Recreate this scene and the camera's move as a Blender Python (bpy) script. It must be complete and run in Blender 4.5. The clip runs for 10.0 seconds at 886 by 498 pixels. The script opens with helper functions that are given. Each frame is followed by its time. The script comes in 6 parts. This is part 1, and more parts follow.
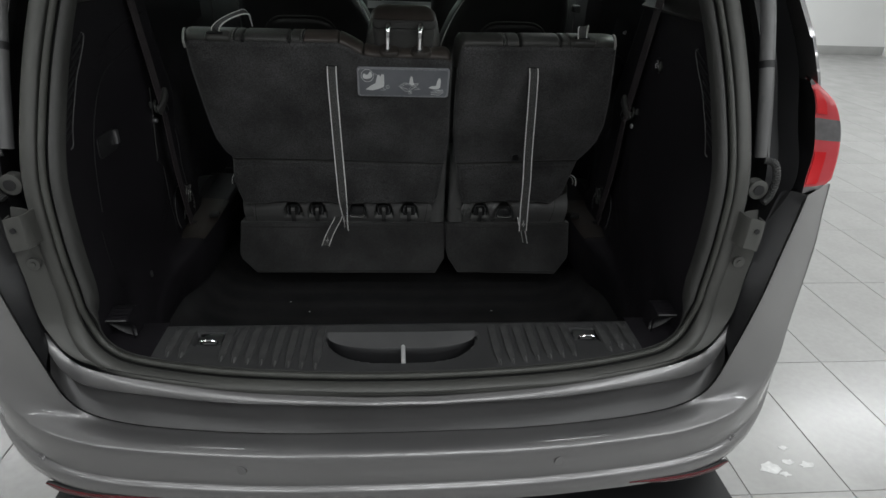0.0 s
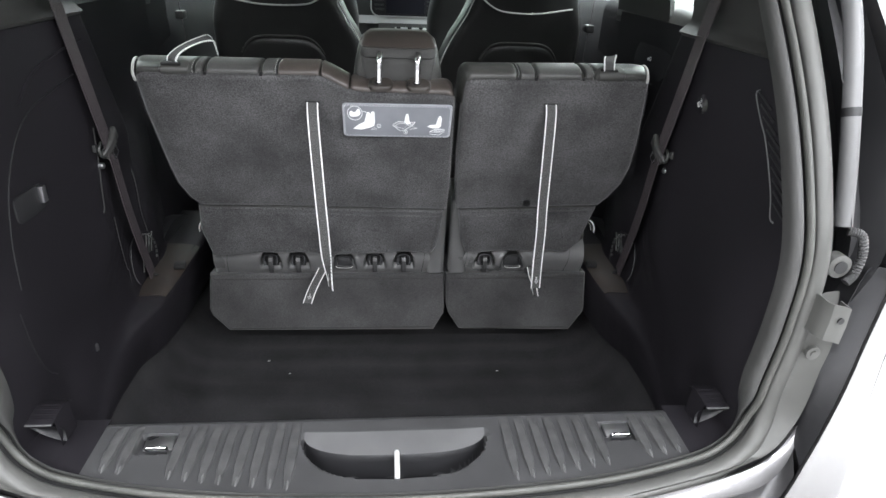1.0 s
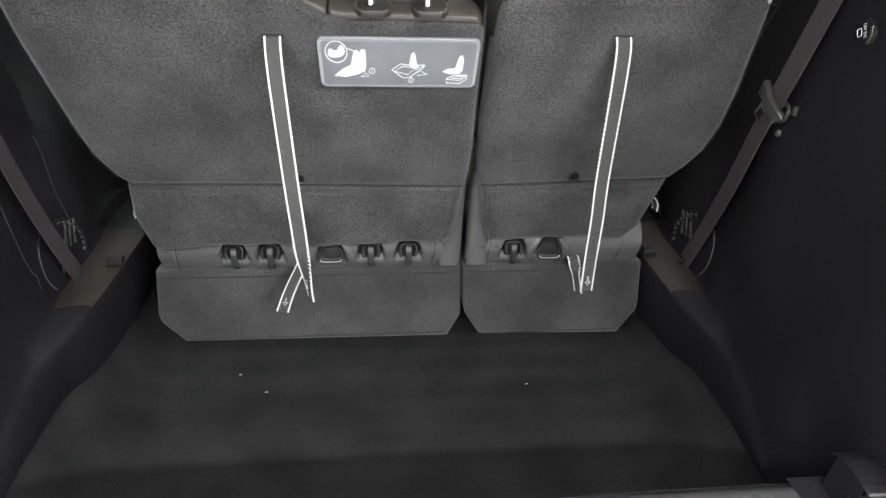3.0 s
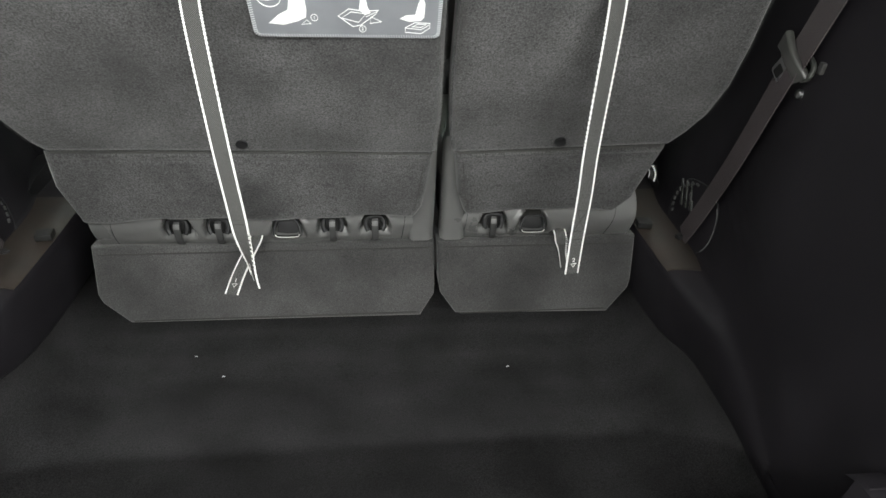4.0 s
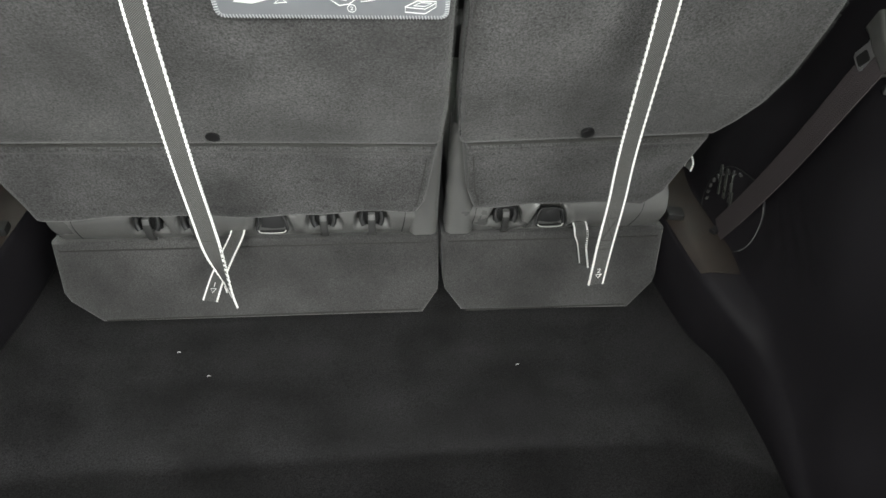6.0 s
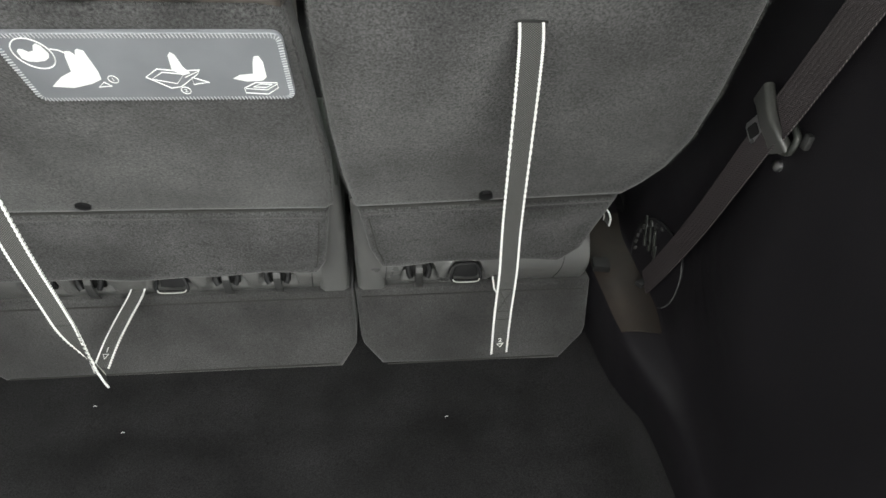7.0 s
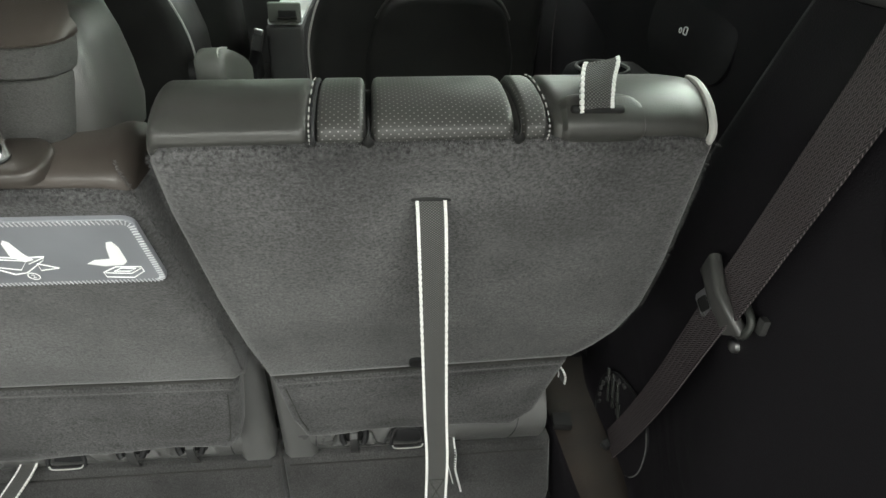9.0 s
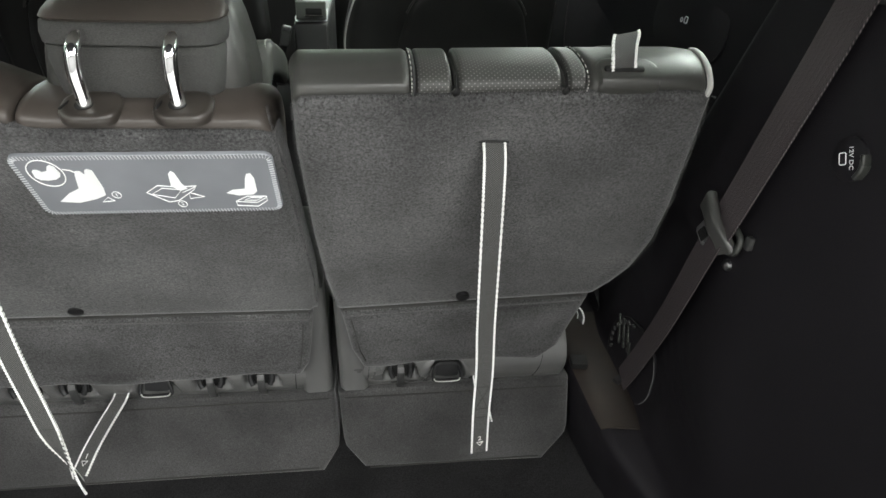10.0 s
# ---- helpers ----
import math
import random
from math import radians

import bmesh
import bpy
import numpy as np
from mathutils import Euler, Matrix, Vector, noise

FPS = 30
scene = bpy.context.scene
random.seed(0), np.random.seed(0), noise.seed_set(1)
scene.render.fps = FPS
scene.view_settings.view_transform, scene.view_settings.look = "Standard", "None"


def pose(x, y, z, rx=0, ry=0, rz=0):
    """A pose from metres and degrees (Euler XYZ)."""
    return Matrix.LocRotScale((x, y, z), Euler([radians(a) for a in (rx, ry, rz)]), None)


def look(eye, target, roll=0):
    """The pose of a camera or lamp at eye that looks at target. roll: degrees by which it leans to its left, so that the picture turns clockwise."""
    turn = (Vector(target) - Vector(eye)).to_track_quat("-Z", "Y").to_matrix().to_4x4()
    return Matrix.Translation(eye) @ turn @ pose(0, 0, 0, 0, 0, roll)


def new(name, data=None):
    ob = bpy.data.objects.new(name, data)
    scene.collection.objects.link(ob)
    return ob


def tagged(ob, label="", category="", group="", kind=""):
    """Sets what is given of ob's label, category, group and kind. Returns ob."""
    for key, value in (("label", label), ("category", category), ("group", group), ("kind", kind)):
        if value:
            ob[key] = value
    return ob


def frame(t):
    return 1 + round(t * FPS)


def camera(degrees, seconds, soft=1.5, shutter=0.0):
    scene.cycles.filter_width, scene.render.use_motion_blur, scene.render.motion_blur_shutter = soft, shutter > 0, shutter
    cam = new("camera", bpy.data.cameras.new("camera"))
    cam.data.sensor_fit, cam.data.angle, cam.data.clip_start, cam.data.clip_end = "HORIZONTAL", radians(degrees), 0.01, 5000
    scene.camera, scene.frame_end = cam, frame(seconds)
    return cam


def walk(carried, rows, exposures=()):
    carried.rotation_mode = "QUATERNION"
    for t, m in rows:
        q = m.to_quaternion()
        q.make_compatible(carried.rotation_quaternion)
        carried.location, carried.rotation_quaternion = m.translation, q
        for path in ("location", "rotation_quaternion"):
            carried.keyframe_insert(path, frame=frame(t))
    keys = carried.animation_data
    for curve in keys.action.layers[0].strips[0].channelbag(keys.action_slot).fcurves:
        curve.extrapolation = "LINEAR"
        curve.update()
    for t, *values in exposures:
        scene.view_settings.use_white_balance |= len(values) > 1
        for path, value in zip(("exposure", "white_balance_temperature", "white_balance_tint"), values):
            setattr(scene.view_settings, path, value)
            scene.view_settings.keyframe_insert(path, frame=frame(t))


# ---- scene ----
# Camera
cam = camera(72.4, 10.0)
PATH = [
    (0, (-0.023, -1.244, 1.521), (0.143, 0.537, 0.626), 2.3),
    (0.5, (-0.025, -1.112, 1.528), (0.154, 0.674, 0.646), 2.5),
    (1, (-0.019, -0.934, 1.532), (0.168, 0.856, 0.661), 2.6),
    (1.5, (-0.035, -0.833, 1.535), (0.156, 0.961, 0.672), 2.6),
    (2, (-0.077, -0.71, 1.491), (0.111, 1.087, 0.633), 2.5),
    (2.5, (-0.068, -0.612, 1.447), (0.123, 1.147, 0.515), 2.4),
    (2.7, (-0.05, -0.559, 1.43), (0.138, 1.181, 0.462), 2.2),
    (4, (0.05, -0.339, 1.376), (0.25, 1.286, 0.227), 2.7),
    (4.5, (0.069, -0.256, 1.347), (0.264, 1.316, 0.127), 2.8),
    (5, (0.046, -0.193, 1.357), (0.237, 1.318, 0.061), 3.0),
    (6.3, (0.078, -0.125, 1.395), (0.267, 1.37, 0.079), 3.2),
    (6.5, (0.117, -0.104, 1.406), (0.316, 1.389, 0.09), 3.1),
    (7, (0.236, -0.056, 1.435), (0.419, 1.441, 0.122), 2.7),
    (7.5, (0.298, 0.028, 1.444), (0.496, 1.601, 0.224), 2.4),
    (8, (0.327, 0.072, 1.446), (0.535, 1.7, 0.304), 2.4),
    (8.5, (0.348, 0.099, 1.465), (0.564, 1.757, 0.366), 2.4),
    (9, (0.338, 0.07, 1.452), (0.556, 1.758, 0.402), 2.3),
    (9.5, (0.287, -0.026, 1.458), (0.51, 1.668, 0.418), 2.4),
    (10, (0.247, -0.097, 1.463), (0.477, 1.595, 0.421), 2.4),
]
EXPOSURES = [(0.0, -1.1, 6400, 10), (0.3, -0.4, 6400, 10), (0.5, 0.05, 6400, 11), (1.0, 1.27, 6250, 14), (1.5, 1.93, 6250, 14), (2.0, 1.83, 6300, 13), (2.5, 1.64, 6400, 11), (4.0, 1.42, 6650, 8), (4.5, 1.50, 6750, 6), (6.5, 1.40, 6650, 7), (7.0, 1.28, 6680, 7), (7.5, 1.26, 6720, 6), (8.5, 1.16, 6720, 5), (9.0, 1.17, 6740, 5), (9.5, 1.22, 6700, 7), (10.0, 1.14, 6640, 9)]
walk(cam, [(t, look(eye, target, roll)) for t, eye, target, roll in PATH], EXPOSURES)

# World and light: a windowless white photo bay, lit by rows of ceiling lights
world = bpy.data.worlds.new("world")
world.use_nodes = True
world.node_tree.nodes["Background"].inputs[0].default_value = (0.9, 0.95, 1.0, 1)
world.node_tree.nodes["Background"].inputs[1].default_value = 0.05
scene.world = world
ROOM = (-7.0, 9.0, -6.0, 9.75, 3.6)      # x0, x1, y0, y1, height
LAMP_ROWS = [(-4.8, 1.5), (-3.2, 2.9), (-1.8, 1.8), (1.0, 2.2), (4.0, 3.4), (7.5, 4.2)]
LAMP_XS = [-4.4, -1.9, 0.55, 3.0, 5.5]
LAMP_W = 37.0
REAR_SHARE = (0.55, 0.85, 1.30, 1.30, 1.05)      # the rows behind the car, lamp by lamp
for ly, lw in LAMP_ROWS:
    for share, lx in zip(REAR_SHARE, LAMP_XS):
        ld = bpy.data.lights.new("ceiling_lamp", "AREA")
        ld.shape, ld.size, ld.size_y, ld.energy = "RECTANGLE", 1.9, 0.22, LAMP_W * lw / 2.4 * (share if ly < -2.5 else max(0.35 if ly < 0 else 0.85, 1 + 0.17 * (lx - 0.55)))
        ld.color = (0.97, 1.0, 1.0)
        lo = new("ceiling_lamp", ld)
        lo.matrix_world = pose(lx, ly, ROOM[4] - 0.075)

# ---- materials ----


def rgba(c):
    return (c[0], c[1], c[2], 1) if not isinstance(c, (int, float)) else (c, c, c, 1)


def material(name, colour, rough=0.5, metal=0.0, vary=0.25, vscale=9.0, grain=0.0, gscale=600.0, gcol=0.0,
             coat=0.0, sheen=0.0, spec=0.5, stretch=(1, 1, 1), rvary=0.1, island=0.0, stains=0.0, detail=3, fuzz=0.5):
    m = bpy.data.materials.new(name)
    m.use_nodes = True
    nt = m.node_tree
    n, lk = nt.nodes, nt.links
    b = n["Principled BSDF"]
    co = n.new("ShaderNodeTexCoord")
    mp = n.new("ShaderNodeMapping")
    mp.inputs["Scale"].default_value = stretch
    lk.new(co.outputs["Object"], mp.inputs[0])
    big = n.new("ShaderNodeTexNoise")
    big.inputs["Scale"].default_value, big.inputs["Detail"].default_value = vscale, 5
    lk.new(co.outputs["Object"], big.inputs["Vector"])
    fine = n.new("ShaderNodeTexNoise")
    fine.inputs["Scale"].default_value, fine.inputs["Detail"].default_value, fine.inputs["Roughness"].default_value = gscale, detail, fuzz
    lk.new(mp.outputs[0], fine.inputs["Vector"])
    ramp = n.new("ShaderNodeMapRange")
    ramp.inputs["From Min"].default_value, ramp.inputs["From Max"].default_value = 0.3, 0.7
    ramp.inputs["To Min"].default_value, ramp.inputs["To Max"].default_value = 1 - vary, 1 + vary
    lk.new(big.outputs["Fac"], ramp.inputs[0])
    fr = n.new("ShaderNodeMapRange")
    fr.inputs["From Min"].default_value, fr.inputs["From Max"].default_value = 0.3, 0.7
    fr.inputs["To Min"].default_value, fr.inputs["To Max"].default_value = 1 - gcol, 1 + gcol
    lk.new(fine.outputs["Fac"], fr.inputs[0])
    mul = n.new("ShaderNodeMath")
    mul.operation = "MULTIPLY"
    lk.new(ramp.outputs[0], mul.inputs[0])
    lk.new(fr.outputs[0], mul.inputs[1])
    last = mul.outputs[0]
    if island:
        oi = n.new("ShaderNodeObjectInfo")
        im = n.new("ShaderNodeMapRange")
        im.inputs["To Min"].default_value, im.inputs["To Max"].default_value = 1 - island, 1 + island
        lk.new(oi.outputs["Random"], im.inputs[0])
        mu = n.new("ShaderNodeMath")
        mu.operation = "MULTIPLY"
        lk.new(last, mu.inputs[0])
        lk.new(im.outputs[0], mu.inputs[1])
        last = mu.outputs[0]
    if stains:
        st = n.new("ShaderNodeTexNoise")
        st.inputs["Scale"].default_value, st.inputs["Detail"].default_value = 3.3, 8
        lk.new(co.outputs["Object"], st.inputs["Vector"])
        sm = n.new("ShaderNodeMapRange")
        sm.inputs["From Min"].default_value, sm.inputs["From Max"].default_value = 0.62, 0.75
        sm.inputs["To Min"].default_value, sm.inputs["To Max"].default_value = 1, 1 - stains
        lk.new(st.outputs["Fac"], sm.inputs[0])
        mu = n.new("ShaderNodeMath")
        mu.operation = "MULTIPLY"
        lk.new(last, mu.inputs[0])
        lk.new(sm.outputs[0], mu.inputs[1])
        last = mu.outputs[0]
    sc = n.new("ShaderNodeVectorMath")
    sc.operation = "SCALE"
    sc.inputs[0].default_value = rgba(colour)[:3]
    lk.new(last, sc.inputs["Scale"])
    lk.new(sc.outputs[0], b.inputs["Base Color"])
    rr = n.new("ShaderNodeMapRange")
    rr.inputs["To Min"].default_value, rr.inputs["To Max"].default_value = max(0.02, rough - rvary), min(1, rough + rvary)
    lk.new(big.outputs["Fac"], rr.inputs[0])
    lk.new(rr.outputs[0], b.inputs["Roughness"])
    b.inputs["Metallic"].default_value = metal
    b.inputs["Coat Weight"].default_value = coat
    b.inputs["Coat Roughness"].default_value = 0.04
    b.inputs["Sheen Weight"].default_value = sheen
    b.inputs["Specular IOR Level"].default_value = spec
    if grain:
        bu = n.new("ShaderNodeBump")
        bu.inputs["Strength"].default_value, bu.inputs["Distance"].default_value = 1.0, grain
        lk.new(fine.outputs["Fac"], bu.inputs["Height"])
        lk.new(bu.outputs[0], b.inputs["Normal"])
    return m


def glow(name, colour, strength):
    m = bpy.data.materials.new(name)
    m.use_nodes = True
    b = m.node_tree.nodes["Principled BSDF"]
    b.inputs["Base Color"].default_value = rgba(colour)
    b.inputs["Emission Color"].default_value = rgba(colour)
    b.inputs["Emission Strength"].default_value = strength
    return m


def glass(name, colour, rough=0.0, alpha=None):
    m = bpy.data.materials.new(name)
    m.use_nodes = True
    b = m.node_tree.nodes["Principled BSDF"]
    b.inputs["Base Color"].default_value = rgba(colour)
    b.inputs["Roughness"].default_value = rough
    b.inputs["Transmission Weight"].default_value = 1.0
    b.inputs["IOR"].default_value = 1.45
    return m


def perforated(m, pitch=0.0060, spot=(0.20, 0.20, 0.19), edge=1.5):
    """Rows of small dots on leather, laid along the skin."""
    nt = m.node_tree
    n, lk = nt.nodes, nt.links
    b = n["Principled BSDF"]
    co = n["Texture Coordinate"]
    sep = n.new("ShaderNodeSeparateXYZ")
    lk.new(co.outputs["UV"], sep.inputs[0])
    first, second = sep.outputs["X"], sep.outputs["Y"]

    def wave(sock_a, sock_b, sign):
        mm = n.new("ShaderNodeMath")
        mm.operation = "ADD" if sign > 0 else "SUBTRACT"
        lk.new(sock_a, mm.inputs[0])
        lk.new(sock_b, mm.inputs[1])
        sc = n.new("ShaderNodeMath")
        sc.operation = "MULTIPLY"
        sc.inputs[1].default_value = 2 * math.pi / pitch
        lk.new(mm.outputs[0], sc.inputs[0])
        co_ = n.new("ShaderNodeMath")
        co_.operation = "COSINE"
        lk.new(sc.outputs[0], co_.inputs[0])
        return co_.outputs[0]
    a, c = wave(first, second, 1), wave(first, second, -1)
    ad = n.new("ShaderNodeMath")
    ad.operation = "ADD"
    lk.new(a, ad.inputs[0])
    lk.new(c, ad.inputs[1])
    hole = n.new("ShaderNodeMapRange")
    hole.inputs["From Min"].default_value, hole.inputs["From Max"].default_value = edge, edge + 0.35
    lk.new(ad.outputs[0], hole.inputs[0])
    mix = n.new("ShaderNodeMix")
    mix.data_type = "RGBA"
    old = b.inputs["Base Color"].links[0].from_socket
    lk.new(hole.outputs[0], mix.inputs["Factor"])
    lk.new(old, mix.inputs["A"])
    mix.inputs["B"].default_value = (*spot, 1)
    lk.new(mix.outputs["Result"], b.inputs["Base Color"])
    return m


def woven(m, thread, pitch, column, slant, depth):
    """Woven webbing along the strap's own skin: threads every pitch along it, in columns across it, slanted like a herringbone."""
    n, lk = m.node_tree.nodes, m.node_tree.links
    b = n["Principled BSDF"]
    sep = n.new("ShaderNodeSeparateXYZ")
    lk.new(n["Texture Coordinate"].outputs["UV"], sep.inputs[0])

    def op(kind, a, c):
        q = n.new("ShaderNodeMath")
        q.operation = kind
        for k, v in enumerate((a, c)):
            if v is None:
                continue
            if isinstance(v, (int, float)):
                q.inputs[k].default_value = v
            else:
                lk.new(v, q.inputs[k])
        return q.outputs[0]
    zig = op("PINGPONG", sep.outputs["X"], column / 2)
    run = op("ADD", sep.outputs["Y"], op("MULTIPLY", zig, slant))
    rows = op("SINE", op("MULTIPLY", run, 2 * math.pi / pitch), None)
    cols = op("COSINE", op("MULTIPLY", sep.outputs["X"], 2 * math.pi / (column / 2 if slant else column)), None)
    height = op("MULTIPLY", rows, cols) if not slant else op("SUBTRACT", rows, op("MULTIPLY", cols, 0.35))
    fac = n.new("ShaderNodeMapRange")
    fac.inputs["From Min"].default_value, fac.inputs["From Max"].default_value = -0.2, 0.9
    lk.new(height, fac.inputs[0])
    mix = n.new("ShaderNodeMix")
    mix.data_type = "RGBA"
    old = b.inputs["Base Color"].links[0].from_socket
    lk.new(fac.outputs[0], mix.inputs["Factor"])
    lk.new(old, mix.inputs["A"])
    mix.inputs["B"].default_value = (*thread, 1)
    lk.new(mix.outputs["Result"], b.inputs["Base Color"])
    bump = n.new("ShaderNodeBump")
    bump.inputs["Strength"].default_value, bump.inputs["Distance"].default_value = 0.8, depth
    lk.new(height, bump.inputs["Height"])
    lk.new(bump.outputs[0], b.inputs["Normal"])
    return m


CARPET = material("carpet_velour", (0.0545, 0.054, 0.0545), 0.95, vary=0.42, vscale=8, grain=0.0008, gscale=330, gcol=0.8, detail=4, fuzz=0.7, spec=0.12, sheen=0.25)
# Darker than the seat velour: the well's weaker light is put into this colour.
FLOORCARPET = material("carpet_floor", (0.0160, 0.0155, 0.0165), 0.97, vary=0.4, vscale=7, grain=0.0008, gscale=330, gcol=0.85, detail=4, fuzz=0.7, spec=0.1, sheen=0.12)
# Slightly darker copy of the velour, with the lower base's shade in its colour.
BASECARPET = material("carpet_base_shaded", (0.0495, 0.049, 0.049), 0.95, vary=0.32, vscale=7, grain=0.0006, gscale=420, gcol=0.5, detail=4, fuzz=0.65, spec=0.12, sheen=0.2)
BINDING = material("carpet_edge", (0.030, 0.030, 0.028), 0.9, vary=0.2, grain=0.0008, gscale=700, gcol=0.3)
PLASTIC = material("black_plastic", (0.013, 0.013, 0.014), 0.52, vary=0.15, vscale=4, grain=0.00025, gscale=900, spec=0.4)
TRIM = material("trim_plastic", (0.0122, 0.0110, 0.0134), 0.6, vary=0.2, vscale=3, grain=0.0003, gscale=700, spec=0.23)
SILLP = material("sill_plastic", (0.047, 0.047, 0.048), 0.38, vary=0.18, vscale=7, grain=0.0003, gscale=800)
UPPERP = material("upper_trim_plastic", (0.050, 0.050, 0.048), 0.55, vary=0.15, vscale=4, grain=0.0003, gscale=700, spec=0.3)
GREYPLASTIC = material("grey_plastic", (0.040, 0.040, 0.040), 0.45, vary=0.15, vscale=6, grain=0.0002, gscale=900)
# Near-black: shade of slots, holes and folds painted in; also colours the stop blocks.
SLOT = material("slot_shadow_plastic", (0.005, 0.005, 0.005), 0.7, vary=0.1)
# Lighter than the sill: highlights along the ribs are put into this colour.
RIBP = material("lit_rib_plastic", (0.056, 0.056, 0.056), 0.40, vary=0.3, vscale=40, grain=0.0003, gscale=800)
# Paler copy of the sill plastic: light on the dish's slope painted in.
DISHP = material("lit_dish_plastic", (0.095, 0.095, 0.096), 0.36, vary=0.12, vscale=8, grain=0.0002, gscale=900)
RINGP = material("ring_plastic", (0.12, 0.12, 0.12), 0.35, vary=0.1)
RAIL = material("rail_plastic", (0.122, 0.122, 0.120), 0.30, vary=0.12, vscale=6, grain=0.0002, gscale=900)
LEDGE = material("ledge_plastic", (0.0215, 0.0152, 0.0116), 0.62, vary=0.35, vscale=18, grain=0.0004, gscale=500)
PILLAR = material("pillar_plastic", (0.046, 0.046, 0.044), 0.5, vary=0.12, vscale=5, grain=0.0002, gscale=900)
RUBBER = material("rubber", (0.058, 0.059, 0.053), 0.55, vary=0.2, vscale=12)
LEATHER = material("black_leather", (0.043, 0.043, 0.040), 0.36, vary=0.2, vscale=10, grain=0.00018, gscale=900, spec=0.5)
# Browner copy of the black leather: warm reflected light put into its colour.
WARMLEATHER = material("warm_lit_leather", (0.053, 0.0445, 0.039), 0.38, vary=0.2, vscale=10, grain=0.00018, gscale=900)
PERF = perforated(material("perforated_leather", (0.034, 0.034, 0.032), 0.45, vary=0.2, vscale=10, grain=0.00015, gscale=900))
MESHCLOTH = material("woven_cloth", (0.042, 0.042, 0.040), 0.8, vary=0.1, grain=0.0005, gscale=800, gcol=0.4, stretch=(0.7, 1, 1.8))
PIPING = material("grey_piping", (0.42, 0.42, 0.40), 0.6, vary=0.1)
THREAD = material("white_thread", (0.76, 0.76, 0.74), 0.8, vary=0.1, grain=0.0004, gscale=900, gcol=0.2)
WEBBING = woven(material("grey_webbing", (0.034, 0.034, 0.033), 0.7, vary=0.08, spec=0.3), (0.155, 0.155, 0.150), 0.0023, 0.0030, 0.0, 0.0004)
TONGUE = material("tongue_plastic", (0.050, 0.050, 0.048), 0.3, vary=0.1, spec=0.5)
BELT = woven(material("belt_webbing", (0.021, 0.017, 0.0185), 0.55, vary=0.1, spec=0.4), (0.150, 0.126, 0.134), 0.0052, 0.0074, 2.6, 0.0005)
CHROME = material("chrome", (0.85, 0.85, 0.86), 0.06, metal=1.0, vary=0.03, rvary=0.03)
SATIN = material("satin_metal", (0.55, 0.55, 0.56), 0.3, metal=1.0, vary=0.08)
PAINT = material("grey_metallic_paint", (0.185, 0.182, 0.183), 0.44, metal=0.72, vary=0.06, vscale=3, coat=0.95, grain=0.00003, gscale=2500, gcol=0.12)
# Darker stand-in for the body paint: the step's shade is in its colour.
RECESS = material("shaded_step_paint", (0.045, 0.044, 0.0445), 0.36, vary=0.12, vscale=6, spec=0.45)
PAINTIN = material("inner_body_paint", (0.074, 0.074, 0.069), 0.5, metal=0.15, vary=0.1, vscale=6)
STEEL = material("bright_steel", (0.85, 0.85, 0.85), 0.38, metal=0.45, vary=0.08)
BLACKTRIM = material("exterior_black_plastic", (0.010, 0.010, 0.011), 0.5, vary=0.2, vscale=5)
LABEL = material("label_vinyl", (0.205, 0.213, 0.232), 0.35, vary=0.12, vscale=14, spec=0.6)
PRINT = material("white_print", (0.85, 0.86, 0.86), 0.5, vary=0.04)
GREYPRINT = material("grey_print", (0.50, 0.51, 0.53), 0.5, vary=0.04)
TILE = material("floor_tile", (0.37, 0.366, 0.358), 0.22, vary=0.05, vscale=4, gscale=40, gcol=0.04, island=0.04, stains=0.06)
GROUT = material("grout", (0.40, 0.39, 0.38), 0.8, vary=0.15, vscale=8)
WALLP = material("white_wall", (0.82, 0.82, 0.81), 0.7, vary=0.03, vscale=1.2, grain=0.0006, gscale=150)
DARKWALL = material("grey_wall", (0.22, 0.22, 0.22), 0.7, vary=0.06, vscale=1.2, grain=0.0006, gscale=150)
SKIRT = material("grey_skirting", (0.42, 0.42, 0.41), 0.5, vary=0.08, vscale=4)
LAMPGLOW = glow("lamp_diffuser", (1.0, 0.985, 0.955), 6.0)
REFLECTOR = material("red_reflector", (0.09, 0.005, 0.009), 0.2, vary=0.1, vscale=30)
REDLENS = material("red_lens", (0.60, 0.004, 0.010), 0.25, vary=0.06, vscale=20, coat=0.3)
CLEARLENS = material("clear_lens", (0.15, 0.145, 0.148), 0.15, metal=0.3, vary=0.3, vscale=40, coat=1.0)
PINKLENS = material("pale_red_lens", (0.50, 0.055, 0.065), 0.22, vary=0.1, vscale=20, coat=0.35)
WINDOW = glass("tinted_glass", (0.55, 0.68, 0.60))
# Darker copy of the black leather; the cabin's shade is in its colour.
SHADELEATHER = material("shaded_cabin_leather", (0.020, 0.020, 0.0195), 0.34, vary=0.2, vscale=10, grain=0.00018, gscale=900, spec=0.5)
BEZEL = material("bezel_plastic", (0.036, 0.031, 0.027), 0.33, vary=0.2, vscale=30, grain=0.0001, gscale=900)
GLOSSPLASTIC = material("glossy_grey_plastic", (0.034, 0.036, 0.033), 0.28, vary=0.2, vscale=30, grain=0.0001, gscale=900)
SCREEN = material("screen_glass", (0.008, 0.008, 0.014), 0.35, vary=0.05, spec=0.3)
# Pale: window light on the armrest put into colour; also the console's rear panel.
PALECABIN = material("pale_cabin_trim", (0.105, 0.110, 0.100), 0.38, vary=0.15, vscale=12, grain=0.0002, gscale=900, spec=0.5)
SILVER = material("silver_trim", (0.62, 0.63, 0.63), 0.35, metal=0.15, vary=0.08)
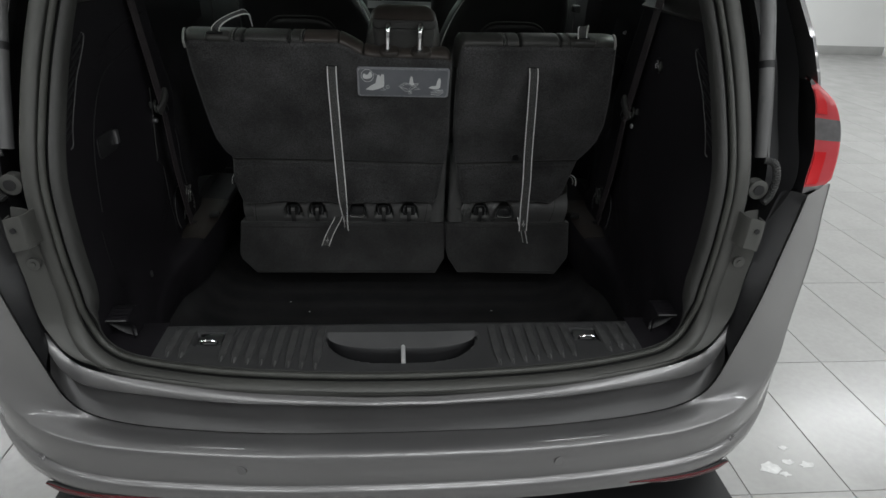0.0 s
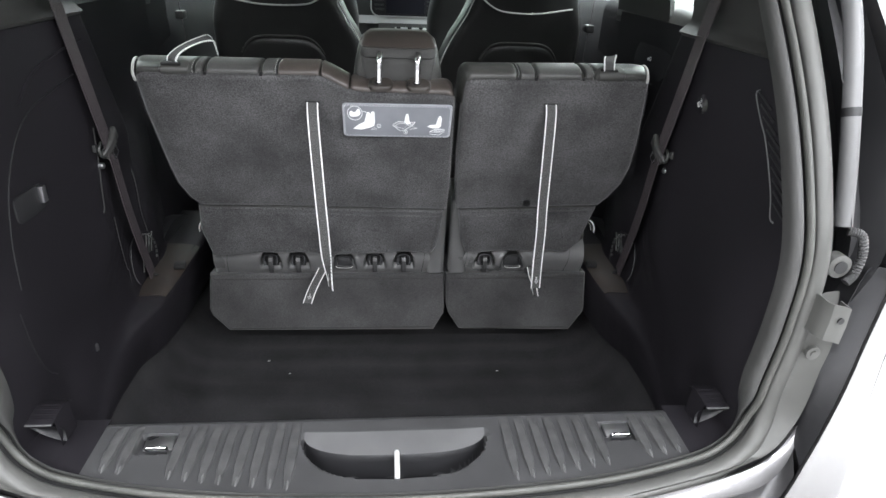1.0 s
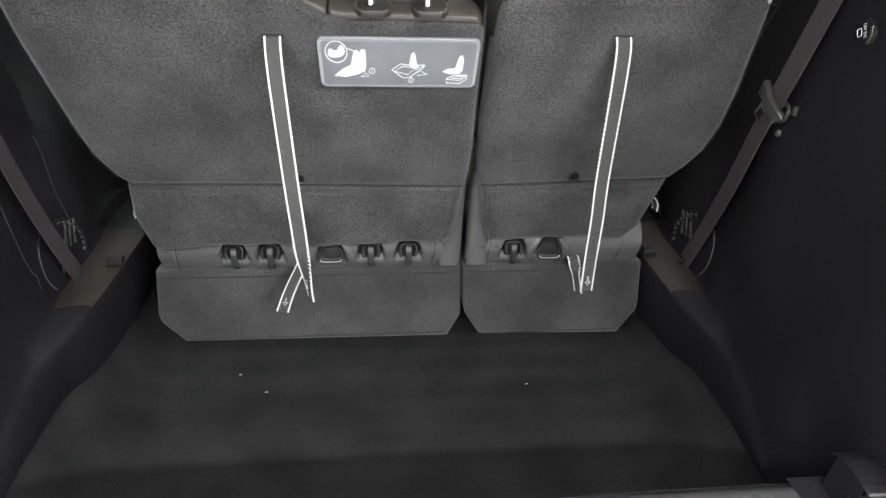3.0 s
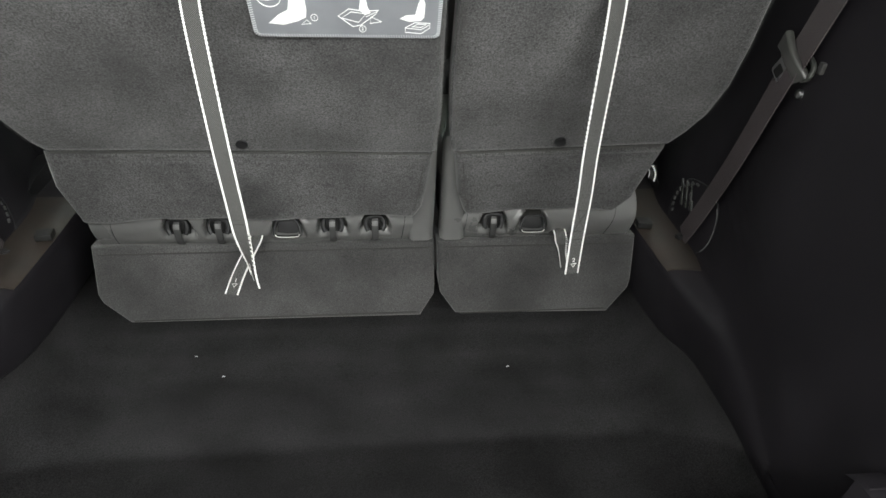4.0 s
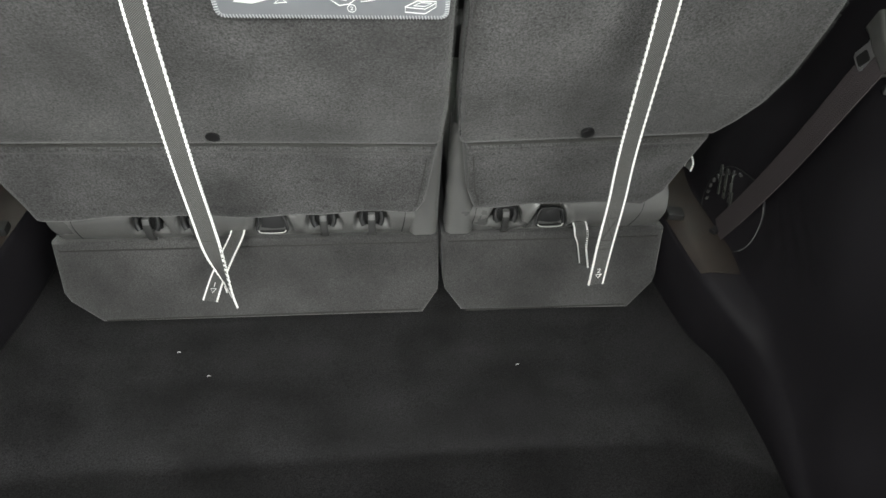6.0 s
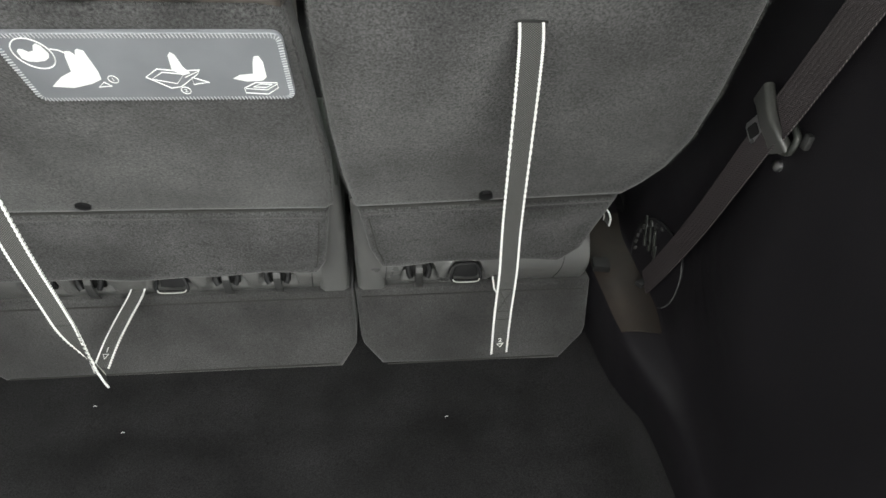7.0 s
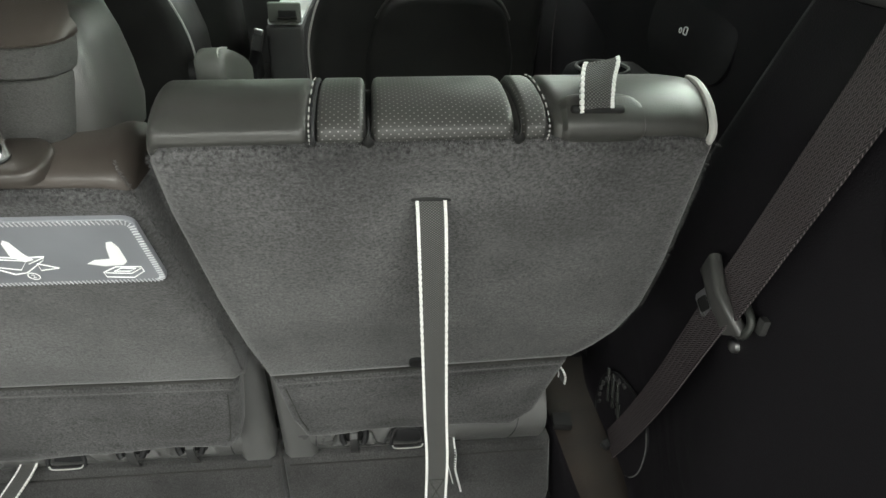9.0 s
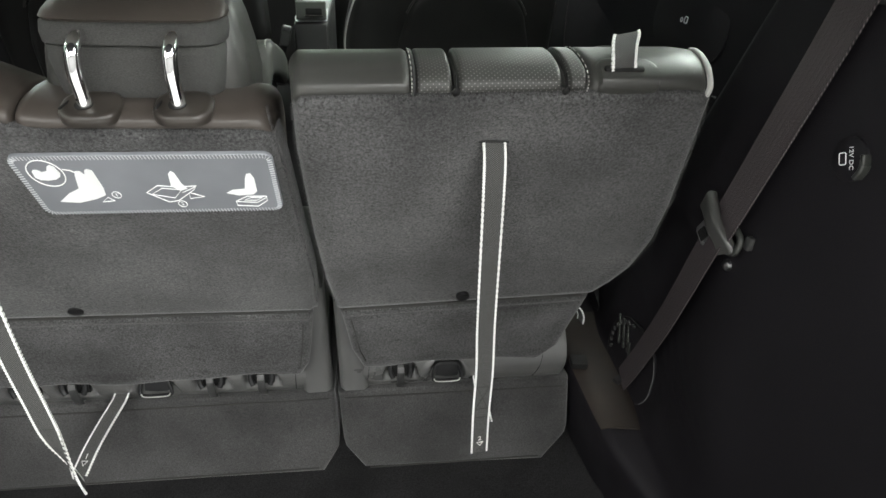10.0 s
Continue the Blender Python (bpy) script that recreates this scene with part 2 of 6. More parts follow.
DASH = material("dash_plastic", (0.05, 0.05, 0.05), 0.5, vary=0.15, vscale=5, grain=0.0003, gscale=800)
HEADLINER = material("headliner", (0.32, 0.31, 0.29), 0.95, vary=0.08, grain=0.0005, gscale=500, gcol=0.1)
SPOT = material("glossy_spot", (0.70, 0.70, 0.69), 0.05, vary=0.2, vscale=40)

# ---- mesh helpers ----
V = Vector


def part(name, bm, mat, parent=None, label="", smooth=35):
    me = bpy.data.meshes.new(name)
    bmesh.ops.recalc_face_normals(bm, faces=bm.faces)
    bm.to_mesh(me)
    bm.free()
    me.materials.append(mat)
    if smooth:
        me.polygons.foreach_set("use_smooth", [True] * len(me.polygons))
        me.set_sharp_from_angle(angle=radians(smooth))
    ob = new(name, me)
    if parent is not None:
        ob.parent = parent
        if parent.type == "EMPTY":
            ob.matrix_parent_inverse = Matrix.Translation(parent.location).inverted()
    if label:
        tagged(ob, label)
    return ob


def thing(name, at, label, category, group="", kind=""):
    ob = new(name)
    ob.location, ob.empty_display_size = at, 0.05
    return tagged(ob, label, category, group, kind)


def ease(a, b, x):
    """Smooth step from 0 at a to 1 at b."""
    k = min(1, max(0, (x - a) / (b - a)))
    return k * k * (3 - 2 * k)


def along(table, x):
    """Straight steps through a table of (x, value)."""
    return float(np.interp(x, [p[0] for p in table], [p[1] for p in table]))


def curve(pts, n, closed=False):
    """n points on a smooth line through pts."""
    pts = [V(p) for p in pts]
    k = len(pts)
    out = []
    spans = k if closed else k - 1
    for i in range(n):
        u = i / (n if closed else n - 1) * spans
        j = min(int(u), spans - 1)
        f = u - j
        if closed:
            a, b, c, d = (pts[(j + q) % k] for q in (-1, 0, 1, 2))
        else:
            b, c = pts[j], pts[j + 1]
            a = pts[j - 1] if j else b * 2 - c
            d = pts[j + 2] if j + 2 < k else c * 2 - b
        out.append(0.5 * (2 * b + (c - a) * f + (2 * a - 5 * b + 4 * c - d) * f * f + (3 * b - a - 3 * c + d) * f ** 3))
    return out


def grid(rows, closed_u=False, closed_v=False, bm=None):
    """A sheet through rows of points."""
    bm = bm or bmesh.new()
    vs = [[bm.verts.new(p) for p in r] for r in rows]
    nv, nu = len(vs), len(vs[0])
    for i in range(nv if closed_v else nv - 1):
        for j in range(nu if closed_u else nu - 1):
            q = (vs[i][j], vs[i][(j + 1) % nu], vs[(i + 1) % nv][(j + 1) % nu], vs[(i + 1) % nv][j])
            try:
                bm.faces.new(q)
            except ValueError:
                pass
    return bm


def shell(rows, thick, **kw):
    """A sheet with thickness."""
    bm = grid(rows, **kw)
    bmesh.ops.recalc_face_normals(bm, faces=bm.faces)
    bmesh.ops.solidify(bm, geom=bm.faces[:], thickness=thick)
    return bm


def box(c, size, bev=0.0, turn=None, seg=2, bm=None):
    own = bmesh.new()
    m = Matrix.Translation(c) @ (turn.to_4x4() if turn else Matrix()) @ Matrix.Diagonal((*size, 1))
    bmesh.ops.create_cube(own, size=1, matrix=m)
    if bev:
        bmesh.ops.bevel(own, geom=own.edges[:], offset=bev, segments=seg, affect="EDGES", profile=0.6)
    if bm is None:
        return own
    merge(bm, own)
    return bm


def merge(bm, other):
    idx = {v: bm.verts.new(v.co) for v in other.verts}
    for f in other.faces:
        try:
            bm.faces.new([idx[v] for v in f.verts])
        except ValueError:
            pass
    other.free()
    return bm


def sweep(path, profile, side, closed=False, caps=True, bm=None, uv=False):
    """A profile of (a, b) carried along a path; a points to side (a vector or a function of the index), b across it."""
    bm = bm or bmesh.new()
    path = [V(p) for p in path]
    n = len(path)
    rings = []
    for i, p in enumerate(path):
        if closed:
            t = path[(i + 1) % n] - path[i - 1]
        else:
            t = path[min(i + 1, n - 1)] - path[max(i - 1, 0)]
        t.normalize()
        s = V(side(i) if callable(side) else side)
        s = (s - t * s.dot(t)).normalized()
        o = t.cross(s)
        rings.append([bm.verts.new(p + s * a + o * b) for a, b in (profile(i) if callable(profile) else profile)])
    k = len(rings[0])
    skin = bm.loops.layers.uv.new("UVMap") if uv else None
    run = 0.0
    for i in range(n if closed else n - 1):
        step = (path[(i + 1) % n] - path[i]).length
        for j in range(k):
            f = bm.faces.new((rings[i][j], rings[i][(j + 1) % k], rings[(i + 1) % n][(j + 1) % k], rings[(i + 1) % n][j]))
            if uv:
                across = [q[0] for q in (profile(i) if callable(profile) else profile)]
                for lo, q in zip(f.loops, ((across[j], run), (across[(j + 1) % k], run), (across[(j + 1) % k], run + step), (across[j], run + step))):
                    lo[skin].uv = q
        run += step
    if caps and not closed:
        bm.faces.new(rings[0])
        bm.faces.new(rings[-1][::-1])
    return bm


def disc(r, n=10):
    return [(r * math.cos(2 * math.pi * i / n), r * math.sin(2 * math.pi * i / n)) for i in range(n)]


def oblong(w, h, r=None, n=3):
    """A rounded rectangle, w by h."""
    r = min(w, h) / 2 * 0.98 if r is None else r
    out = []
    for cx, cy, a0 in ((w / 2 - r, h / 2 - r, 0), (-w / 2 + r, h / 2 - r, 90), (-w / 2 + r, -h / 2 + r, 180), (w / 2 - r, -h / 2 + r, 270)):
        for i in range(n + 1):
            a = radians(a0 + 90 * i / n)
            out.append((cx + r * math.cos(a), cy + r * math.sin(a)))
    return out


def tube(path, r, n=10, **kw):
    p = [V(q) for q in path]
    d = (p[-1] - p[0]).normalized() if not kw.get("closed") else V((0, 0, 1))
    side = V((1, 0, 0)) if abs(d.x) < 0.7 else V((0, 0, 1))
    return sweep(p, disc(r, n), side, **kw)


def plate(outline, frame_m, thick, bev=0.0, seg=2, bm=None):
    """A flat outline of (u, v) in the frame frame_m, thick along its w axis (backwards from the face), rounded at the rim."""
    own = bmesh.new()
    face = own.faces.new([own.verts.new((u, v, 0)) for u, v in outline])
    res = bmesh.ops.extrude_face_region(own, geom=[face])
    bmesh.ops.translate(own, verts=[g for g in res["geom"] if isinstance(g, bmesh.types.BMVert)], vec=(0, 0, -thick))
    if bev:
        rim = [e for e in own.edges if abs(e.verts[0].co.z) < 1e-6 and abs(e.verts[1].co.z) < 1e-6]
        bmesh.ops.bevel(own, geom=rim, offset=bev, segments=seg, affect="EDGES", profile=0.6)
    bmesh.ops.transform(own, matrix=frame_m, verts=own.verts)
    if bm is None:
        return own
    return merge(bm, own)


def curve_flat(pts, n):
    """n points on a smooth closed outline through flat points."""
    return [(p.x, p.y) for p in curve([(u, v, 0) for u, v in pts], n, closed=True)]


def frame_at(o, u, v):
    """A frame with its u and v axes given; w = u x v faces out."""
    u, v = V(u).normalized(), V(v).normalized()
    w = u.cross(v).normalized()
    v = w.cross(u)
    return Matrix(((u.x, v.x, w.x, o[0]), (u.y, v.y, w.y, o[1]), (u.z, v.z, w.z, o[2]), (0, 0, 0, 1)))


MID = 0.0   # the car's middle in x


def mirror(p):
    return V((2 * MID - p[0], p[1], p[2]))


def sided(p, side):
    """p as given for the right; its mirror image for side -1."""
    return V(p) if side > 0 else mirror(p)


# ---- the room ----
x0, x1, y0, y1, high = ROOM
floor = tagged(part("floor", box(((x0 + x1) / 2, (y0 + y1) / 2, -0.054), (x1 - x0 + 0.4, y1 - y0 + 0.4, 0.10)), GROUT, smooth=0),
               "light grey ceramic tile floor with thin grey joints", "floor", kind="structure")
# wall_south is unseen; its grey is chosen to weaken the light from behind
for wname, c, size in (("wall_north", ((x0 + x1) / 2, y1 + 0.1, high / 2), (x1 - x0 + 0.4, 0.2, high)),
                       ("wall_south", ((x0 + x1) / 2, y0 - 0.1, high / 2), (x1 - x0 + 0.4, 0.2, high)),
                       ("wall_east", (x1 + 0.1, (y0 + y1) / 2, high / 2), (0.2, y1 - y0, high)),
                       ("wall_west", (x0 - 0.1, (y0 + y1) / 2, high / 2), (0.2, y1 - y0, high))):
    tagged(part(wname, box(c, size), DARKWALL if wname == "wall_south" else WALLP, smooth=0), "plain unseen wall behind the car, grey to cut the fill light" if wname == "wall_south" else "plain white painted wall of a photo bay", "wall", kind="structure")
tagged(part("ceiling", box(((x0 + x1) / 2, (y0 + y1) / 2, high + 0.1), (x1 - x0 + 0.4, y1 - y0 + 0.4, 0.2)), WALLP, smooth=0),
       "plain white ceiling", "ceiling", kind="structure")
tagged(part("baseboard", box(((x0 + x1) / 2, y1 - 0.012, 0.075), (x1 - x0, 0.024, 0.15), 0.004), SKIRT), "grey skirting along the white wall", "baseboard", kind="structure")


def ceiling_light(x, y):
    lamp = thing("ceiling_light", (x, y, high), "long white ceiling light with a glowing diffuser", "ceiling light", "ceiling lights")
    part("housing", box((x, y, high - 0.03), (2.0, 0.30, 0.06), 0.008), WALLP, lamp)
    part("diffuser", box((x, y, high - 0.064), (1.9, 0.22, 0.012), 0.003), LAMPGLOW, lamp)


for ly, lw in LAMP_ROWS:
    for lx in LAMP_XS:
        ceiling_light(lx, ly)

# ---- the car: shell, rear end and load bay ----
car = thing("minivan", (MID, 1.6, 0), "dark grey metallic minivan with its tailgate open", "car")

# Centre line of the tailgate opening's seal, right half, from the sill up
RING = [(MID, -0.163, 0.648), (0.346, -0.143, 0.648), (0.575, -0.098, 0.650), (0.668, -0.070, 0.670), (0.714, -0.060, 0.742), (0.728, -0.058, 0.83),
        (0.734, -0.06, 0.95), (0.735, -0.05, 1.08), (0.73, -0.005, 1.20), (0.72, 0.06, 1.33), (0.70, 0.14, 1.47), (0.67, 0.22, 1.60),
        (0.58, 0.29, 1.70), (0.38, 0.32, 1.735)]
ring = curve(RING + [(MID, 0.33, 1.75)] + [mirror(p) for p in RING[:0:-1]], 180, closed=True)


def outward(i):
    """Away from the opening: sideways up the pillars, backwards over the sill."""
    o = (ring[i] - V((MID, ring[i].y, 1.15))).normalized()
    return o.lerp(V((0, -0.97, -0.22)), ease(0.80, 0.655, ring[i].z)).normalized()


def ring_y(z):
    return along([(p[2], p[1]) for p in RING[3:]], z)


def ringsweep(name, profile, mat, label):
    return part(name, sweep(ring, profile, outward, closed=True), mat, car, label, smooth=50)


def upright(i):
    """0 along the sill, 1 up the pillars and over the top."""
    return ease(0.650, 0.84, ring[i].z) if ring[i].z < 1.2 else 1.0


def trim_section(i):
    k = upright(i)
    s, w = -0.011 * k, k if ring[i].z < 1.2 else ease(0.25, 0.8, abs(outward(i).x))
    return [(s - 0.0215, 0.014), (s - 0.022, 0.000), (s - 0.024, -0.003), (s - 0.025 - 0.006 * w, -0.002), (s - 0.026 - 0.011 * w, 0.003), (s - 0.0265 - 0.013 * w, 0.012),
            (s - 0.0265 - 0.013 * w, 0.032), (s - 0.0235, 0.034)]


def seal_section(i):
    return [(0.0064 * math.cos(a) - 0.0108 - 0.011 * upright(i), 0.0080 * math.sin(a) - 0.002) for a in np.linspace(0, 6.28, 11)[:-1]]


def flange_section(i):
    s = -0.011 * upright(i)
    w = 0.034
    return [(s + 0.001, 0.012), (s + 0.0015, 0.001), (s + 0.005, -0.004), (s + 0.5 * w, -0.0055), (s + w - 0.004, -0.003), (s + w, 0.003), (s + w, 0.016)]


ringsweep("opening_trim", trim_section, PILLAR, "grey plastic trim round the opening")
ringsweep("weather_seal", seal_section, RUBBER, "grey rubber weather seal")
# near-black strip added behind the seal to paint the gaps' shade
ringsweep("seal_gap_shade", lambda i: [(q - 0.011 * upright(i), r) for q, r in ((-0.026, 0.008), (0.005, 0.008), (0.005, 0.014), (-0.026, 0.014))], SLOT, "near-black strip for the shade in the gaps beside the seal")
ringsweep("opening_flange", flange_section, PAINTIN, "painted body flange")
# wider painted return round the lower corners, with its folded edge
FOLD = [(MID, -0.197, 0.643), (0.10, -0.1955, 0.643), (0.349, -0.171, 0.644), (0.579, -0.128, 0.650), (0.688, -0.105, 0.664), (0.733, -0.098, 0.688), (0.763, -0.088, 0.726),
        (0.783, -0.079, 0.775), (0.787, -0.078, 0.86), (0.791, -0.077, 0.935), (0.788, -0.055, 1.02)]
for side in (1, -1):
    fold = curve([sided(p, side) for p in FOLD], 60)
    base = [i for i in range(91) if ring[i].z < 1.02]
    base = curve([sided(tuple(ring[i] + outward(i) * (0.030 - 0.011 * upright(i)) + V((0, 0.001, -0.003))), side) for i in base], 60)
    rows = [[a, a.lerp(b, 0.5) + V((0, 0.006, -0.001)), b + V((0, 0.001, 0)), b + V((0.002 * side, -0.0015, 0)), b + V((0.004 * side, 0.002, -0.003)), b + V((0.004 * side, 0.012, -0.006))] for a, b in zip(base, fold)]
    part("corner_flange", grid(rows), PAINTIN, car, "painted return of the body round the opening", smooth=60)

# Load sill: moulded plate with a half-moon dish for the latch
SILLX = (-0.580, 0.592)


def sill_back(x):
    return along([(p[0], p[1]) for p in sorted([mirror(q)[:] for q in RING[1:6]] + RING[:6])], x) + 0.017


def sill_z(x, y):
    z = 0.65
    u = (x - MID) / 0.188
    front = 0.028
    if abs(u) < 1 and y < front:
        back = front - 0.128 * (1 - abs(u) ** 3.2) ** 0.5
        if y > back:
            f = (front - y) / max(1e-4, front - back)
            rim = ease(0, 0.05, 1 - f) * ease(0.0, 0.05, 1 - abs(u))
            z -= (0.008 * min(1, f / 0.5) + 0.058 * ease(0.50, 0.60, f)) * rim
    for tx in (-0.465, 0.468):
        if abs(x - tx) < 0.034 and -0.020 < y < 0.034:
            z -= 0.014
    if y > 0.055:
        z -= 0.02 * ((y - 0.055) / 0.03) ** 2
    return z


rows = []
ny = 54
for i in range(ny + 1):
    r = []
    for j in range(261):
        x = SILLX[0] + (SILLX[1] - SILLX[0]) * j / 260
        y = 0.085 + (sill_back(x) - 0.085) * i / ny
        r.append((x, y, sill_z(x, y)))
    rows.append(r)
sill = part("load_sill", grid(rows), SILLP, car, "black ribbed plastic load sill", smooth=60)
dish = []
for i in range(13):
    f = 0.035 + 0.455 * i / 12
    r = []
    for j in range(61):
        u = -0.975 + 1.95 * j / 60
        back = 0.028 - 0.128 * (1 - abs(u) ** 3.2) ** 0.5
        x, y = MID + 0.188 * u, 0.028 + (back - 0.028) * f
        r.append((x, y, sill_z(x, y) + 0.0015))
    dish.append(r)
part("latch_dish", grid(dish), DISHP, sill, "floor of the half-moon latch dish, light on its slope put into its colour", smooth=60)
# black skin over the deep half of the dish, painting its shade
pocket_rows = []
for i in range(25):
    f = 0.495 + 0.485 * i / 24
    r = []
    for j in range(61):
        u = -0.97 + 1.94 * j / 60
        back = 0.028 - 0.128 * (1 - abs(u) ** 3.2) ** 0.5
        x, y = MID + 0.188 * u, 0.028 + (back - 0.028) * f
        r.append((x, y, sill_z(x, y) + 0.0018))
    pocket_rows.append(r)
part("latch_pocket", grid(pocket_rows), BLACKTRIM, sill, "deep pocket round the striker, its shade painted black", smooth=60)
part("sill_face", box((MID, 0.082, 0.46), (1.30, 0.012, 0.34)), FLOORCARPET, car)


for side in (1, -1):
    rows = []
    for i in range(15):
        x = 0.594 + 0.108 * i / 14 if side > 0 else 0.582 + 0.118 * i / 14
        yb = sill_back(x)
        rows.append([sided((x, 0.085 + (yb - 0.085) * f, 0.646 + 0.03 * ease(0.63, 0.71, x) * f), side) for f in np.linspace(0, 1, 12)])
    part("sill_end", grid(rows), TRIM, car, "black moulded end of the sill", smooth=60)


def rib(x):
    ya, yb = 0.056, along([(0.0, -0.125), (0.20, -0.117), (0.30, -0.103), (0.40, -0.086), (0.50, -0.068), (0.56, -0.058), (0.7, -0.04)], abs(x))
    n = 12

    def section(i):
        h = 0.0050 * min(1, i / 3.0) * min(1, (n - 1 - i) / 2.0)
        w = 0.0112 * (0.45 + 0.55 * min(1, (n - 1 - i) / 3))
        return [(w, -0.004), (w * 0.92, h * 0.55 - 0.0008), (w * 0.74, h), (-w * 0.74, h), (-w * 0.92, h * 0.55 - 0.0008), (-w, -0.004)]
    path = [(x, ya + (yb - ya) * i / (n - 1), 0.6505) for i in range(n)]
    bar = part("rib", sweep(path, section, (1, 0, 0)), RIBP, sill)
    # a rounded ridge running out into the sill, paler to paint the end's highlight
    tip = [(x + 0.002, yb + 0.022 - 0.027 * i / 7, 0.6505) for i in range(8)]
    part("rib_tip", sweep(tip, lambda i: [(0.0029 * q * math.sin(math.pi * (i + 0.4) / 7.8) ** 0.7, -0.002 + (0.0078 - 0.0004 * i) * r * math.sin(math.pi * (i + 0.4) / 7.8) ** 0.7) for q, r in ((1, 0), (0.7, 0.7), (0, 1), (-0.7, 0.7), (-1, 0))], (1, 0, 0)), RINGP, bar, "paler ridge for the highlight at the rib's end", smooth=60)


for q in range(12):
    for rx in (-0.201 - 0.0312 * q, 0.228 + 0.0312 * q):
        if min(abs(rx + 0.465), abs(rx - 0.468)) > 0.036:
            rib(rx)
part("striker", sweep(curve([(0.002, -0.030, 0.60), (0.002, -0.030, 0.638), (0.002, -0.036, 0.646), (0.002, -0.088, 0.646), (0.002, -0.094, 0.638), (0.002, -0.094, 0.60)], 26),
                      disc(0.0052, 10), (1, 0, 0)), STEEL, sill, "bright steel latch striker")
for tx in (-0.465, 0.468):
    tie = part("tie_down", box((tx, 0.018, 0.640), (0.056, 0.032, 0.006), 0.002, Matrix.Rotation(radians(14), 3, "X")), SATIN, sill, "steel cargo tie-down")
    part("tie_bar", tube(curve([(tx - 0.018, 0.004, 0.636), (tx - 0.0165, -0.006, 0.652), (tx + 0.0165, -0.006, 0.652), (tx + 0.018, 0.004, 0.636)], 14), 0.0036), CHROME, tie)
    part("tie_cup", box((tx, -0.014, 0.637), (0.040, 0.018, 0.010), 0.003), BLACKTRIM, tie)

# Carpeted well behind the seats
WELL = [(0.735, 0.56), (0.73, 0.44), (0.705, 0.35), (0.65, 0.295), (0.55, 0.274), (0.40, 0.272)]
prof = [mirror((x, 0, z)) for x, z in WELL] + [V((x, 0, 0.272)) for x in np.linspace(-0.3, 0.3, 13)] + [V((x, 0, z)) for x, z in WELL[::-1]]
prof = curve(prof, 70)
rows = []
for i in range(46):
    y = 0.088 + 1.25 * i / 45
    rise = 0.16 * (1 - ease(0, 0.10, y - 0.088)) ** 2
    rows.append([(p.x, y, p.z + rise + 0.004 * noise.noise(V((p.x * 4, y * 7, 1))) + 0.0025 * math.sin(y * 62 + p.x * 1.4) * ease(0.2, 0.4, y)) for p in prof])
part("well_carpet", grid(rows), FLOORCARPET, car, "charcoal carpet lining of the deep cargo well, darkened for its shade", smooth=70)
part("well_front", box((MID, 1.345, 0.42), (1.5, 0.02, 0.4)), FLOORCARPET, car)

# Side trim panels with the wheel-arch ledge
LIP = [(0.0, 0.690), (0.10, 0.694), (0.23, 0.702), (0.36, 0.712), (0.48, 0.711), (0.53, 0.708), (0.56, 0.701), (0.60, 0.682), (0.64, 0.670), (0.70, 0.662), (0.78, 0.656), (1.3, 0.65)]
# the rounded crest above it, which the ledge over the wheel arch runs out into: place and height
CREST = [(0.0, 0.692), (0.10, 0.697), (0.23, 0.708), (0.34, 0.717), (0.41, 0.712), (0.47, 0.699), (0.54, 0.674), (0.60, 0.655), (0.66, 0.649), (0.80, 0.645), (1.3, 0.645)]
CREST_Z = [(0.0, 0.47), (0.20, 0.485), (0.30, 0.52), (0.40, 0.568), (0.50, 0.602), (0.60, 0.620), (1.3, 0.622)]


def side_x(y, z):
    """The inner face of the right-hand side trim above the ledge."""
    low_ = max(0.042 * ease(0.45, 0.70, y), 0.026 * ease(0.05, 0.22, y) * (1 - ease(0.62, 0.98, z))) + 0.06 * ease(0.85, 1.15, y)
    edge = 0.560 + 0.55 * (1.37 - z)
    high_ = 0.100 * ease(edge - 0.015, edge + 0.035, y)
    k = ease(0.92, 1.12, z)
    return 0.700 + low_ * (1 - k) + high_ * k - 0.012 * ease(1.1, 1.4, z) * (1 - ease(0.5, 0.9, y))


def trim_rows(side):
    rows = []
    for i in range(121):
        s = i / 120
        r = []
        yb = -0.045 + 1.30 * s
        k = ease(0.36, 0.61, yb)
        lip, crest, top = along(LIP, yb), along(CREST, yb), along(CREST_Z, yb)
        xw = side_x(yb, 0.7)
        pts = [(lip + 0.07, 0.440), (lip + 0.008, 0.448), (lip, 0.460), (lip + (crest - lip) * 0.4, 0.465 + (top - 0.465) * 0.45), (crest, top - 0.016), (crest + 0.004, top - 0.005),
               (crest + 0.006 + 0.009 * k, top + 0.008 * (1 - k)), (max(crest + 0.008 + 0.012 * k, xw - 0.010 * k - 0.004), top + 0.004 + 0.03 * (1 - k)),
               (max(xw - 0.003, crest + 0.009), top + 0.018 + 0.05 * (1 - k)), (max(xw, crest + 0.009), top + 0.07 + 0.03 * (1 - k))]
        pts += [(None, z) for z in np.linspace(top + 0.12, 1.385, 16)]
        for x, z in pts:
            yr = ring_y(max(z, 0.70)) + 0.030
            y = yr + (1.255 - yr) * s
            ya, yb_ = 0.545 + 0.55 * (1.37 - z), 0.595 + 0.55 * (1.37 - z)
            bent = yr + (ya - yr) * s / 0.46 if s < 0.46 else ya + (yb_ - ya) * (s - 0.46) / 0.08 if s < 0.54 else yb_ + (1.255 - yb_) * (s - 0.54) / 0.46
            y += (bent - y) * ease(0.72, 0.92, z)
            xx = x if x is not None else side_x(y, z)
            r.append(sided((xx, y, z), side))
        rows.append(r)
    return rows


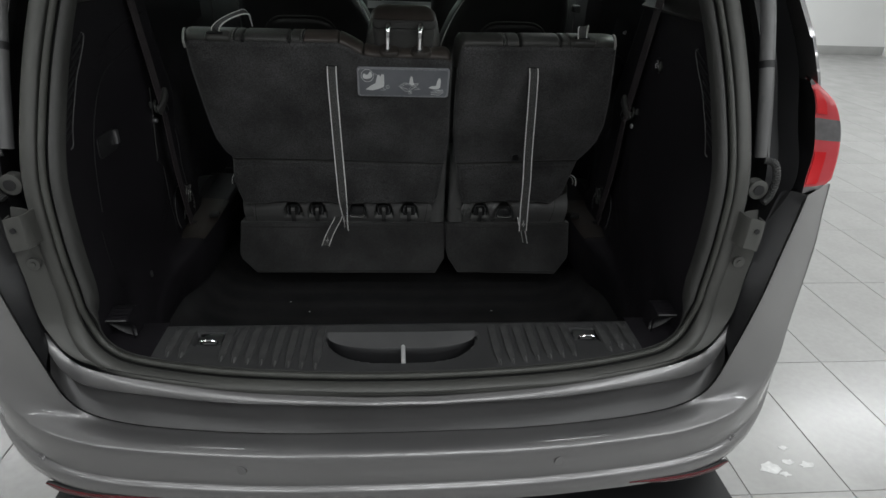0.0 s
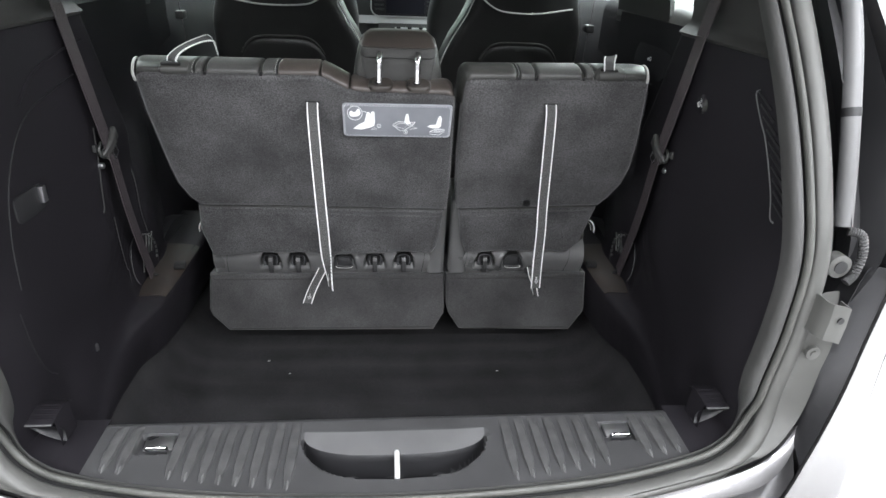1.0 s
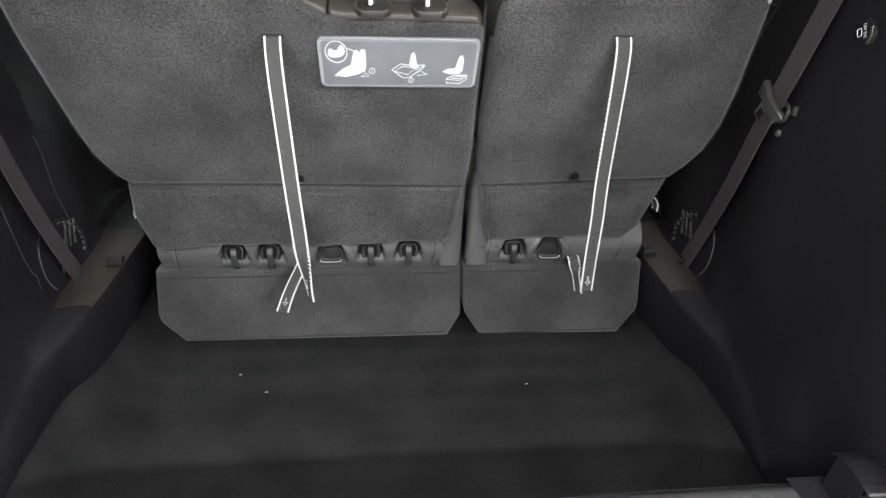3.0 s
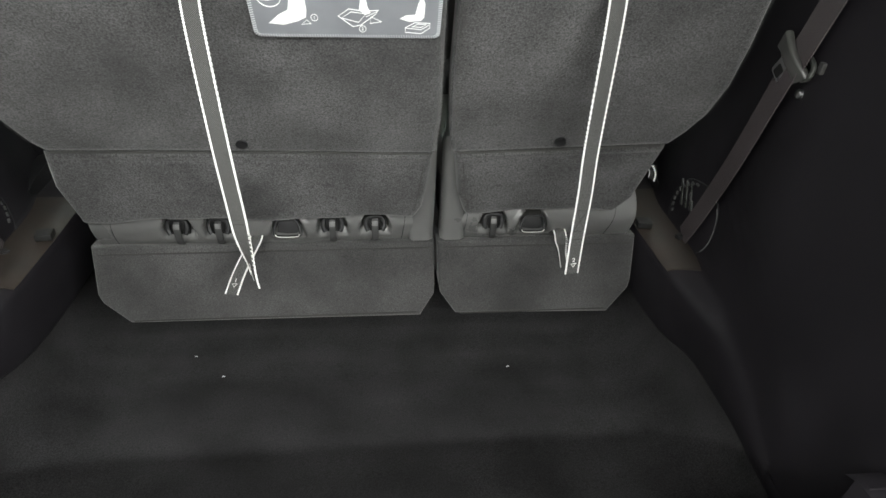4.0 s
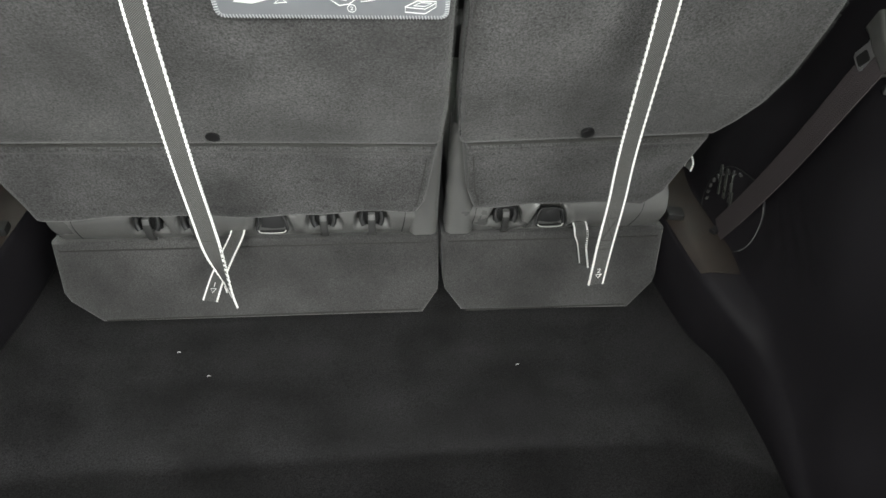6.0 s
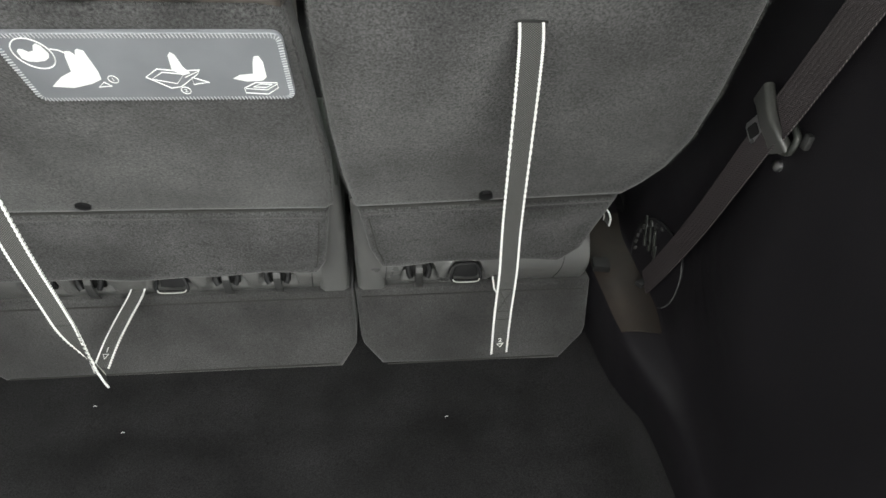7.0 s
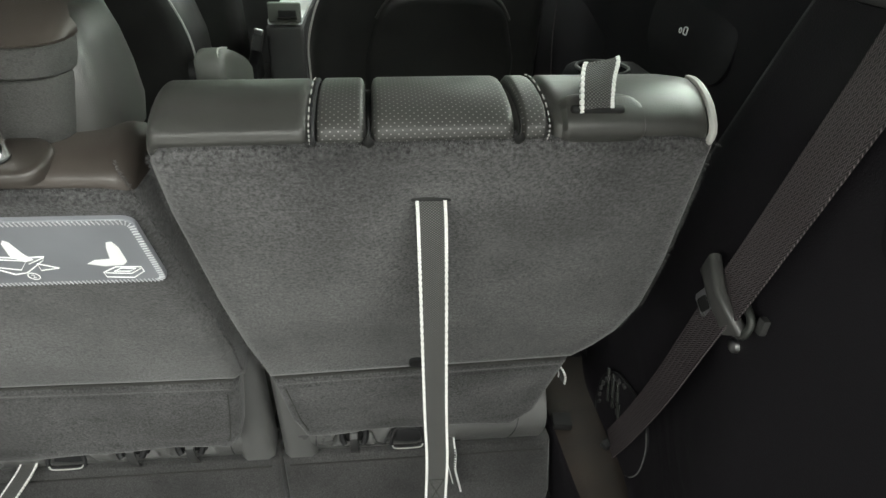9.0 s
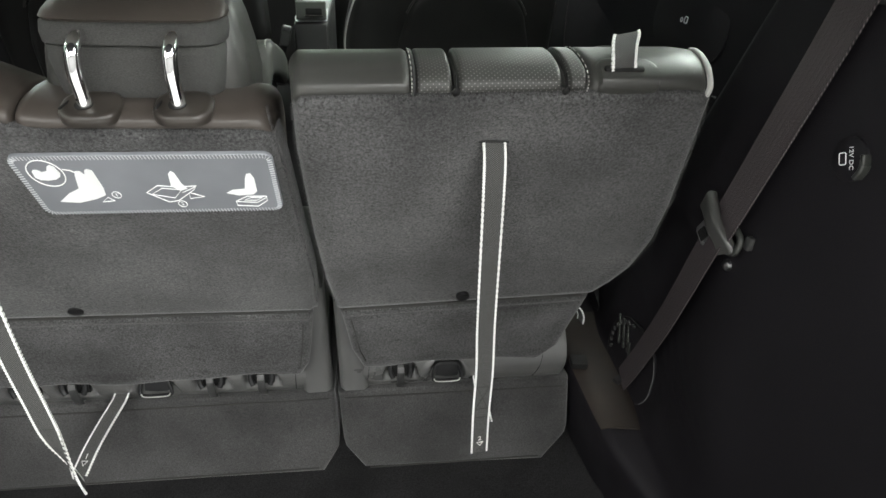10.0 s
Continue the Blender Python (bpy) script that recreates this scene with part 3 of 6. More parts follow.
def vent(panel, side):
    """The ribbed recess along the pillar edge."""
    RIM = [(0.171, 1.328), (0.182, 1.318), (0.150, 1.276), (0.125, 1.249), (0.093, 1.198), (0.067, 1.151), (0.054, 1.116), (0.040, 1.111)]
    for i in range(10):
        f = (i + 0.4) / 10
        z = 1.322 - 0.20 * f
        y = along([(b, a) for a, b in RIM[1:-1]][::-1], z) - 0.036
        bm = box(sided((side_x(y, z) - 0.001, y + 0.006, z), side), (0.010, 0.058, 0.006), 0.002, Matrix.Rotation(radians(24), 3, "X"))
        part("vent_slat", bm, PLASTIC, panel)
    path = curve([sided((side_x(a, b) - 0.002, a, b), side) for a, b in RIM], 30)
    part("vent_rim", tube(path, 0.0030, 8), RINGP, panel, "raised rim of the ribbed recess")


def pocket(panel, side):
    """The little ribbed rest at the foot of the trim, scooped below."""
    xa, xb = 0.646, 0.699
    top = [[sided((x, y, z), side) for y, z in ((0.085, 0.700), (0.062, 0.712), (0.040, 0.7125), (0.018, 0.708), (0.008, 0.7065), (0.0045, 0.704), (0.007, 0.699), (0.012, 0.694))] for x in (xa, xa + 0.004, 0.666, xb - 0.004, xb)]
    shelf = part("corner_shelf", grid(top), TRIM, panel, "ribbed rest in the lower corner", smooth=60)
    scoop = []
    for i in range(13):
        f = i / 12
        x = xa + (xb - xa) * f
        d = 0.044 * (1 - f ** 1.6)
        scoop.append([sided((x - 0.010 * (1 - f) * v, 0.009 + 0.016 * math.sin(v * 2.6) * (1 - f * 0.6), 0.699 - d * v), side) for v in np.linspace(0, 1, 9)])
    part("scoop", grid(scoop), PLASTIC, shelf, "scooped face below the rest", smooth=70)
    part("shelf_edge", tube([sided((xa + 0.003, 0.0055, 0.7045), side), sided((xb - 0.002, 0.0055, 0.7045), side)], 0.0020, 8), RINGP, shelf)
    for j in range(4):
        part("shelf_rib", box(sided(((xa + xb) / 2, 0.018 + 0.012 * j, 0.7095 + 0.0015 * j), side), (0.042, 0.003, 0.002), 0.001), TRIM, shelf)
    cheek = [[sided((xa, y, min(0.7065 + (y - 0.008) * 0.25, 0.7115)), side), sided((xa - 0.004, y, 0.645), side)] for y in (0.012, 0.03, 0.05, 0.07)]
    part("shelf_cheek", grid(cheek), TRIM, shelf)


for side in (1, -1):
    panel = part("side_trim", shell(trim_rows(side), 0.004), TRIM, car, "black moulded plastic side trim of the load bay", smooth=50)
    vent(panel, side)
    pocket(panel, side)
    # upper pillar trim, from the opening to the quarter window
    rows = []
    for i in range(13):
        s = i / 12
        rows.append([sided((x, ring_y(z) + 0.03 + (0.53 - ring_y(z)) * s - 0.02 * s * (z < 1.40), z), side)
                     for x, z in ((0.692, 1.386), (0.684, 1.392), (0.700, 1.40), (0.716, 1.415), (0.716, 1.44), (0.700, 1.52), (0.665, 1.62), (0.60, 1.70))])
    part("upper_trim", shell(rows, 0.004), UPPERP, car, "dark grey upper pillar trim", smooth=50)

# Lower lip of the body, recess, bumper
LIP_UP = [(MID, -0.206, 0.639), (0.10, -0.2045, 0.639), (0.349, -0.181, 0.639), (0.579, -0.138, 0.645), (0.690, -0.115, 0.659), (0.736, -0.104, 0.684), (0.766, -0.093, 0.722), (0.788, -0.080, 0.748)]
LIP_LOW = [(MID, -0.214, 0.622), (0.10, -0.2128, 0.622), (0.368, -0.194, 0.622), (0.571, -0.164, 0.626), (0.680, -0.150, 0.640), (0.735, -0.132, 0.667), (0.768, -0.108, 0.706), (0.790, -0.078, 0.748)]
# aperture edge of the rear body, right side: from the middle of the bumper up to the lamp
EDGE = [(MID, -0.236, 0.563), (0.10, -0.2353, 0.563), (0.30, -0.229, 0.563), (0.52, -0.208, 0.567), (0.652, -0.188, 0.581), (0.720, -0.176, 0.622), (0.768, -0.152, 0.715),
        (0.822, -0.115, 0.825), (0.862, -0.080, 0.920), (0.892, -0.055, 1.000), (0.905, -0.045, 1.052)]
# outer line: top of the bumper's rear face, then the corner and the flank
OUTER = [(MID, -0.295, 0.558), (0.10, -0.2945, 0.558), (0.32, -0.288, 0.560), (0.58, -0.262, 0.566), (0.72, -0.228, 0.574), (0.83, -0.170, 0.585), (0.92, -0.095, 0.615),
         (0.972, -0.030, 0.700), (1.000, 0.005, 0.800), (1.010, 0.020, 0.900), (1.009, 0.030, 0.985), (1.004, 0.030, 1.052)]
CHANNEL = [(0.787, -0.070, 0.750), (0.793, -0.068, 0.82), (0.798, -0.066, 0.90), (0.806, -0.062, 0.97), (0.822, -0.055, 1.03), (0.834, -0.05, 1.060)]
for side in (1, -1):
    n = 70
    e, o = (curve([sided(p, side) for p in q], n) for q in (EDGE, OUTER))
    up, lw = (curve([sided(p, side) for p in q], 48) for q in (LIP_UP, LIP_LOW))
    rows = [[a + V((0, 0.010, -0.010)), a + V((0, 0.002, -0.001)), a + V((0, -0.0015, 0.0008)), a.lerp(b, 0.12) + V((0, -0.001, -0.001)), a.lerp(b, 0.5) + V((0, 0.001, -0.001)),
             a.lerp(b, 0.86), b + V((0, -0.002, 0.0015)), b + V((0, -0.001, -0.002)), b + V((0, 0.006, -0.004))] for a, b in zip(up, lw)]
    part("tail_lip", grid(rows), PAINT, car, "painted lower lip of the opening", smooth=70)
    part("lip_gap", grid([[a + V((0, 0.010, -0.006)), a + V((0, 0.03, -0.012))] for a in up]), BLACKTRIM, car)
    rows = []
    for a, b in zip(e, o):
        mid = (a + b) / 2 + V((0, -0.002, 0.004))
        rows.append(curve([a + V((0, 0.010, -0.012)), a + V((0, 0.004, -0.003)), a + V((0, 0.0005, 0.0)), a.lerp(mid, 0.4), mid, b + V((0, 0, 0.001)), b + V((0.006 * side, 0.002, -0.006))], 12))
    part("rear_quarter", grid(rows), PAINT, car, "grey painted bumper top and rear corner", smooth=60)
    seam_i = min(range(n), key=lambda i: abs(e[i].z - 0.69))
    low_e = curve([e[i] + V((0, 0.008, -0.008)) for i in range(0, seam_i + 1, 3)], 48)
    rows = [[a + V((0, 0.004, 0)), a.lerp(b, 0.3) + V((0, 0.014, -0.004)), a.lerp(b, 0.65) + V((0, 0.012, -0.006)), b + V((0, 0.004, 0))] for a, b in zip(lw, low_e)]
    part("bumper_recess", grid(rows), RECESS, car, "painted step below the opening, its shade put into the colour", smooth=60)
    up_e = curve([e[i] + V((0, 0.010, -0.004)) for i in range(seam_i, n, 3)] + [e[-1]], 40)
    rows = [[a, a.lerp(b, 0.3) + V((0, 0.016, 0)), a.lerp(b, 0.7) + V((0, 0.016, 0)), b] for a, b in zip(curve([sided(p, side) for p in CHANNEL], 40), up_e)]
    part("closing_recess", grid(rows), BLACKTRIM, car, "black plastic channel round the opening", smooth=50)
    # inner gutter between flange and channel, up the side
    g0 = [sided(p, side) for p in ((0.752, -0.045, 0.76), (0.778, -0.046, 0.82), (0.786, -0.044, 0.95), (0.800, -0.036, 1.08), (0.797, 0.01, 1.20), (0.786, 0.075, 1.33), (0.766, 0.155, 1.47), (0.735, 0.235, 1.60), (0.66, 0.30, 1.72))]
    g1 = [sided(p, side) for p in ((0.786, -0.060, 0.765), (0.793, -0.058, 0.85), (0.806, -0.055, 0.96), (0.875, -0.030, 1.08), (0.880, 0.030, 1.20), (0.868, 0.075, 1.33), (0.835, 0.155, 1.47), (0.79, 0.235, 1.60), (0.71, 0.31, 1.72))]
    rows = [[a, a.lerp(b, 0.15) + V((0, 0.05, 0)), a.lerp(b, 0.75) + V((0, 0.05, 0)), b] for a, b in zip(curve(g0, 40), curve(g1, 40))]
    part("gutter", grid(rows), BLACKTRIM, car, "black rain gutter beside the opening", smooth=50)
    # bumper face below: an upright band, then a lip that stands proud and tucks under
    lower = []
    for b in o[:48]:
        r = []
        out = V((b.x - MID, (b.y - 1.0) * 0.9, 0)).normalized()
        soft = 1 - 0.6 * ease(0.75, 0.95, abs(b.x))
        tall = (b.z - 0.408) / 0.155
        for away, dz in ((0, -0.001), (0.004, -0.006), (0.006, -0.018), (0.005, -0.045), (0.001, -0.080), (0.002, -0.085), (0.012, -0.090), (0.016, -0.098), (0.013, -0.120), (0.003, -0.146), (-0.015, -0.155), (-0.06, -0.158)):
            r.append(b + out * (away * (soft if away > 0 else 1)) + V((0, 0, dz * tall)))
        lower.append(r)
    part("bumper_face", grid(lower), PAINT, car, "grey painted bumper face with a proud lower lip", smooth=40)
    # red reflector strip let into the lip
    strip = []
    for b in curve([q for q in o[:48] if 0.50 < abs(q.x) < 0.80], 24):
        out = V((b.x - MID, (b.y - 1.0) * 0.9, 0)).normalized()
        strip.append(V((b.x, b.y, 0.439 - 0.10 * max(0, abs(b.x) - 0.52))) + out * 0.0095)

    def tapered(w, h):
        return lambda i: [(u * min(1, (i + 0.6) / 5, (23.6 - i) / 3), v) for u, v in oblong(w, h, 0.002)]
    part("reflector", sweep(strip, tapered(0.012, 0.008), (0, 0, 1)), REFLECTOR, car, "thin red reflector set in the bumper")
    part("reflector_groove", sweep([q - V((0.0, -0.0015, 0.0)) for q in strip], tapered(0.022, 0.007), (0, 0, 1)), BLACKTRIM, car, "black groove round the reflector")
    # parking sensors
    for sx, drop in ((0.33, 0.036), (0.79, 0.100)):
        b = min(o[:48], key=lambda q: abs(abs(q.x) - sx))
        out = V((b.x - MID, (b.y - 1.0) * 0.9, 0)).normalized()
        c = b + out * 0.0045 + V((0, 0, -drop))
        part("parking_sensor", sweep([c - out * 0.006, c + out * 0.0015, c + out * 0.0025], disc(0.012, 18), (0, 0, 1)), PAINT, car)

# Flanks, roof, glass and wheels
FLANK = [(0.87, 0.24), (0.915, 0.34), (0.945, 0.50), (0.958, 0.60), (0.990, 0.74), (1.009, 0.86), (1.010, 1.00), (0.972, 1.16), (0.94, 1.30), (0.925, 1.37)]
UPPER = [(0.925, 1.37), (0.89, 1.46), (0.845, 1.57), (0.785, 1.67), (0.70, 1.735)]


def flank_start(z):
    return along([(0.24, 0.02), (0.50, -0.03), (0.60, -0.045), (0.74, 0.0), (0.86, 0.025), (1.05, 0.035), (1.30, 0.09), (1.45, 0.155), (1.60, 0.235), (1.74, 0.32)], z)


for side in (1, -1):
    rows = []
    for i in range(25):
        s = i / 24
        r = []
        for p in curve([(x, 0, z) for x, z in FLANK], 18):
            y = flank_start(p.z) + (4.86 - flank_start(p.z)) * s
            top = along([(0, 1.40), (3.35, 1.40), (4.1, 1.19), (4.6, 1.06), (4.9, 0.92)], y)
            r.append(sided((p.x * (1 - 0.16 * ease(4.0, 5.1, y)), y, 0.24 + (p.z - 0.24) * (top - 0.24) / 1.16), side))
        rows.append(r)
    part("body_side", shell(rows, 0.006), PAINT, car, "grey metallic body side", smooth=60)
    # roof pillars, each a slanting painted box section
    for ya, yb in ((None, 0.56), (1.12, 1.26), (2.28, 2.42), (3.30, 3.42)):
        rows = []
        for p in curve([(x, 0, z) for x, z in UPPER], 10):
            a = flank_start(p.z) if ya is None else ya
            rows.append([sided((p.x, a, p.z), side), sided((p.x, yb, p.z), side)])
        part("roof_pillar", shell(rows, 0.01), PAINT, car, "grey painted roof pillar")
    for ya, yb in ((0.56, 1.12), (1.26, 2.28), (2.42, 3.30)):
        rows = [[sided((p.x - 0.006, ya, p.z), side), sided((p.x - 0.006, yb, p.z), side)] for p in curve([(x, 0, z) for x, z in UPPER], 10)]
        pane = part("side_window", shell(rows, 0.004), WINDOW, car, "green-tinted side window glass")
        pane.visible_shadow = False
    # tail lamp
    la = curve([sided(p, side) for p in ((0.900, -0.030, 1.050), (0.908, -0.015, 1.085), (0.918, 0.000, 1.140), (0.914, 0.020, 1.200), (0.910, 0.035, 1.245), (0.896, 0.050, 1.283))], 26)
    lb = curve([sided(p, side) for p in ((0.955, -0.010, 1.056), (0.968, 0.004, 1.09), (0.975, 0.018, 1.14), (0.968, 0.030, 1.195), (0.946, 0.044, 1.245), (0.905, 0.056, 1.288))], 26)
    lc = curve([sided(p, side) for p in ((1.000, 0.15, 1.070), (1.012, 0.16, 1.10), (1.014, 0.17, 1.145), (1.005, 0.18, 1.20), (0.978, 0.17, 1.245), (0.915, 0.10, 1.290))], 26)
    lamp = part("tail_lamp", grid([[a + V((0, 0.06, 0)), a, b + V((0, 0.006, 0)), c] for a, b, c in zip(la, lb, lc)]), BLACKTRIM, car, "red and clear tail lamp")

    def lens(name, i0, i1, f0, f1, mat, proud):
        rows = []
        for i in range(i0, i1 + 1):
            bulge = V((0.012 * side, -0.016, 0)) * min(1, i / 4, (25 - i) / 5)
            pts = curve([la[i], la[i].lerp(lb[i], 0.55) + bulge, lb[i] + bulge * 0.6, lb[i].lerp(lc[i], 0.5) + V((0.006 * side, 0, 0)), lc[i]], 25)
            rows.append([p + V((0.3 * side, -1, 0)) * proud for p in pts[int(24 * f0):int(24 * f1) + 1]])
        part(name, shell(rows, 0.003), mat, lamp)

    lens("red_lens", 2, 12, 0.0, 1.0, PINKLENS, 0.0)
    lens("red_band", 3, 10, 0.0, 0.14, REDLENS, 0.004)
    lens("clear_lens", 12, 16, 0.04, 0.90, CLEARLENS, 0.001)
    lens("red_lens", 16, 24, 0.0, 1.0, PINKLENS, 0.0)
    lens("red_band", 17, 23, 0.0, 0.16, REDLENS, 0.004)
    lens("pale_lens", 0, 2, 0.0, 1.0, CLEARLENS, 0.0)
    # power strut lying along the gutter, with its cable and bracket
    st = [sided(p, side) for p in ((0.797, -0.004, 1.125), (0.792, 0.045, 1.28), (0.782, 0.118, 1.47), (0.755, 0.20, 1.62))]
    strut = part("lift_strut", tube(curve(st, 20), 0.0155, 14), RINGP, car, "grey telescopic lift strut")
    sc = curve(st, 40)
    part("strut_collar", tube([sc[15], sc[16]], 0.0163, 14), BLACKTRIM, strut)
    loop = curve([sided(p, side) for p in ((0.792, -0.025, 1.125), (0.812, -0.035, 1.12), (0.822, -0.04, 1.085), (0.815, -0.045, 1.05), (0.800, -0.05, 1.035))], 26)
    loop = curve(loop, 78)
    bm = sweep(loop, lambda i: disc((0.0068, 0.0085, 0.0085)[i % 3], 10), (0, -1, 0))
    part("cable_sleeve", bm, GREYPLASTIC, strut, "corrugated grey cable sleeve")
    part("ball_joint", sweep([sided((0.786, -0.02, 1.062), side), sided((0.786, -0.042, 1.062), side), sided((0.786, -0.044, 1.062), side)], lambda i: disc((0.022, 0.022, 0.018)[i], 18), (0, 0, 1)), PAINTIN, strut)
    part("joint_socket", sweep([sided((0.786, -0.04, 1.062), side), sided((0.786, -0.046, 1.062), side)], disc(0.012, 18), (0, 0, 1)), BLACKTRIM, strut)
    bx = [sided(p, side) for p in ((0.742, -0.062, 1.020), (0.746, -0.098, 1.020), (0.770, -0.104, 1.016), (0.785, -0.100, 1.010), (0.793, -0.066, 1.006))]
    bracket = part("strut_bracket", shell([[p, p + V((0, -0.002, -0.035)), p + V((-0.003 * side, -0.003, -0.070))] for p in curve(bx, 11)], 0.003), PAINTIN, car, "grey pressed-steel bracket with a hole")
    part("bracket_hole", sweep([sided((0.766, -0.1065, 0.990), side), sided((0.766, -0.1085, 0.990), side)], disc(0.006, 12), (0, 0, 1)), BLACKTRIM, bracket)
    bc = sided((0.768, -0.066, 0.898), side)
    bolt = part("bolt", sweep([bc, bc + V((0, -0.006, 0)), bc + V((0, -0.008, 0))], disc(0.0135, 18), (0, 0, 1)), PAINTIN, car, "round painted bolt head")
    part("bolt_cap", sweep([bc + V((0, -0.006, 0)), bc + V((0, -0.011, 0))], disc(0.006, 12), (0, 0, 1)), PAINTIN, bolt)

roof = [[(MID + s * 0.70, y, 1.735 + 0.055 * (1 - s * s) - 0.05 * ease(2.9, 3.6, y)) for s in np.linspace(-1, 1, 17)] for y in np.linspace(0.30, 3.45, 15)]
part("roof", shell(roof, 0.02), PAINT, car, "grey metallic roof", smooth=60)
liner = [[(MID + s * 0.64, y, 1.69 + 0.035 * (1 - s * s)) for s in np.linspace(-1, 1, 9)] for y in np.linspace(0.36, 3.35, 7)]
part("headliner", shell(liner, 0.01), HEADLINER, car, "light grey headliner")
shield = part("windscreen", shell([[(MID + s * (0.70 + 0.1 * f), 3.42 + 0.75 * f - 0.06 * abs(s), 1.72 - 0.55 * f) for s in np.linspace(-1, 1, 9)] for f in (0, 0.33, 0.66, 1)], 0.005), WINDOW, car, "windscreen glass")
shield.visible_shadow = False
for side in (1, -1):
    part("a_pillar", sweep(curve([sided(q, side) for q in ((0.70, 3.38, 1.725), (0.755, 3.62, 1.56), (0.82, 3.90, 1.36), (0.88, 4.14, 1.19))], 14), oblong(0.07, 0.05, 0.02), (1, 0, 0)), PAINT, car, "grey painted windscreen pillar")
    fq = part("front_quarter_glass", shell([[sided((0.925 - 0.225 * f, 3.43 + 0.60 * (1 - f) * g, 1.37 + 0.35 * f - 0.13 * (1 - f) * g), side) for g in (0, 0.5, 1)] for f in (0, 0.25, 0.5, 0.75, 1)], 0.004), WINDOW, car, "small front quarter glass")
    fq.visible_shadow = False
part("bonnet", shell([[(MID + s * (0.92 - 0.10 * f * f), 4.13 + 0.76 * f, 1.185 + 0.03 * (1 - s * s) - 0.24 * f * f) for s in np.linspace(-1, 1, 9)] for f in (0, 0.35, 0.7, 1)], 0.01), PAINT, car)
part("car_front", box((MID, 4.90, 0.60), (1.72, 0.12, 0.62), 0.04), PAINT, car)
part("cabin_floor", box((MID, 2.85, 0.40), (1.75, 2.95, 0.05)), FLOORCARPET, car)
part("underbody", box((MID, 2.1, 0.245), (1.72, 4.6, 0.03)), BLACKTRIM, car)
for wx in (MID - 0.86, MID + 0.86):
    for wy in (1.05, 4.10):
        tyre = part("wheel", sweep([(wx - 0.11, wy, 0.335), (wx - 0.095, wy, 0.335), (wx + 0.095, wy, 0.335), (wx + 0.11, wy, 0.335)], disc(0.335, 36), (0, 0, 1)), BLACKTRIM, car, "black tyre on an alloy wheel")
        part("rim", sweep([(wx - 0.113, wy, 0.335), (wx + 0.113, wy, 0.335)], disc(0.23, 30), (0, 0, 1)), SATIN, tyre)

# Raised tailgate over the opening
gate_rows = []
for f in np.linspace(0, 1, 9):
    y, z = 0.30 - 1.02 * f, 1.80 + 0.30 * f
    half = 0.62 + 0.12 * math.sin(f * 2.2)
    gate_rows.append([(MID + s * half, y + 0.03 * s * s, z + 0.07 * (1 - s * s) + 0.03 * math.sin(f * 3.1)) for s in np.linspace(-1, 1, 17)])
gate = part("tailgate", shell(gate_rows, 0.09), PAINT, car, "raised tailgate with black inner trim", smooth=50)
inner = [[V(p) + V((0, 0, -0.10)) for p in r[1:-1]] for r in gate_rows]
part("tailgate_trim", shell(inner, 0.012), TRIM, gate, "black plastic inner trim of the tailgate")
gfr = frame_at((MID, -0.655, 1.965), (1, 0, 0), (0, -0.96, 0.28))
latch_box = part("latch", plate([(-0.056, -0.050), (-0.060, 0.030), (-0.048, 0.052), (-0.020, 0.056), (-0.016, 0.040), (0.016, 0.040), (0.020, 0.056), (0.048, 0.052), (0.060, 0.030), (0.056, -0.050)], gfr @ Matrix.Rotation(math.pi, 4, "X"), 0.030, 0.006, 2), BLACKTRIM, gate, "black latch housing with bright rivets")
for rx in (-0.030, 0.030):
    c = gfr @ V((rx, 0.0, -0.001))
    dnw = gfr.to_3x3() @ V((0, 0, -1))
    part("rivet", sweep([c - dnw * 0.004, c + dnw * 0.003, c + dnw * 0.004], lambda i: disc((0.010, 0.010, 0.007)[i], 16), (1, 0, 0)), STEEL, latch_box, "bright steel rivet")
part("latch_claw", box(gfr @ V((0, -0.006, 0.0)), (0.014, 0.040, 0.008), 0.003), SATIN, latch_box)
for gx in (-0.43, 0.45):
    hfr = frame_at((gx, -0.625, 1.968), (1, 0, 0), (0, -0.96, 0.28)) @ Matrix.Rotation(math.pi, 4, "X")
    shape = curve_flat([(-0.15, -0.020), (-0.105, 0.022), (0.105, 0.026), (0.15, -0.006), (0.125, -0.030), (-0.12, -0.034)], 40)
    # flat near-black plate: the handle recess's shade put into colour
    grip = part("pull_handle", plate(shape, hfr, 0.006, 0.0), SLOT, gate, "pull handle, a near-black plate for its recess's shade")
    part("handle_rim", sweep([hfr @ V((u, v, 0.001)) for u, v in shape], disc(0.005, 8), (0, 0, 1), closed=True), TRIM, grip, "raised rim of the recess")

# ---- cabin beyond the rear seats ----
for side in (1, -1):
    rows = [[sided((x + 0.03 * math.sin(y * 3), y, z), side) for x, z in ((0.84, 0.42), (0.80, 0.60), (0.79, 0.95), (0.80, 1.10), (0.835, 1.25), (0.875, 1.36), (0.905, 1.395))] for y in np.linspace(0.95, 3.9, 20)]
    part("door_lining", shell(rows, 0.01), TRIM, car, "black door and side lining", smooth=60)
    for py, pw in ((1.19, 0.14), (2.35, 0.14)):
        rows = [[sided((x, py + pw * d, z), side) for d in (-0.6, -0.5, 0.5, 0.6)] for x, z in ((0.845, 1.36), (0.83, 1.50), (0.77, 1.62), (0.70, 1.69))]
        part("pillar_lining", shell(rows, 0.01), GREYPLASTIC, car)

# ---- third-row seats ----
LEAN_T = 0.482


def back_point(x, z, n=0.0):
    """A point on the seat backs' rear face, n metres out from it."""
    return V((x, 0.685 - LEAN_T * (z - 0.885) - 0.901 * n, z - 0.434 * n))


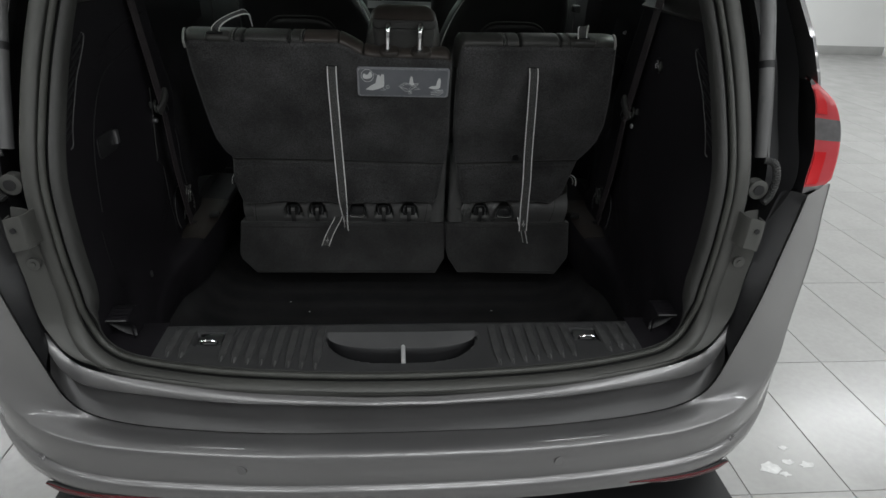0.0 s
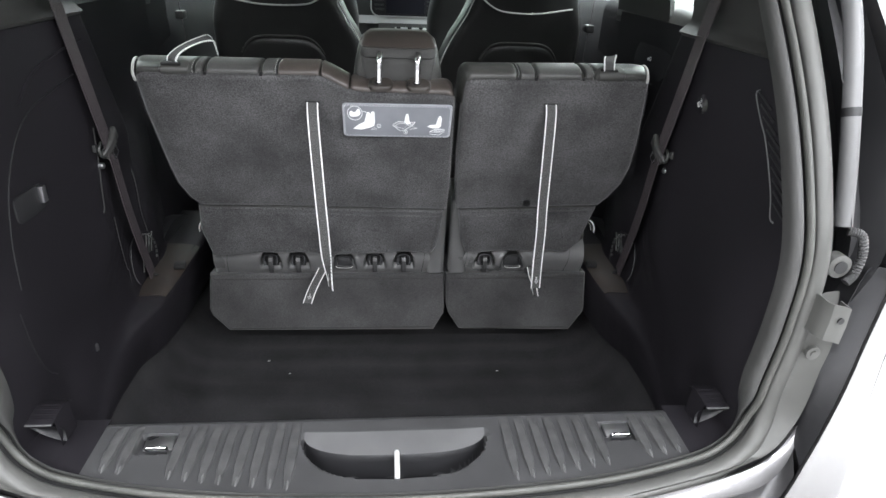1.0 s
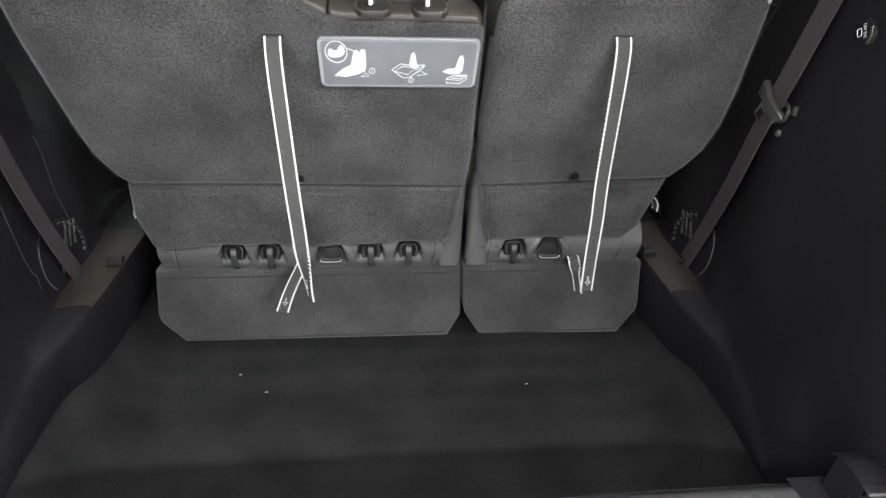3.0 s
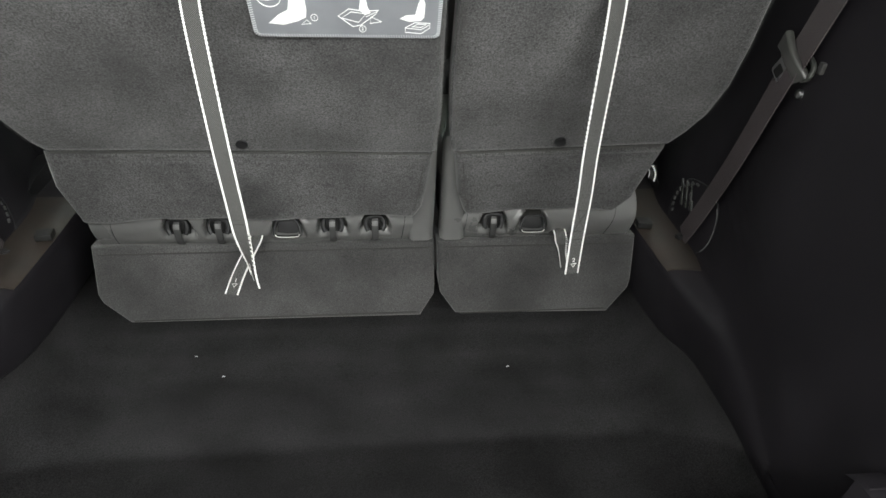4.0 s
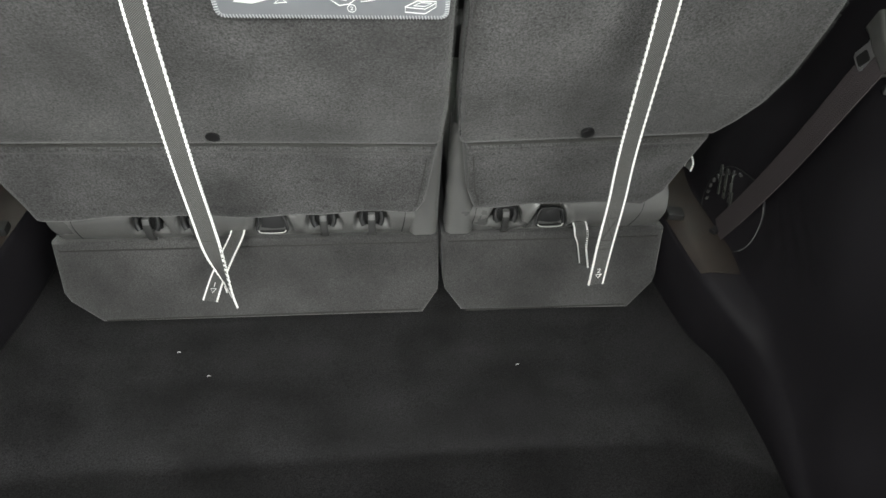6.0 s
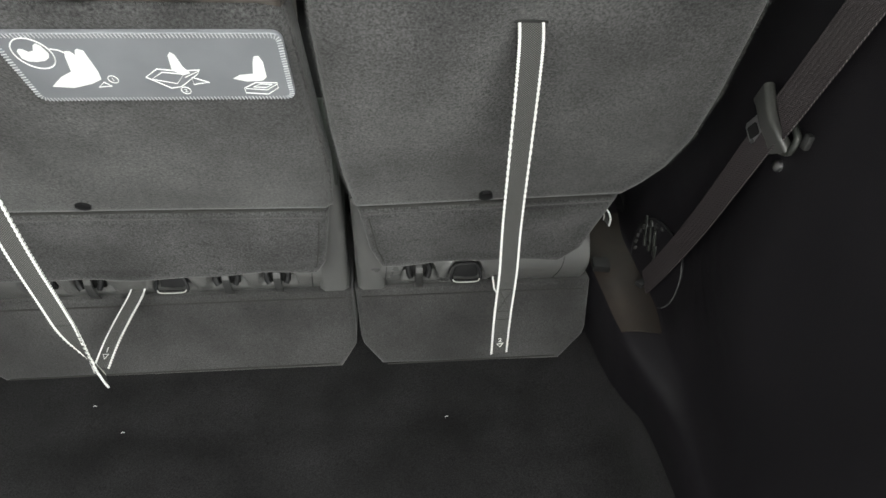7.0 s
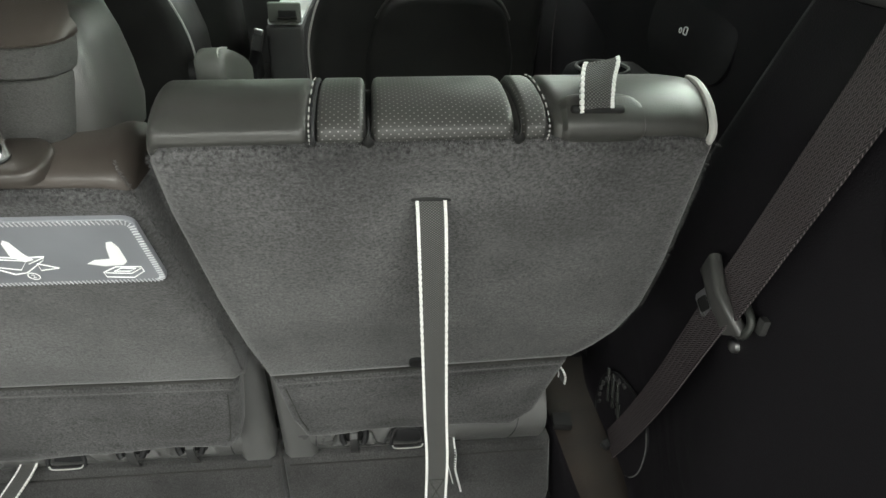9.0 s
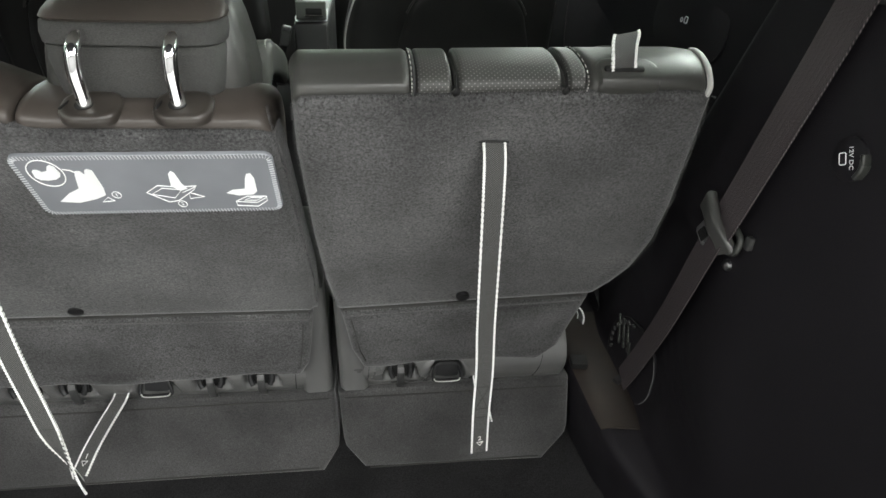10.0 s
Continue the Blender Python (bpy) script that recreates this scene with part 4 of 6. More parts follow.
def padded(xl, xr, zb, zt, at, mat_round=0.02, depth=0.10, nu=64, nv=64, relief=None):
    """A padded panel between edges xl(z), xr(z), from zb(x) to zt(x), rolled back at its rim. at(x, z, n) places it."""
    rows = []
    foot = zb if callable(zb) else lambda x: zb
    xs = [0.0] + [k / (nu - 1) for k in range(nu)] + [1.0]
    for i in range(-1, nv + 1):
        v = min(1, max(0, i / (nv - 1)))
        r = []
        for j, s in enumerate(xs):
            x = 0
            z = foot(0)
            for _ in range(3):
                x = xl(z) + (xr(z) - xl(z)) * s
                z = foot(x) + (zt(x) - foot(x)) * v
            e = min(s * (xr(z) - xl(z)), (1 - s) * (xr(z) - xl(z)), (z - foot(x)), (zt(x) - z))
            k = 1 - min(1, max(0, e / mat_round))
            n = -mat_round * (1 - math.sqrt(max(0, 1 - k * k)))
            border = i in (-1, nv) or j in (0, len(xs) - 1)
            if relief and not border:
                n += relief(x, z) * min(1, e / 0.03)
            r.append(at(x, z, n) + (V((0, depth, 0)) if border else V((0, 0, 0))))
        rows.append(r)
    return grid(rows)


def ribbon(path, wide, width, thick, parent, name="strap", edge=0.0031, edges=True, body=None):
    """A webbing strap with white woven edges. wide: direction of its width, or one for each point."""
    n = len(path)
    side = (lambda i: wide[i]) if isinstance(wide, list) else wide
    st = part(name, sweep(path, [(width / 2, -thick / 2), (width / 2, thick / 2), (-width / 2, thick / 2), (-width / 2, -thick / 2)], side, uv=True), body or WEBBING, parent, "grey webbing strap with white woven edges" if edges else "")
    if edges:
        span = sum((V(a) - V(b)).length for a, b in zip(path, path[1:]))
        m = max(12, int(span / 0.0013))
        fine = [V(path[int(f)]).lerp(V(path[min(int(f) + 1, n - 1)]), f - int(f)) for f in (k * (n - 1) / m for k in range(m + 1))]
        lay = [V(side(min(int(k * (n - 1) / m), n - 1)) if callable(side) else side) for k in range(m + 1)]
        for sgn in (1, -1):
            def stitch(k, sgn=sgn):
                w, t = (edge * 0.62, thick * 0.62) if k % 3 == 0 else (edge, thick * 0.95)
                c = sgn * (width / 2 - edge / 2 + 0.0004)
                return [(c + w / 2, -t), (c + w / 2, t), (c - w / 2, t), (c - w / 2, -t)]
            part("strap_edge", sweep(fine, stitch, lambda k: lay[k]), THREAD, st)
    return st


TOPLINE = [(0.522, 1.262), (0.510, 1.272), (0.502, 1.283), (0.505, 1.293), (0.526, 1.303), (0.570, 1.307), (0.607, 1.298), (0.622, 1.272), (0.615, 1.22), (0.590, 1.21), (0.540, 1.22)]
TOPLINE = [(p.y, p.z) for p in curve([(0, y, z) for y, z in TOPLINE], 22)]


def roll(xa, xb, mat, parent, zt, puff=0.012, name="bolster", label="", tuck=(0, 0), flare=(0, 0)):
    """A puffed length of the seat's rolled top edge. tuck: how far each end draws back towards the front above its foot; flare: how far each end spreads outward along the top."""
    rows = []
    w = xb - xa
    for u in (0, 0.006, 0.02, 0.05, 0.09, 0.14, 0.2, 0.3, 0.5, 0.7, 0.8, 0.86, 0.91, 0.95, 0.98, 0.994, 1):
        x = xa + w * u
        e = min(u, 1 - u) * w
        k = 1 - min(1, e / puff)
        shrink = 1 - 0.20 * (1 - math.sqrt(max(0, 1 - k * k)))
        dz = zt(x) - 1.284
        r = []
        for q, (y, z) in enumerate(TOPLINE):
            up = ease(1.268, 1.284, z)
            pull = tuck[0] * ease(0.016, 0.0, x - xa) ** 1.5 - tuck[1] * ease(0.016, 0.0, xb - x) ** 1.5
            spread = (flare[1] * ease(0.5, 1, u) - flare[0] * ease(0.5, 0, u)) * max(0, y - 0.505)
            r.append((x + pull * up + spread, 0.555 + (y - 0.555) * shrink - LEAN_T * dz, 1.262 + (z - 1.262) * shrink + dz))
        rows.append(r)
    bm = grid(rows, closed_u=True)
    bm.verts.ensure_lookup_table()
    k = len(TOPLINE)
    run = [0.0]
    for (ya, za), (yb, zb) in zip(TOPLINE, TOPLINE[1:]):
        run.append(run[-1] + math.hypot(yb - ya, zb - za))
    bm.verts.index_update()
    uv = bm.loops.layers.uv.new("UVMap")
    for f in bm.faces:
        for lo in f.loops:
            lo[uv].uv = (lo.vert.co.x, run[lo.vert.index % k])
    bm.faces.new(bm.verts[:k])
    bm.faces.new(bm.verts[-k:])
    return part(name, bm, mat, parent, label, smooth=50)


def stitches(x, parent, zt, step=0.0075):
    bm = bmesh.new()
    dz = zt(x) - 1.284
    pts = [V((x, y - LEAN_T * dz, z + dz)) for y, z in TOPLINE[1:13]]
    pts = curve(pts, 60)
    for i in range(0, 58, 4):
        tube([pts[i] + V((-0.0022, -0.0002, 0.0004)), pts[i + 2] + V((-0.0022, -0.0002, 0.0004))], 0.0006, 5, bm=bm)
    part("stitching", bm, PIPING, parent, "white stitching")


RAILLINE = [(0.830, 0.740), (0.806, 0.735), (0.785, 0.724), (0.768, 0.708), (0.758, 0.690), (0.756, 0.674), (0.760, 0.658), (0.768, 0.640), (0.778, 0.622), (0.790, 0.606), (0.810, 0.598)]


def rail_y(z):
    return along([(b, a) for a, b in RAILLINE][::-1], z)


def hook_rail(xa, xb, hooks, loops, seat):
    """The rounded plastic rail, scooped out behind every hook and ring."""
    line_ = curve([(0, y, z) for y, z in RAILLINE], 44)
    rows = []
    for i in range(281):
        x = xa + (xb - xa) * i / 280
        r = []
        for p in line_:
            d = 0.0
            for c, grow, deep in [(h, 1.0, 0.032) for h in hooks] + [(h, 1.0, 0.026) for h in loops]:
                wide = grow * along([(0.600, 0.040), (0.625, 0.040), (0.655, 0.038), (0.678, 0.032), (0.692, 0.023), (0.704, 0.006)], p.z)
                q = abs(x - c) / wide
                # a bell-shaped scoop, deepest under its arch, its floor sloping out to the rail's foot
                d = max(d, deep * ease(1.0, 0.72, q) * ease(0.628, 0.670, p.z) * ease(0.704, 0.694, p.z))
                d -= 0.004 * ease(1.5, 1.15, q) * ease(0.85, 1.0, q) * ease(0.62, 0.65, p.z)
            end = 0.05 * (ease(0.010, 0.0, x - xa) + ease(0.010, 0.0, xb - x))
            r.append((x, p.y + d + end, p.z))
        rows.append(r)
    rail = part("hook_rail", shell(rows, 0.003), RAIL, seat, "grey plastic hook rail with scooped recesses", smooth=70)
    for jx in (xa + 0.055, xb - 0.055):
        part("rail_joint", tube([(jx - 0.10 * (0.715 - z), rail_y(z) - 0.0002, z) for z in np.linspace(0.715, 0.612, 12)], 0.0009, 5), SLOT, rail)
    return rail


def curve_2(pts, n):
    return [(p.x, p.y) for p in curve([(u, v, 0) for u, v in pts], n)]


def hook(x, z, rail):
    """A black bag hook in its scoop: an arched yoke with a tongue hanging out of it."""
    y = rail_y(0.674)
    fr = frame_at((x, y + 0.010, 0.665), (1, 0, 0), (0, 0.20, 1))
    yoke = [(-0.0150, -0.012), (-0.0190, -0.002), (-0.0180, 0.012), (-0.010, 0.019), (0.010, 0.019), (0.0180, 0.012), (0.0190, -0.002), (0.0150, -0.012)]
    arch = [(-0.021, -0.016), (-0.022, 0.002), (-0.018, 0.016), (-0.008, 0.024), (0.008, 0.024), (0.018, 0.016), (0.022, 0.002), (0.021, -0.016)]
    # near-black plate paints the shade inside the scoop behind the yoke
    part("hook_shade", plate(curve_2(arch, 30), fr @ Matrix.Translation((0, 0, -0.003)), 0.006, 0.001), SLOT, rail, "near-black plate for the shade behind the hook")
    part("hook", sweep(curve([fr @ V((u, v, 0.004 + 0.16 * max(0, 0.012 - v))) for u, v in yoke], 28), oblong(0.010, 0.010, 0.0045), (0, -1, 0.3)), PLASTIC, rail, "black bag hook")
    tongue = [fr @ V((0, v, w)) for v, w in ((0.018, 0.001), (0.012, 0.007), (0.004, 0.011), (-0.006, 0.011), (-0.018, 0.008), (-0.028, 0.004), (-0.038, -0.004))]
    stem = part("hook_stem", sweep(curve(tongue, 20), lambda i: oblong(0.0125 + 0.003 * i / 19, 0.005, 0.002), (1, 0, 0)), GREYPLASTIC, rail, smooth=60)
    # pale box: the highlight on the black hook's tip put into colour
    part("hook_tip", box(fr @ V((0, 0.006, 0.0128)), (0.0125, 0.0030, 0.011), 0.0012, Matrix.Rotation(radians(-18), 3, "X")), RINGP, stem, "pale box for the highlight on the hook's tip")


def ring_loop(x, z, rail):
    """A folding D-shaped tether ring lying in its scoop."""
    fr = frame_at((x, rail_y(0.668) + 0.003, 0.668), (1, 0, 0), (0, 0.22, 1))
    part("ring_plate", plate(curve_2([(-0.022, -0.014), (-0.018, 0.008), (0, 0.012), (0.018, 0.008), (0.022, -0.014), (0, -0.017)], 24), fr @ Matrix.Translation((0, 0, 0.002)), 0.008, 0.002), PLASTIC, rail)
    d = [(-0.027, -0.014), (-0.022, 0.008), (-0.012, 0.015), (0.012, 0.015), (0.022, 0.008), (0.027, -0.014), (0.019, -0.020), (-0.019, -0.020)]
    ring_ = part("tether_ring", sweep(curve([fr @ V((u, v, 0.006 + 0.10 * (0.014 - v))) for u, v in d], 44, closed=True), disc(0.0034, 8), (0, -1, 0), closed=True), PLASTIC, rail, "black tether ring")
    # pale line painted as the highlight along the ring's lower edge
    part("ring_glint", tube(curve([fr @ V((u, v, 0.0085 + 0.10 * (0.014 - v))) for u, v in ((-0.0255, -0.015), (-0.018, -0.0205), (0.018, -0.0205), (0.0255, -0.015))], 16), 0.0014, 6), PIPING, ring_, "bright line for the highlight on the ring's lower edge")


def smooth_table(t):
    return lambda q: along(t, q)


def fibres(seat, xl, xr, top, lift, seed):
    """The loose pile that stands off the carpet and frays its edges."""
    rng = random.Random(seed)
    verts, faces = [], []

    def hair(base, way, length, w):
        way = V(way).normalized()
        across = way.cross(V((rng.uniform(-1, 1), rng.uniform(-1, 1), rng.uniform(-1, 1)))).normalized() * w
        k = len(verts)
        mid = base + way * length * 0.6 + across * rng.uniform(-2, 2)
        verts.extend((base - across, base + across, mid + across * 0.5, mid - across * 0.5, base + way * length + across * rng.uniform(-5, 5)))
        faces.extend(((k, k + 1, k + 2, k + 3), (k + 3, k + 2, k + 4)))
    for _ in range(1500):
        z = rng.uniform(0.882, top(0.5 * (xl(1.1) + xr(1.1))) - 0.012)
        for x, sg in ((xl(z), -1), (xr(z), 1)):
            hair(back_point(x - 0.001 * sg, z, -0.006 - 0.004 * rng.random()), (sg * rng.uniform(0.4, 1), -rng.uniform(0, 0.9), rng.uniform(-0.6, 0.6)), rng.uniform(0.002, 0.0055), 0.00022)
    for _ in range(1800):
        x = rng.uniform(xl(1.2) + 0.006, xr(1.2) - 0.006)
        hair(back_point(x, top(x) - 0.002, -0.005 - 0.004 * rng.random()), (rng.uniform(-0.6, 0.6), -rng.uniform(0.2, 1), rng.uniform(0.2, 1)), rng.uniform(0.002, 0.005), 0.00022)
    for _ in range(9000):
        z = rng.uniform(0.90, 1.26)
        x = rng.uniform(xl(z) + 0.01, xr(z) - 0.01)
        if z < top(x) - 0.012:
            hair(back_point(x, z, lift(x, z) - 0.0006), (rng.uniform(-1, 1), -rng.uniform(0.3, 0.8), rng.uniform(-1, 1)), rng.uniform(0.0015, 0.0035), 0.0002)
    me = bpy.data.meshes.new("velour_nap")
    me.from_pydata([tuple(v) for v in verts], [], faces)
    me.materials.append(CARPET)
    ob = new("velour_nap", me)
    ob.parent = seat
    ob.matrix_parent_inverse = Matrix.Translation(seat.location).inverted()


def rear_seat(label, xl, xr, zt, seam_z, strap_x, flap_l, flap_r, boxpts, panel_x, hooks, loops, inner_side):
    seat = thing("rear_seat", ((panel_x[0] + panel_x[1]) / 2, 0.85, 0.272), label, "car seat", "third-row seats")

    def wear(x, z):
        n = 0.004 * noise.noise(V((x * 7, z * 7, 3))) + 0.004 * noise.noise(V((x * 3 + 5, z * 2.5, 8)))
        # the pad sinks in round the strap's slit, and in a few soft hollows
        for cx, cz, w, h, deep in ((strap_x, 1.19, 0.035, 0.10, 0.010), (strap_x + 0.075, 1.12, 0.035, 0.035, 0.005), (strap_x - 0.10, 1.02, 0.05, 0.04, 0.003), (strap_x + 0.03, 0.97, 0.03, 0.06, 0.004)):
            n -= deep * math.exp(-((x - cx) / w) ** 2 - ((z - cz) / h) ** 2)
        n += 0.004 * math.exp(-((x - strap_x) / 0.018) ** 2 - ((z - 1.235) / 0.02) ** 2)
        return n
    part("back_panel", padded(xl, xr, lambda x: seam_z(x) - 0.002, lambda x: zt(x) - (0.005 if inner_side > 0 else 0.007), back_point, 0.009, 0.05, relief=wear), CARPET, seat, "charcoal velour carpet on the seat back", smooth=70)

    fibres(seat, xl, xr, lambda x: zt(x) - (0.005 if inner_side > 0 else 0.007), wear, 3 + inner_side)
    # carpet flap that hangs over the hook rail
    def flap_at(x, z, n):
        f = (0.886 - z) / 0.17
        return V((x, 0.684 + (0.026 if inner_side > 0 else 0.040) * f - n, z))
    def flap_foot(x):
        return 0.7145 + 0.004 * math.sin(x * 17 + 1) + 0.002 * math.sin(x * 43)

    def flap_swell(x, z):
        n = (0.006 * noise.noise(V((x * 8, z * 8, 5))) + 0.0025 * math.sin(x * 31)) * ease(0.86, 0.80, z)
        return n + 0.006 * ease(0.745, 0.712, z) - 0.0035 * math.exp(-((z - seam_z(x) + 0.016) / 0.003) ** 2)
    flap = part("flap", padded(flap_l, flap_r, flap_foot, lambda x: seam_z(x) + 0.001, flap_at, 0.009, 0.03, 90, 60, relief=flap_swell), CARPET, seat, "carpet flap over the hook rail", smooth=70)
    # stitched edge of the flap on its inner side
    edge_x, sg = (flap_r, -1) if inner_side > 0 else (flap_l, 1)
    part("flap_seam", tube([flap_at(edge_x(z) + 0.014 * sg, z, 0.0005 + flap_swell(edge_x(z) + 0.014 * sg, z)) for z in np.linspace(0.735, 0.850, 14)], 0.0011, 5), BINDING, flap)
    # shadowed fold with its hem
    for drop, r in ((0.0, 0.0022), (-0.0065, 0.0009)):
        hem = [back_point(x, seam_z(x) + drop, 0.0005) for x in np.linspace(xl(0.88) + 0.012, xr(0.88) - 0.014, 30)]
        part("hem", tube(hem, r, 6), BINDING, seat)
    # plastic rail with hooks
    xa, xb = panel_x
    rail = hook_rail(xa, xb, hooks, loops, seat)
    # column cover beside the middle gap
    c0, c1 = (xb - 0.050, xb + 0.004) if inner_side > 0 else (xa - 0.004, xa + 0.050)
    rows = []
    for z in np.linspace(0.622, 0.884, 12):
        f = (z - 0.622) / 0.262
        y = 0.760 - 0.036 * f
        sl = 0.022 * f * f
        u0, u1 = (c0 + sl, c1) if inner_side > 0 else (c0, c1 - sl)
        rows.append([(u0, y + 0.05, z), (u0, y + 0.012, z), (u0 + 0.010, y + 0.002, z), (u1 - 0.010, y + 0.002, z), (u1, y + 0.010, z), (u1, y + 0.05, z)])
    part("column_cover", grid(rows), RAIL, seat, "grey plastic cover beside the seat gap", smooth=60)
    for h in hooks:
        hook(h, 0.677, rail)
    for h in loops:
        ring_loop(h, 0.672, rail)
    # lower box
    lo = [(u, v) for u, v in boxpts]
    fr = frame_at((0, 0.768, 0.616), (1, 0, 0), (0, 0.15, 1))
    base = part("seat_base", plate([(u, v - 0.616) for u, v in lo], fr, 0.30, 0.010, 3), BASECARPET, seat, "carpeted lower seat base", smooth=45)
    us = [u for u, v in lo if v > 0.6]
    band = [fr @ V((u, -0.016, 0.0012)) for u in np.linspace(min(us) + 0.012, max(us) - 0.012, 24)]
    part("base_hem", tube(band, 0.0018, 6), BINDING, base)
    ub = sorted((v, u) for u, v in lo)[:2]
    u0, u1 = sorted((ub[0][1], ub[1][1]))
    band = [fr @ V((u, ub[0][0] - 0.616 + 0.012, 0.0012)) for u in np.linspace(u0 + 0.01, u1 - 0.01, 24)]
    part("base_hem", tube(band, 0.0016, 6), BINDING, base)
    # cushion and front of the backrest
    xm0, xm1 = xl(1.1) + 0.015, xr(1.1) - 0.015
    part("cushion", box(((xa + xb) / 2, 1.02, 0.70), (xb - xa, 0.48, 0.16), 0.05, seg=4), LEATHER, seat, "black leather seat cushion")
    part("backrest_front", box(((xm0 + xm1) / 2, 0.715, 1.02), (xm1 - xm0, 0.06, 0.44), 0.025, Matrix.Rotation(math.atan(LEAN_T), 3, "X")), LEATHER, seat)
    return seat


def seat_button(x, z, seat):
    c = back_point(x, z, 0.001)
    nrm = V((0, -0.901, -0.434))
    part("button", sweep([c - nrm * 0.004, c + nrm * 0.002, c + nrm * 0.0035], disc(0.0105, 16), (1, 0, 0)), PLASTIC, seat, "black round button")


wide_top = smooth_table([(-0.60, 1.262), (-0.565, 1.274), (-0.17, 1.276), (-0.145, 1.264), (-0.11, 1.244), (-0.08, 1.238), (0.130, 1.236), (0.15, 1.225)])
wide = rear_seat("wide black rear seat with a carpeted back and strap",
                 smooth_table([(0.88, -0.540), (0.90, -0.556), (0.95, -0.574), (1.00, -0.579), (1.06, -0.582), (1.18, -0.585), (1.25, -0.582), (1.28, -0.572)]),
                 smooth_table([(0.88, 0.156), (0.95, 0.159), (1.06, 0.154), (1.20, 0.149), (1.24, 0.145)]), wide_top,
                 smooth_table([(-0.54, 0.877), (-0.2, 0.874), (0.15, 0.865)]), -0.194,
                 smooth_table([(0.70, -0.500), (0.72, -0.530), (0.80, -0.548), (0.88, -0.540)]),
                 smooth_table([(0.70, 0.095), (0.715, 0.118), (0.74, 0.132), (0.80, 0.141), (0.88, 0.150)]),
                 [(-0.562, 0.618), (-0.573, 0.50), (-0.566, 0.478), (-0.517, 0.425), (0.136, 0.420), (0.168, 0.478), (0.169, 0.50), (0.166, 0.616)],
                 (-0.552, 0.158), (-0.372, -0.289, -0.054, 0.036), (-0.148,), 1)
narrow_top = smooth_table([(0.16, 1.263), (0.18, 1.279), (0.40, 1.284), (0.58, 1.287), (0.605, 1.283), (0.65, 1.265)])
narrow = rear_seat("narrow black rear seat with a carpeted back and strap",
                   smooth_table([(0.87, 0.186), (0.95, 0.176), (1.05, 0.170), (1.20, 0.167), (1.26, 0.170), (1.29, 0.180)]),
                   smooth_table([(0.88, 0.602), (0.92, 0.630), (0.96, 0.648), (1.02, 0.654), (1.10, 0.645), (1.20, 0.626), (1.27, 0.612), (1.30, 0.600)]), narrow_top,
                   smooth_table([(0.19, 0.867), (0.40, 0.876), (0.60, 0.885)]), 0.386,
                   smooth_table([(0.70, 0.240), (0.715, 0.222), (0.76, 0.206), (0.88, 0.190)]),
                   smooth_table([(0.70, 0.500), (0.715, 0.545), (0.75, 0.575), (0.88, 0.602)]),
                   [(0.172, 0.616), (0.178, 0.50), (0.182, 0.480), (0.219, 0.423), (0.592, 0.413), (0.636, 0.478), (0.639, 0.50), (0.631, 0.618)],
                   (0.182, 0.622), (0.293,), (0.380,), -1)
seat_button(-0.194, 0.897, wide)
seat_button(0.387, 0.897, narrow)

# rolled tops
LG = "black leather rolled top edge"
PL = "perforated black leather"
roll(0.1690, 0.2905, LEATHER, narrow, narrow_top, 0.007, label=LG, flare=(0.10, 0))
roll(0.2945, 0.3342, PERF, narrow, narrow_top, 0.005, label=PL, tuck=(0, 0.0022))
roll(0.3348, 0.4487, PERF, narrow, narrow_top, 0.005, label=PL, tuck=(0.0022, 0.0022))
roll(0.4493, 0.4735, PERF, narrow, narrow_top, 0.005, label=PL, tuck=(0.0022, 0))
roll(0.4755, 0.6060, LEATHER, narrow, narrow_top, 0.008, label=LG, flare=(0, 0.22))
roll(-0.580, -0.4520, LEATHER, wide, wide_top, 0.008, label=LG, flare=(0.22, 0))
roll(-0.4500, -0.4273, PERF, wide, wide_top, 0.005, label=PL, tuck=(0, 0.0022))
roll(-0.4267, -0.3033, PERF, wide, wide_top, 0.005, label=PL, tuck=(0.0022, 0.0022))
roll(-0.3027, -0.2700, PERF, wide, wide_top, 0.005, label=PL, tuck=(0.0022, 0))
BL = "black leather rolled top edge, warm reflections painted brown"
roll(-0.2665, -0.1700, WARMLEATHER, wide, wide_top, 0.006, label=BL)
roll(-0.1690, -0.1050, WARMLEATHER, wide, wide_top, 0.004, label=BL)
roll(-0.1040, 0.1450, WARMLEATHER, wide, wide_top, 0.010, label=BL)
# black tube in place of the seam's groove, painting its shade
for seat, gx, zt in ((narrow, 0.2925, narrow_top), (wide, -0.2683, wide_top)):
    dz = zt(gx) - 1.284
    part("seam_groove", tube([(gx, y - LEAN_T * dz + 0.0015, z + dz - 0.0025) for y, z in TOPLINE[1:13]], 0.0024, 8), PLASTIC, seat, "black tube for the shade of the groove along the seam")
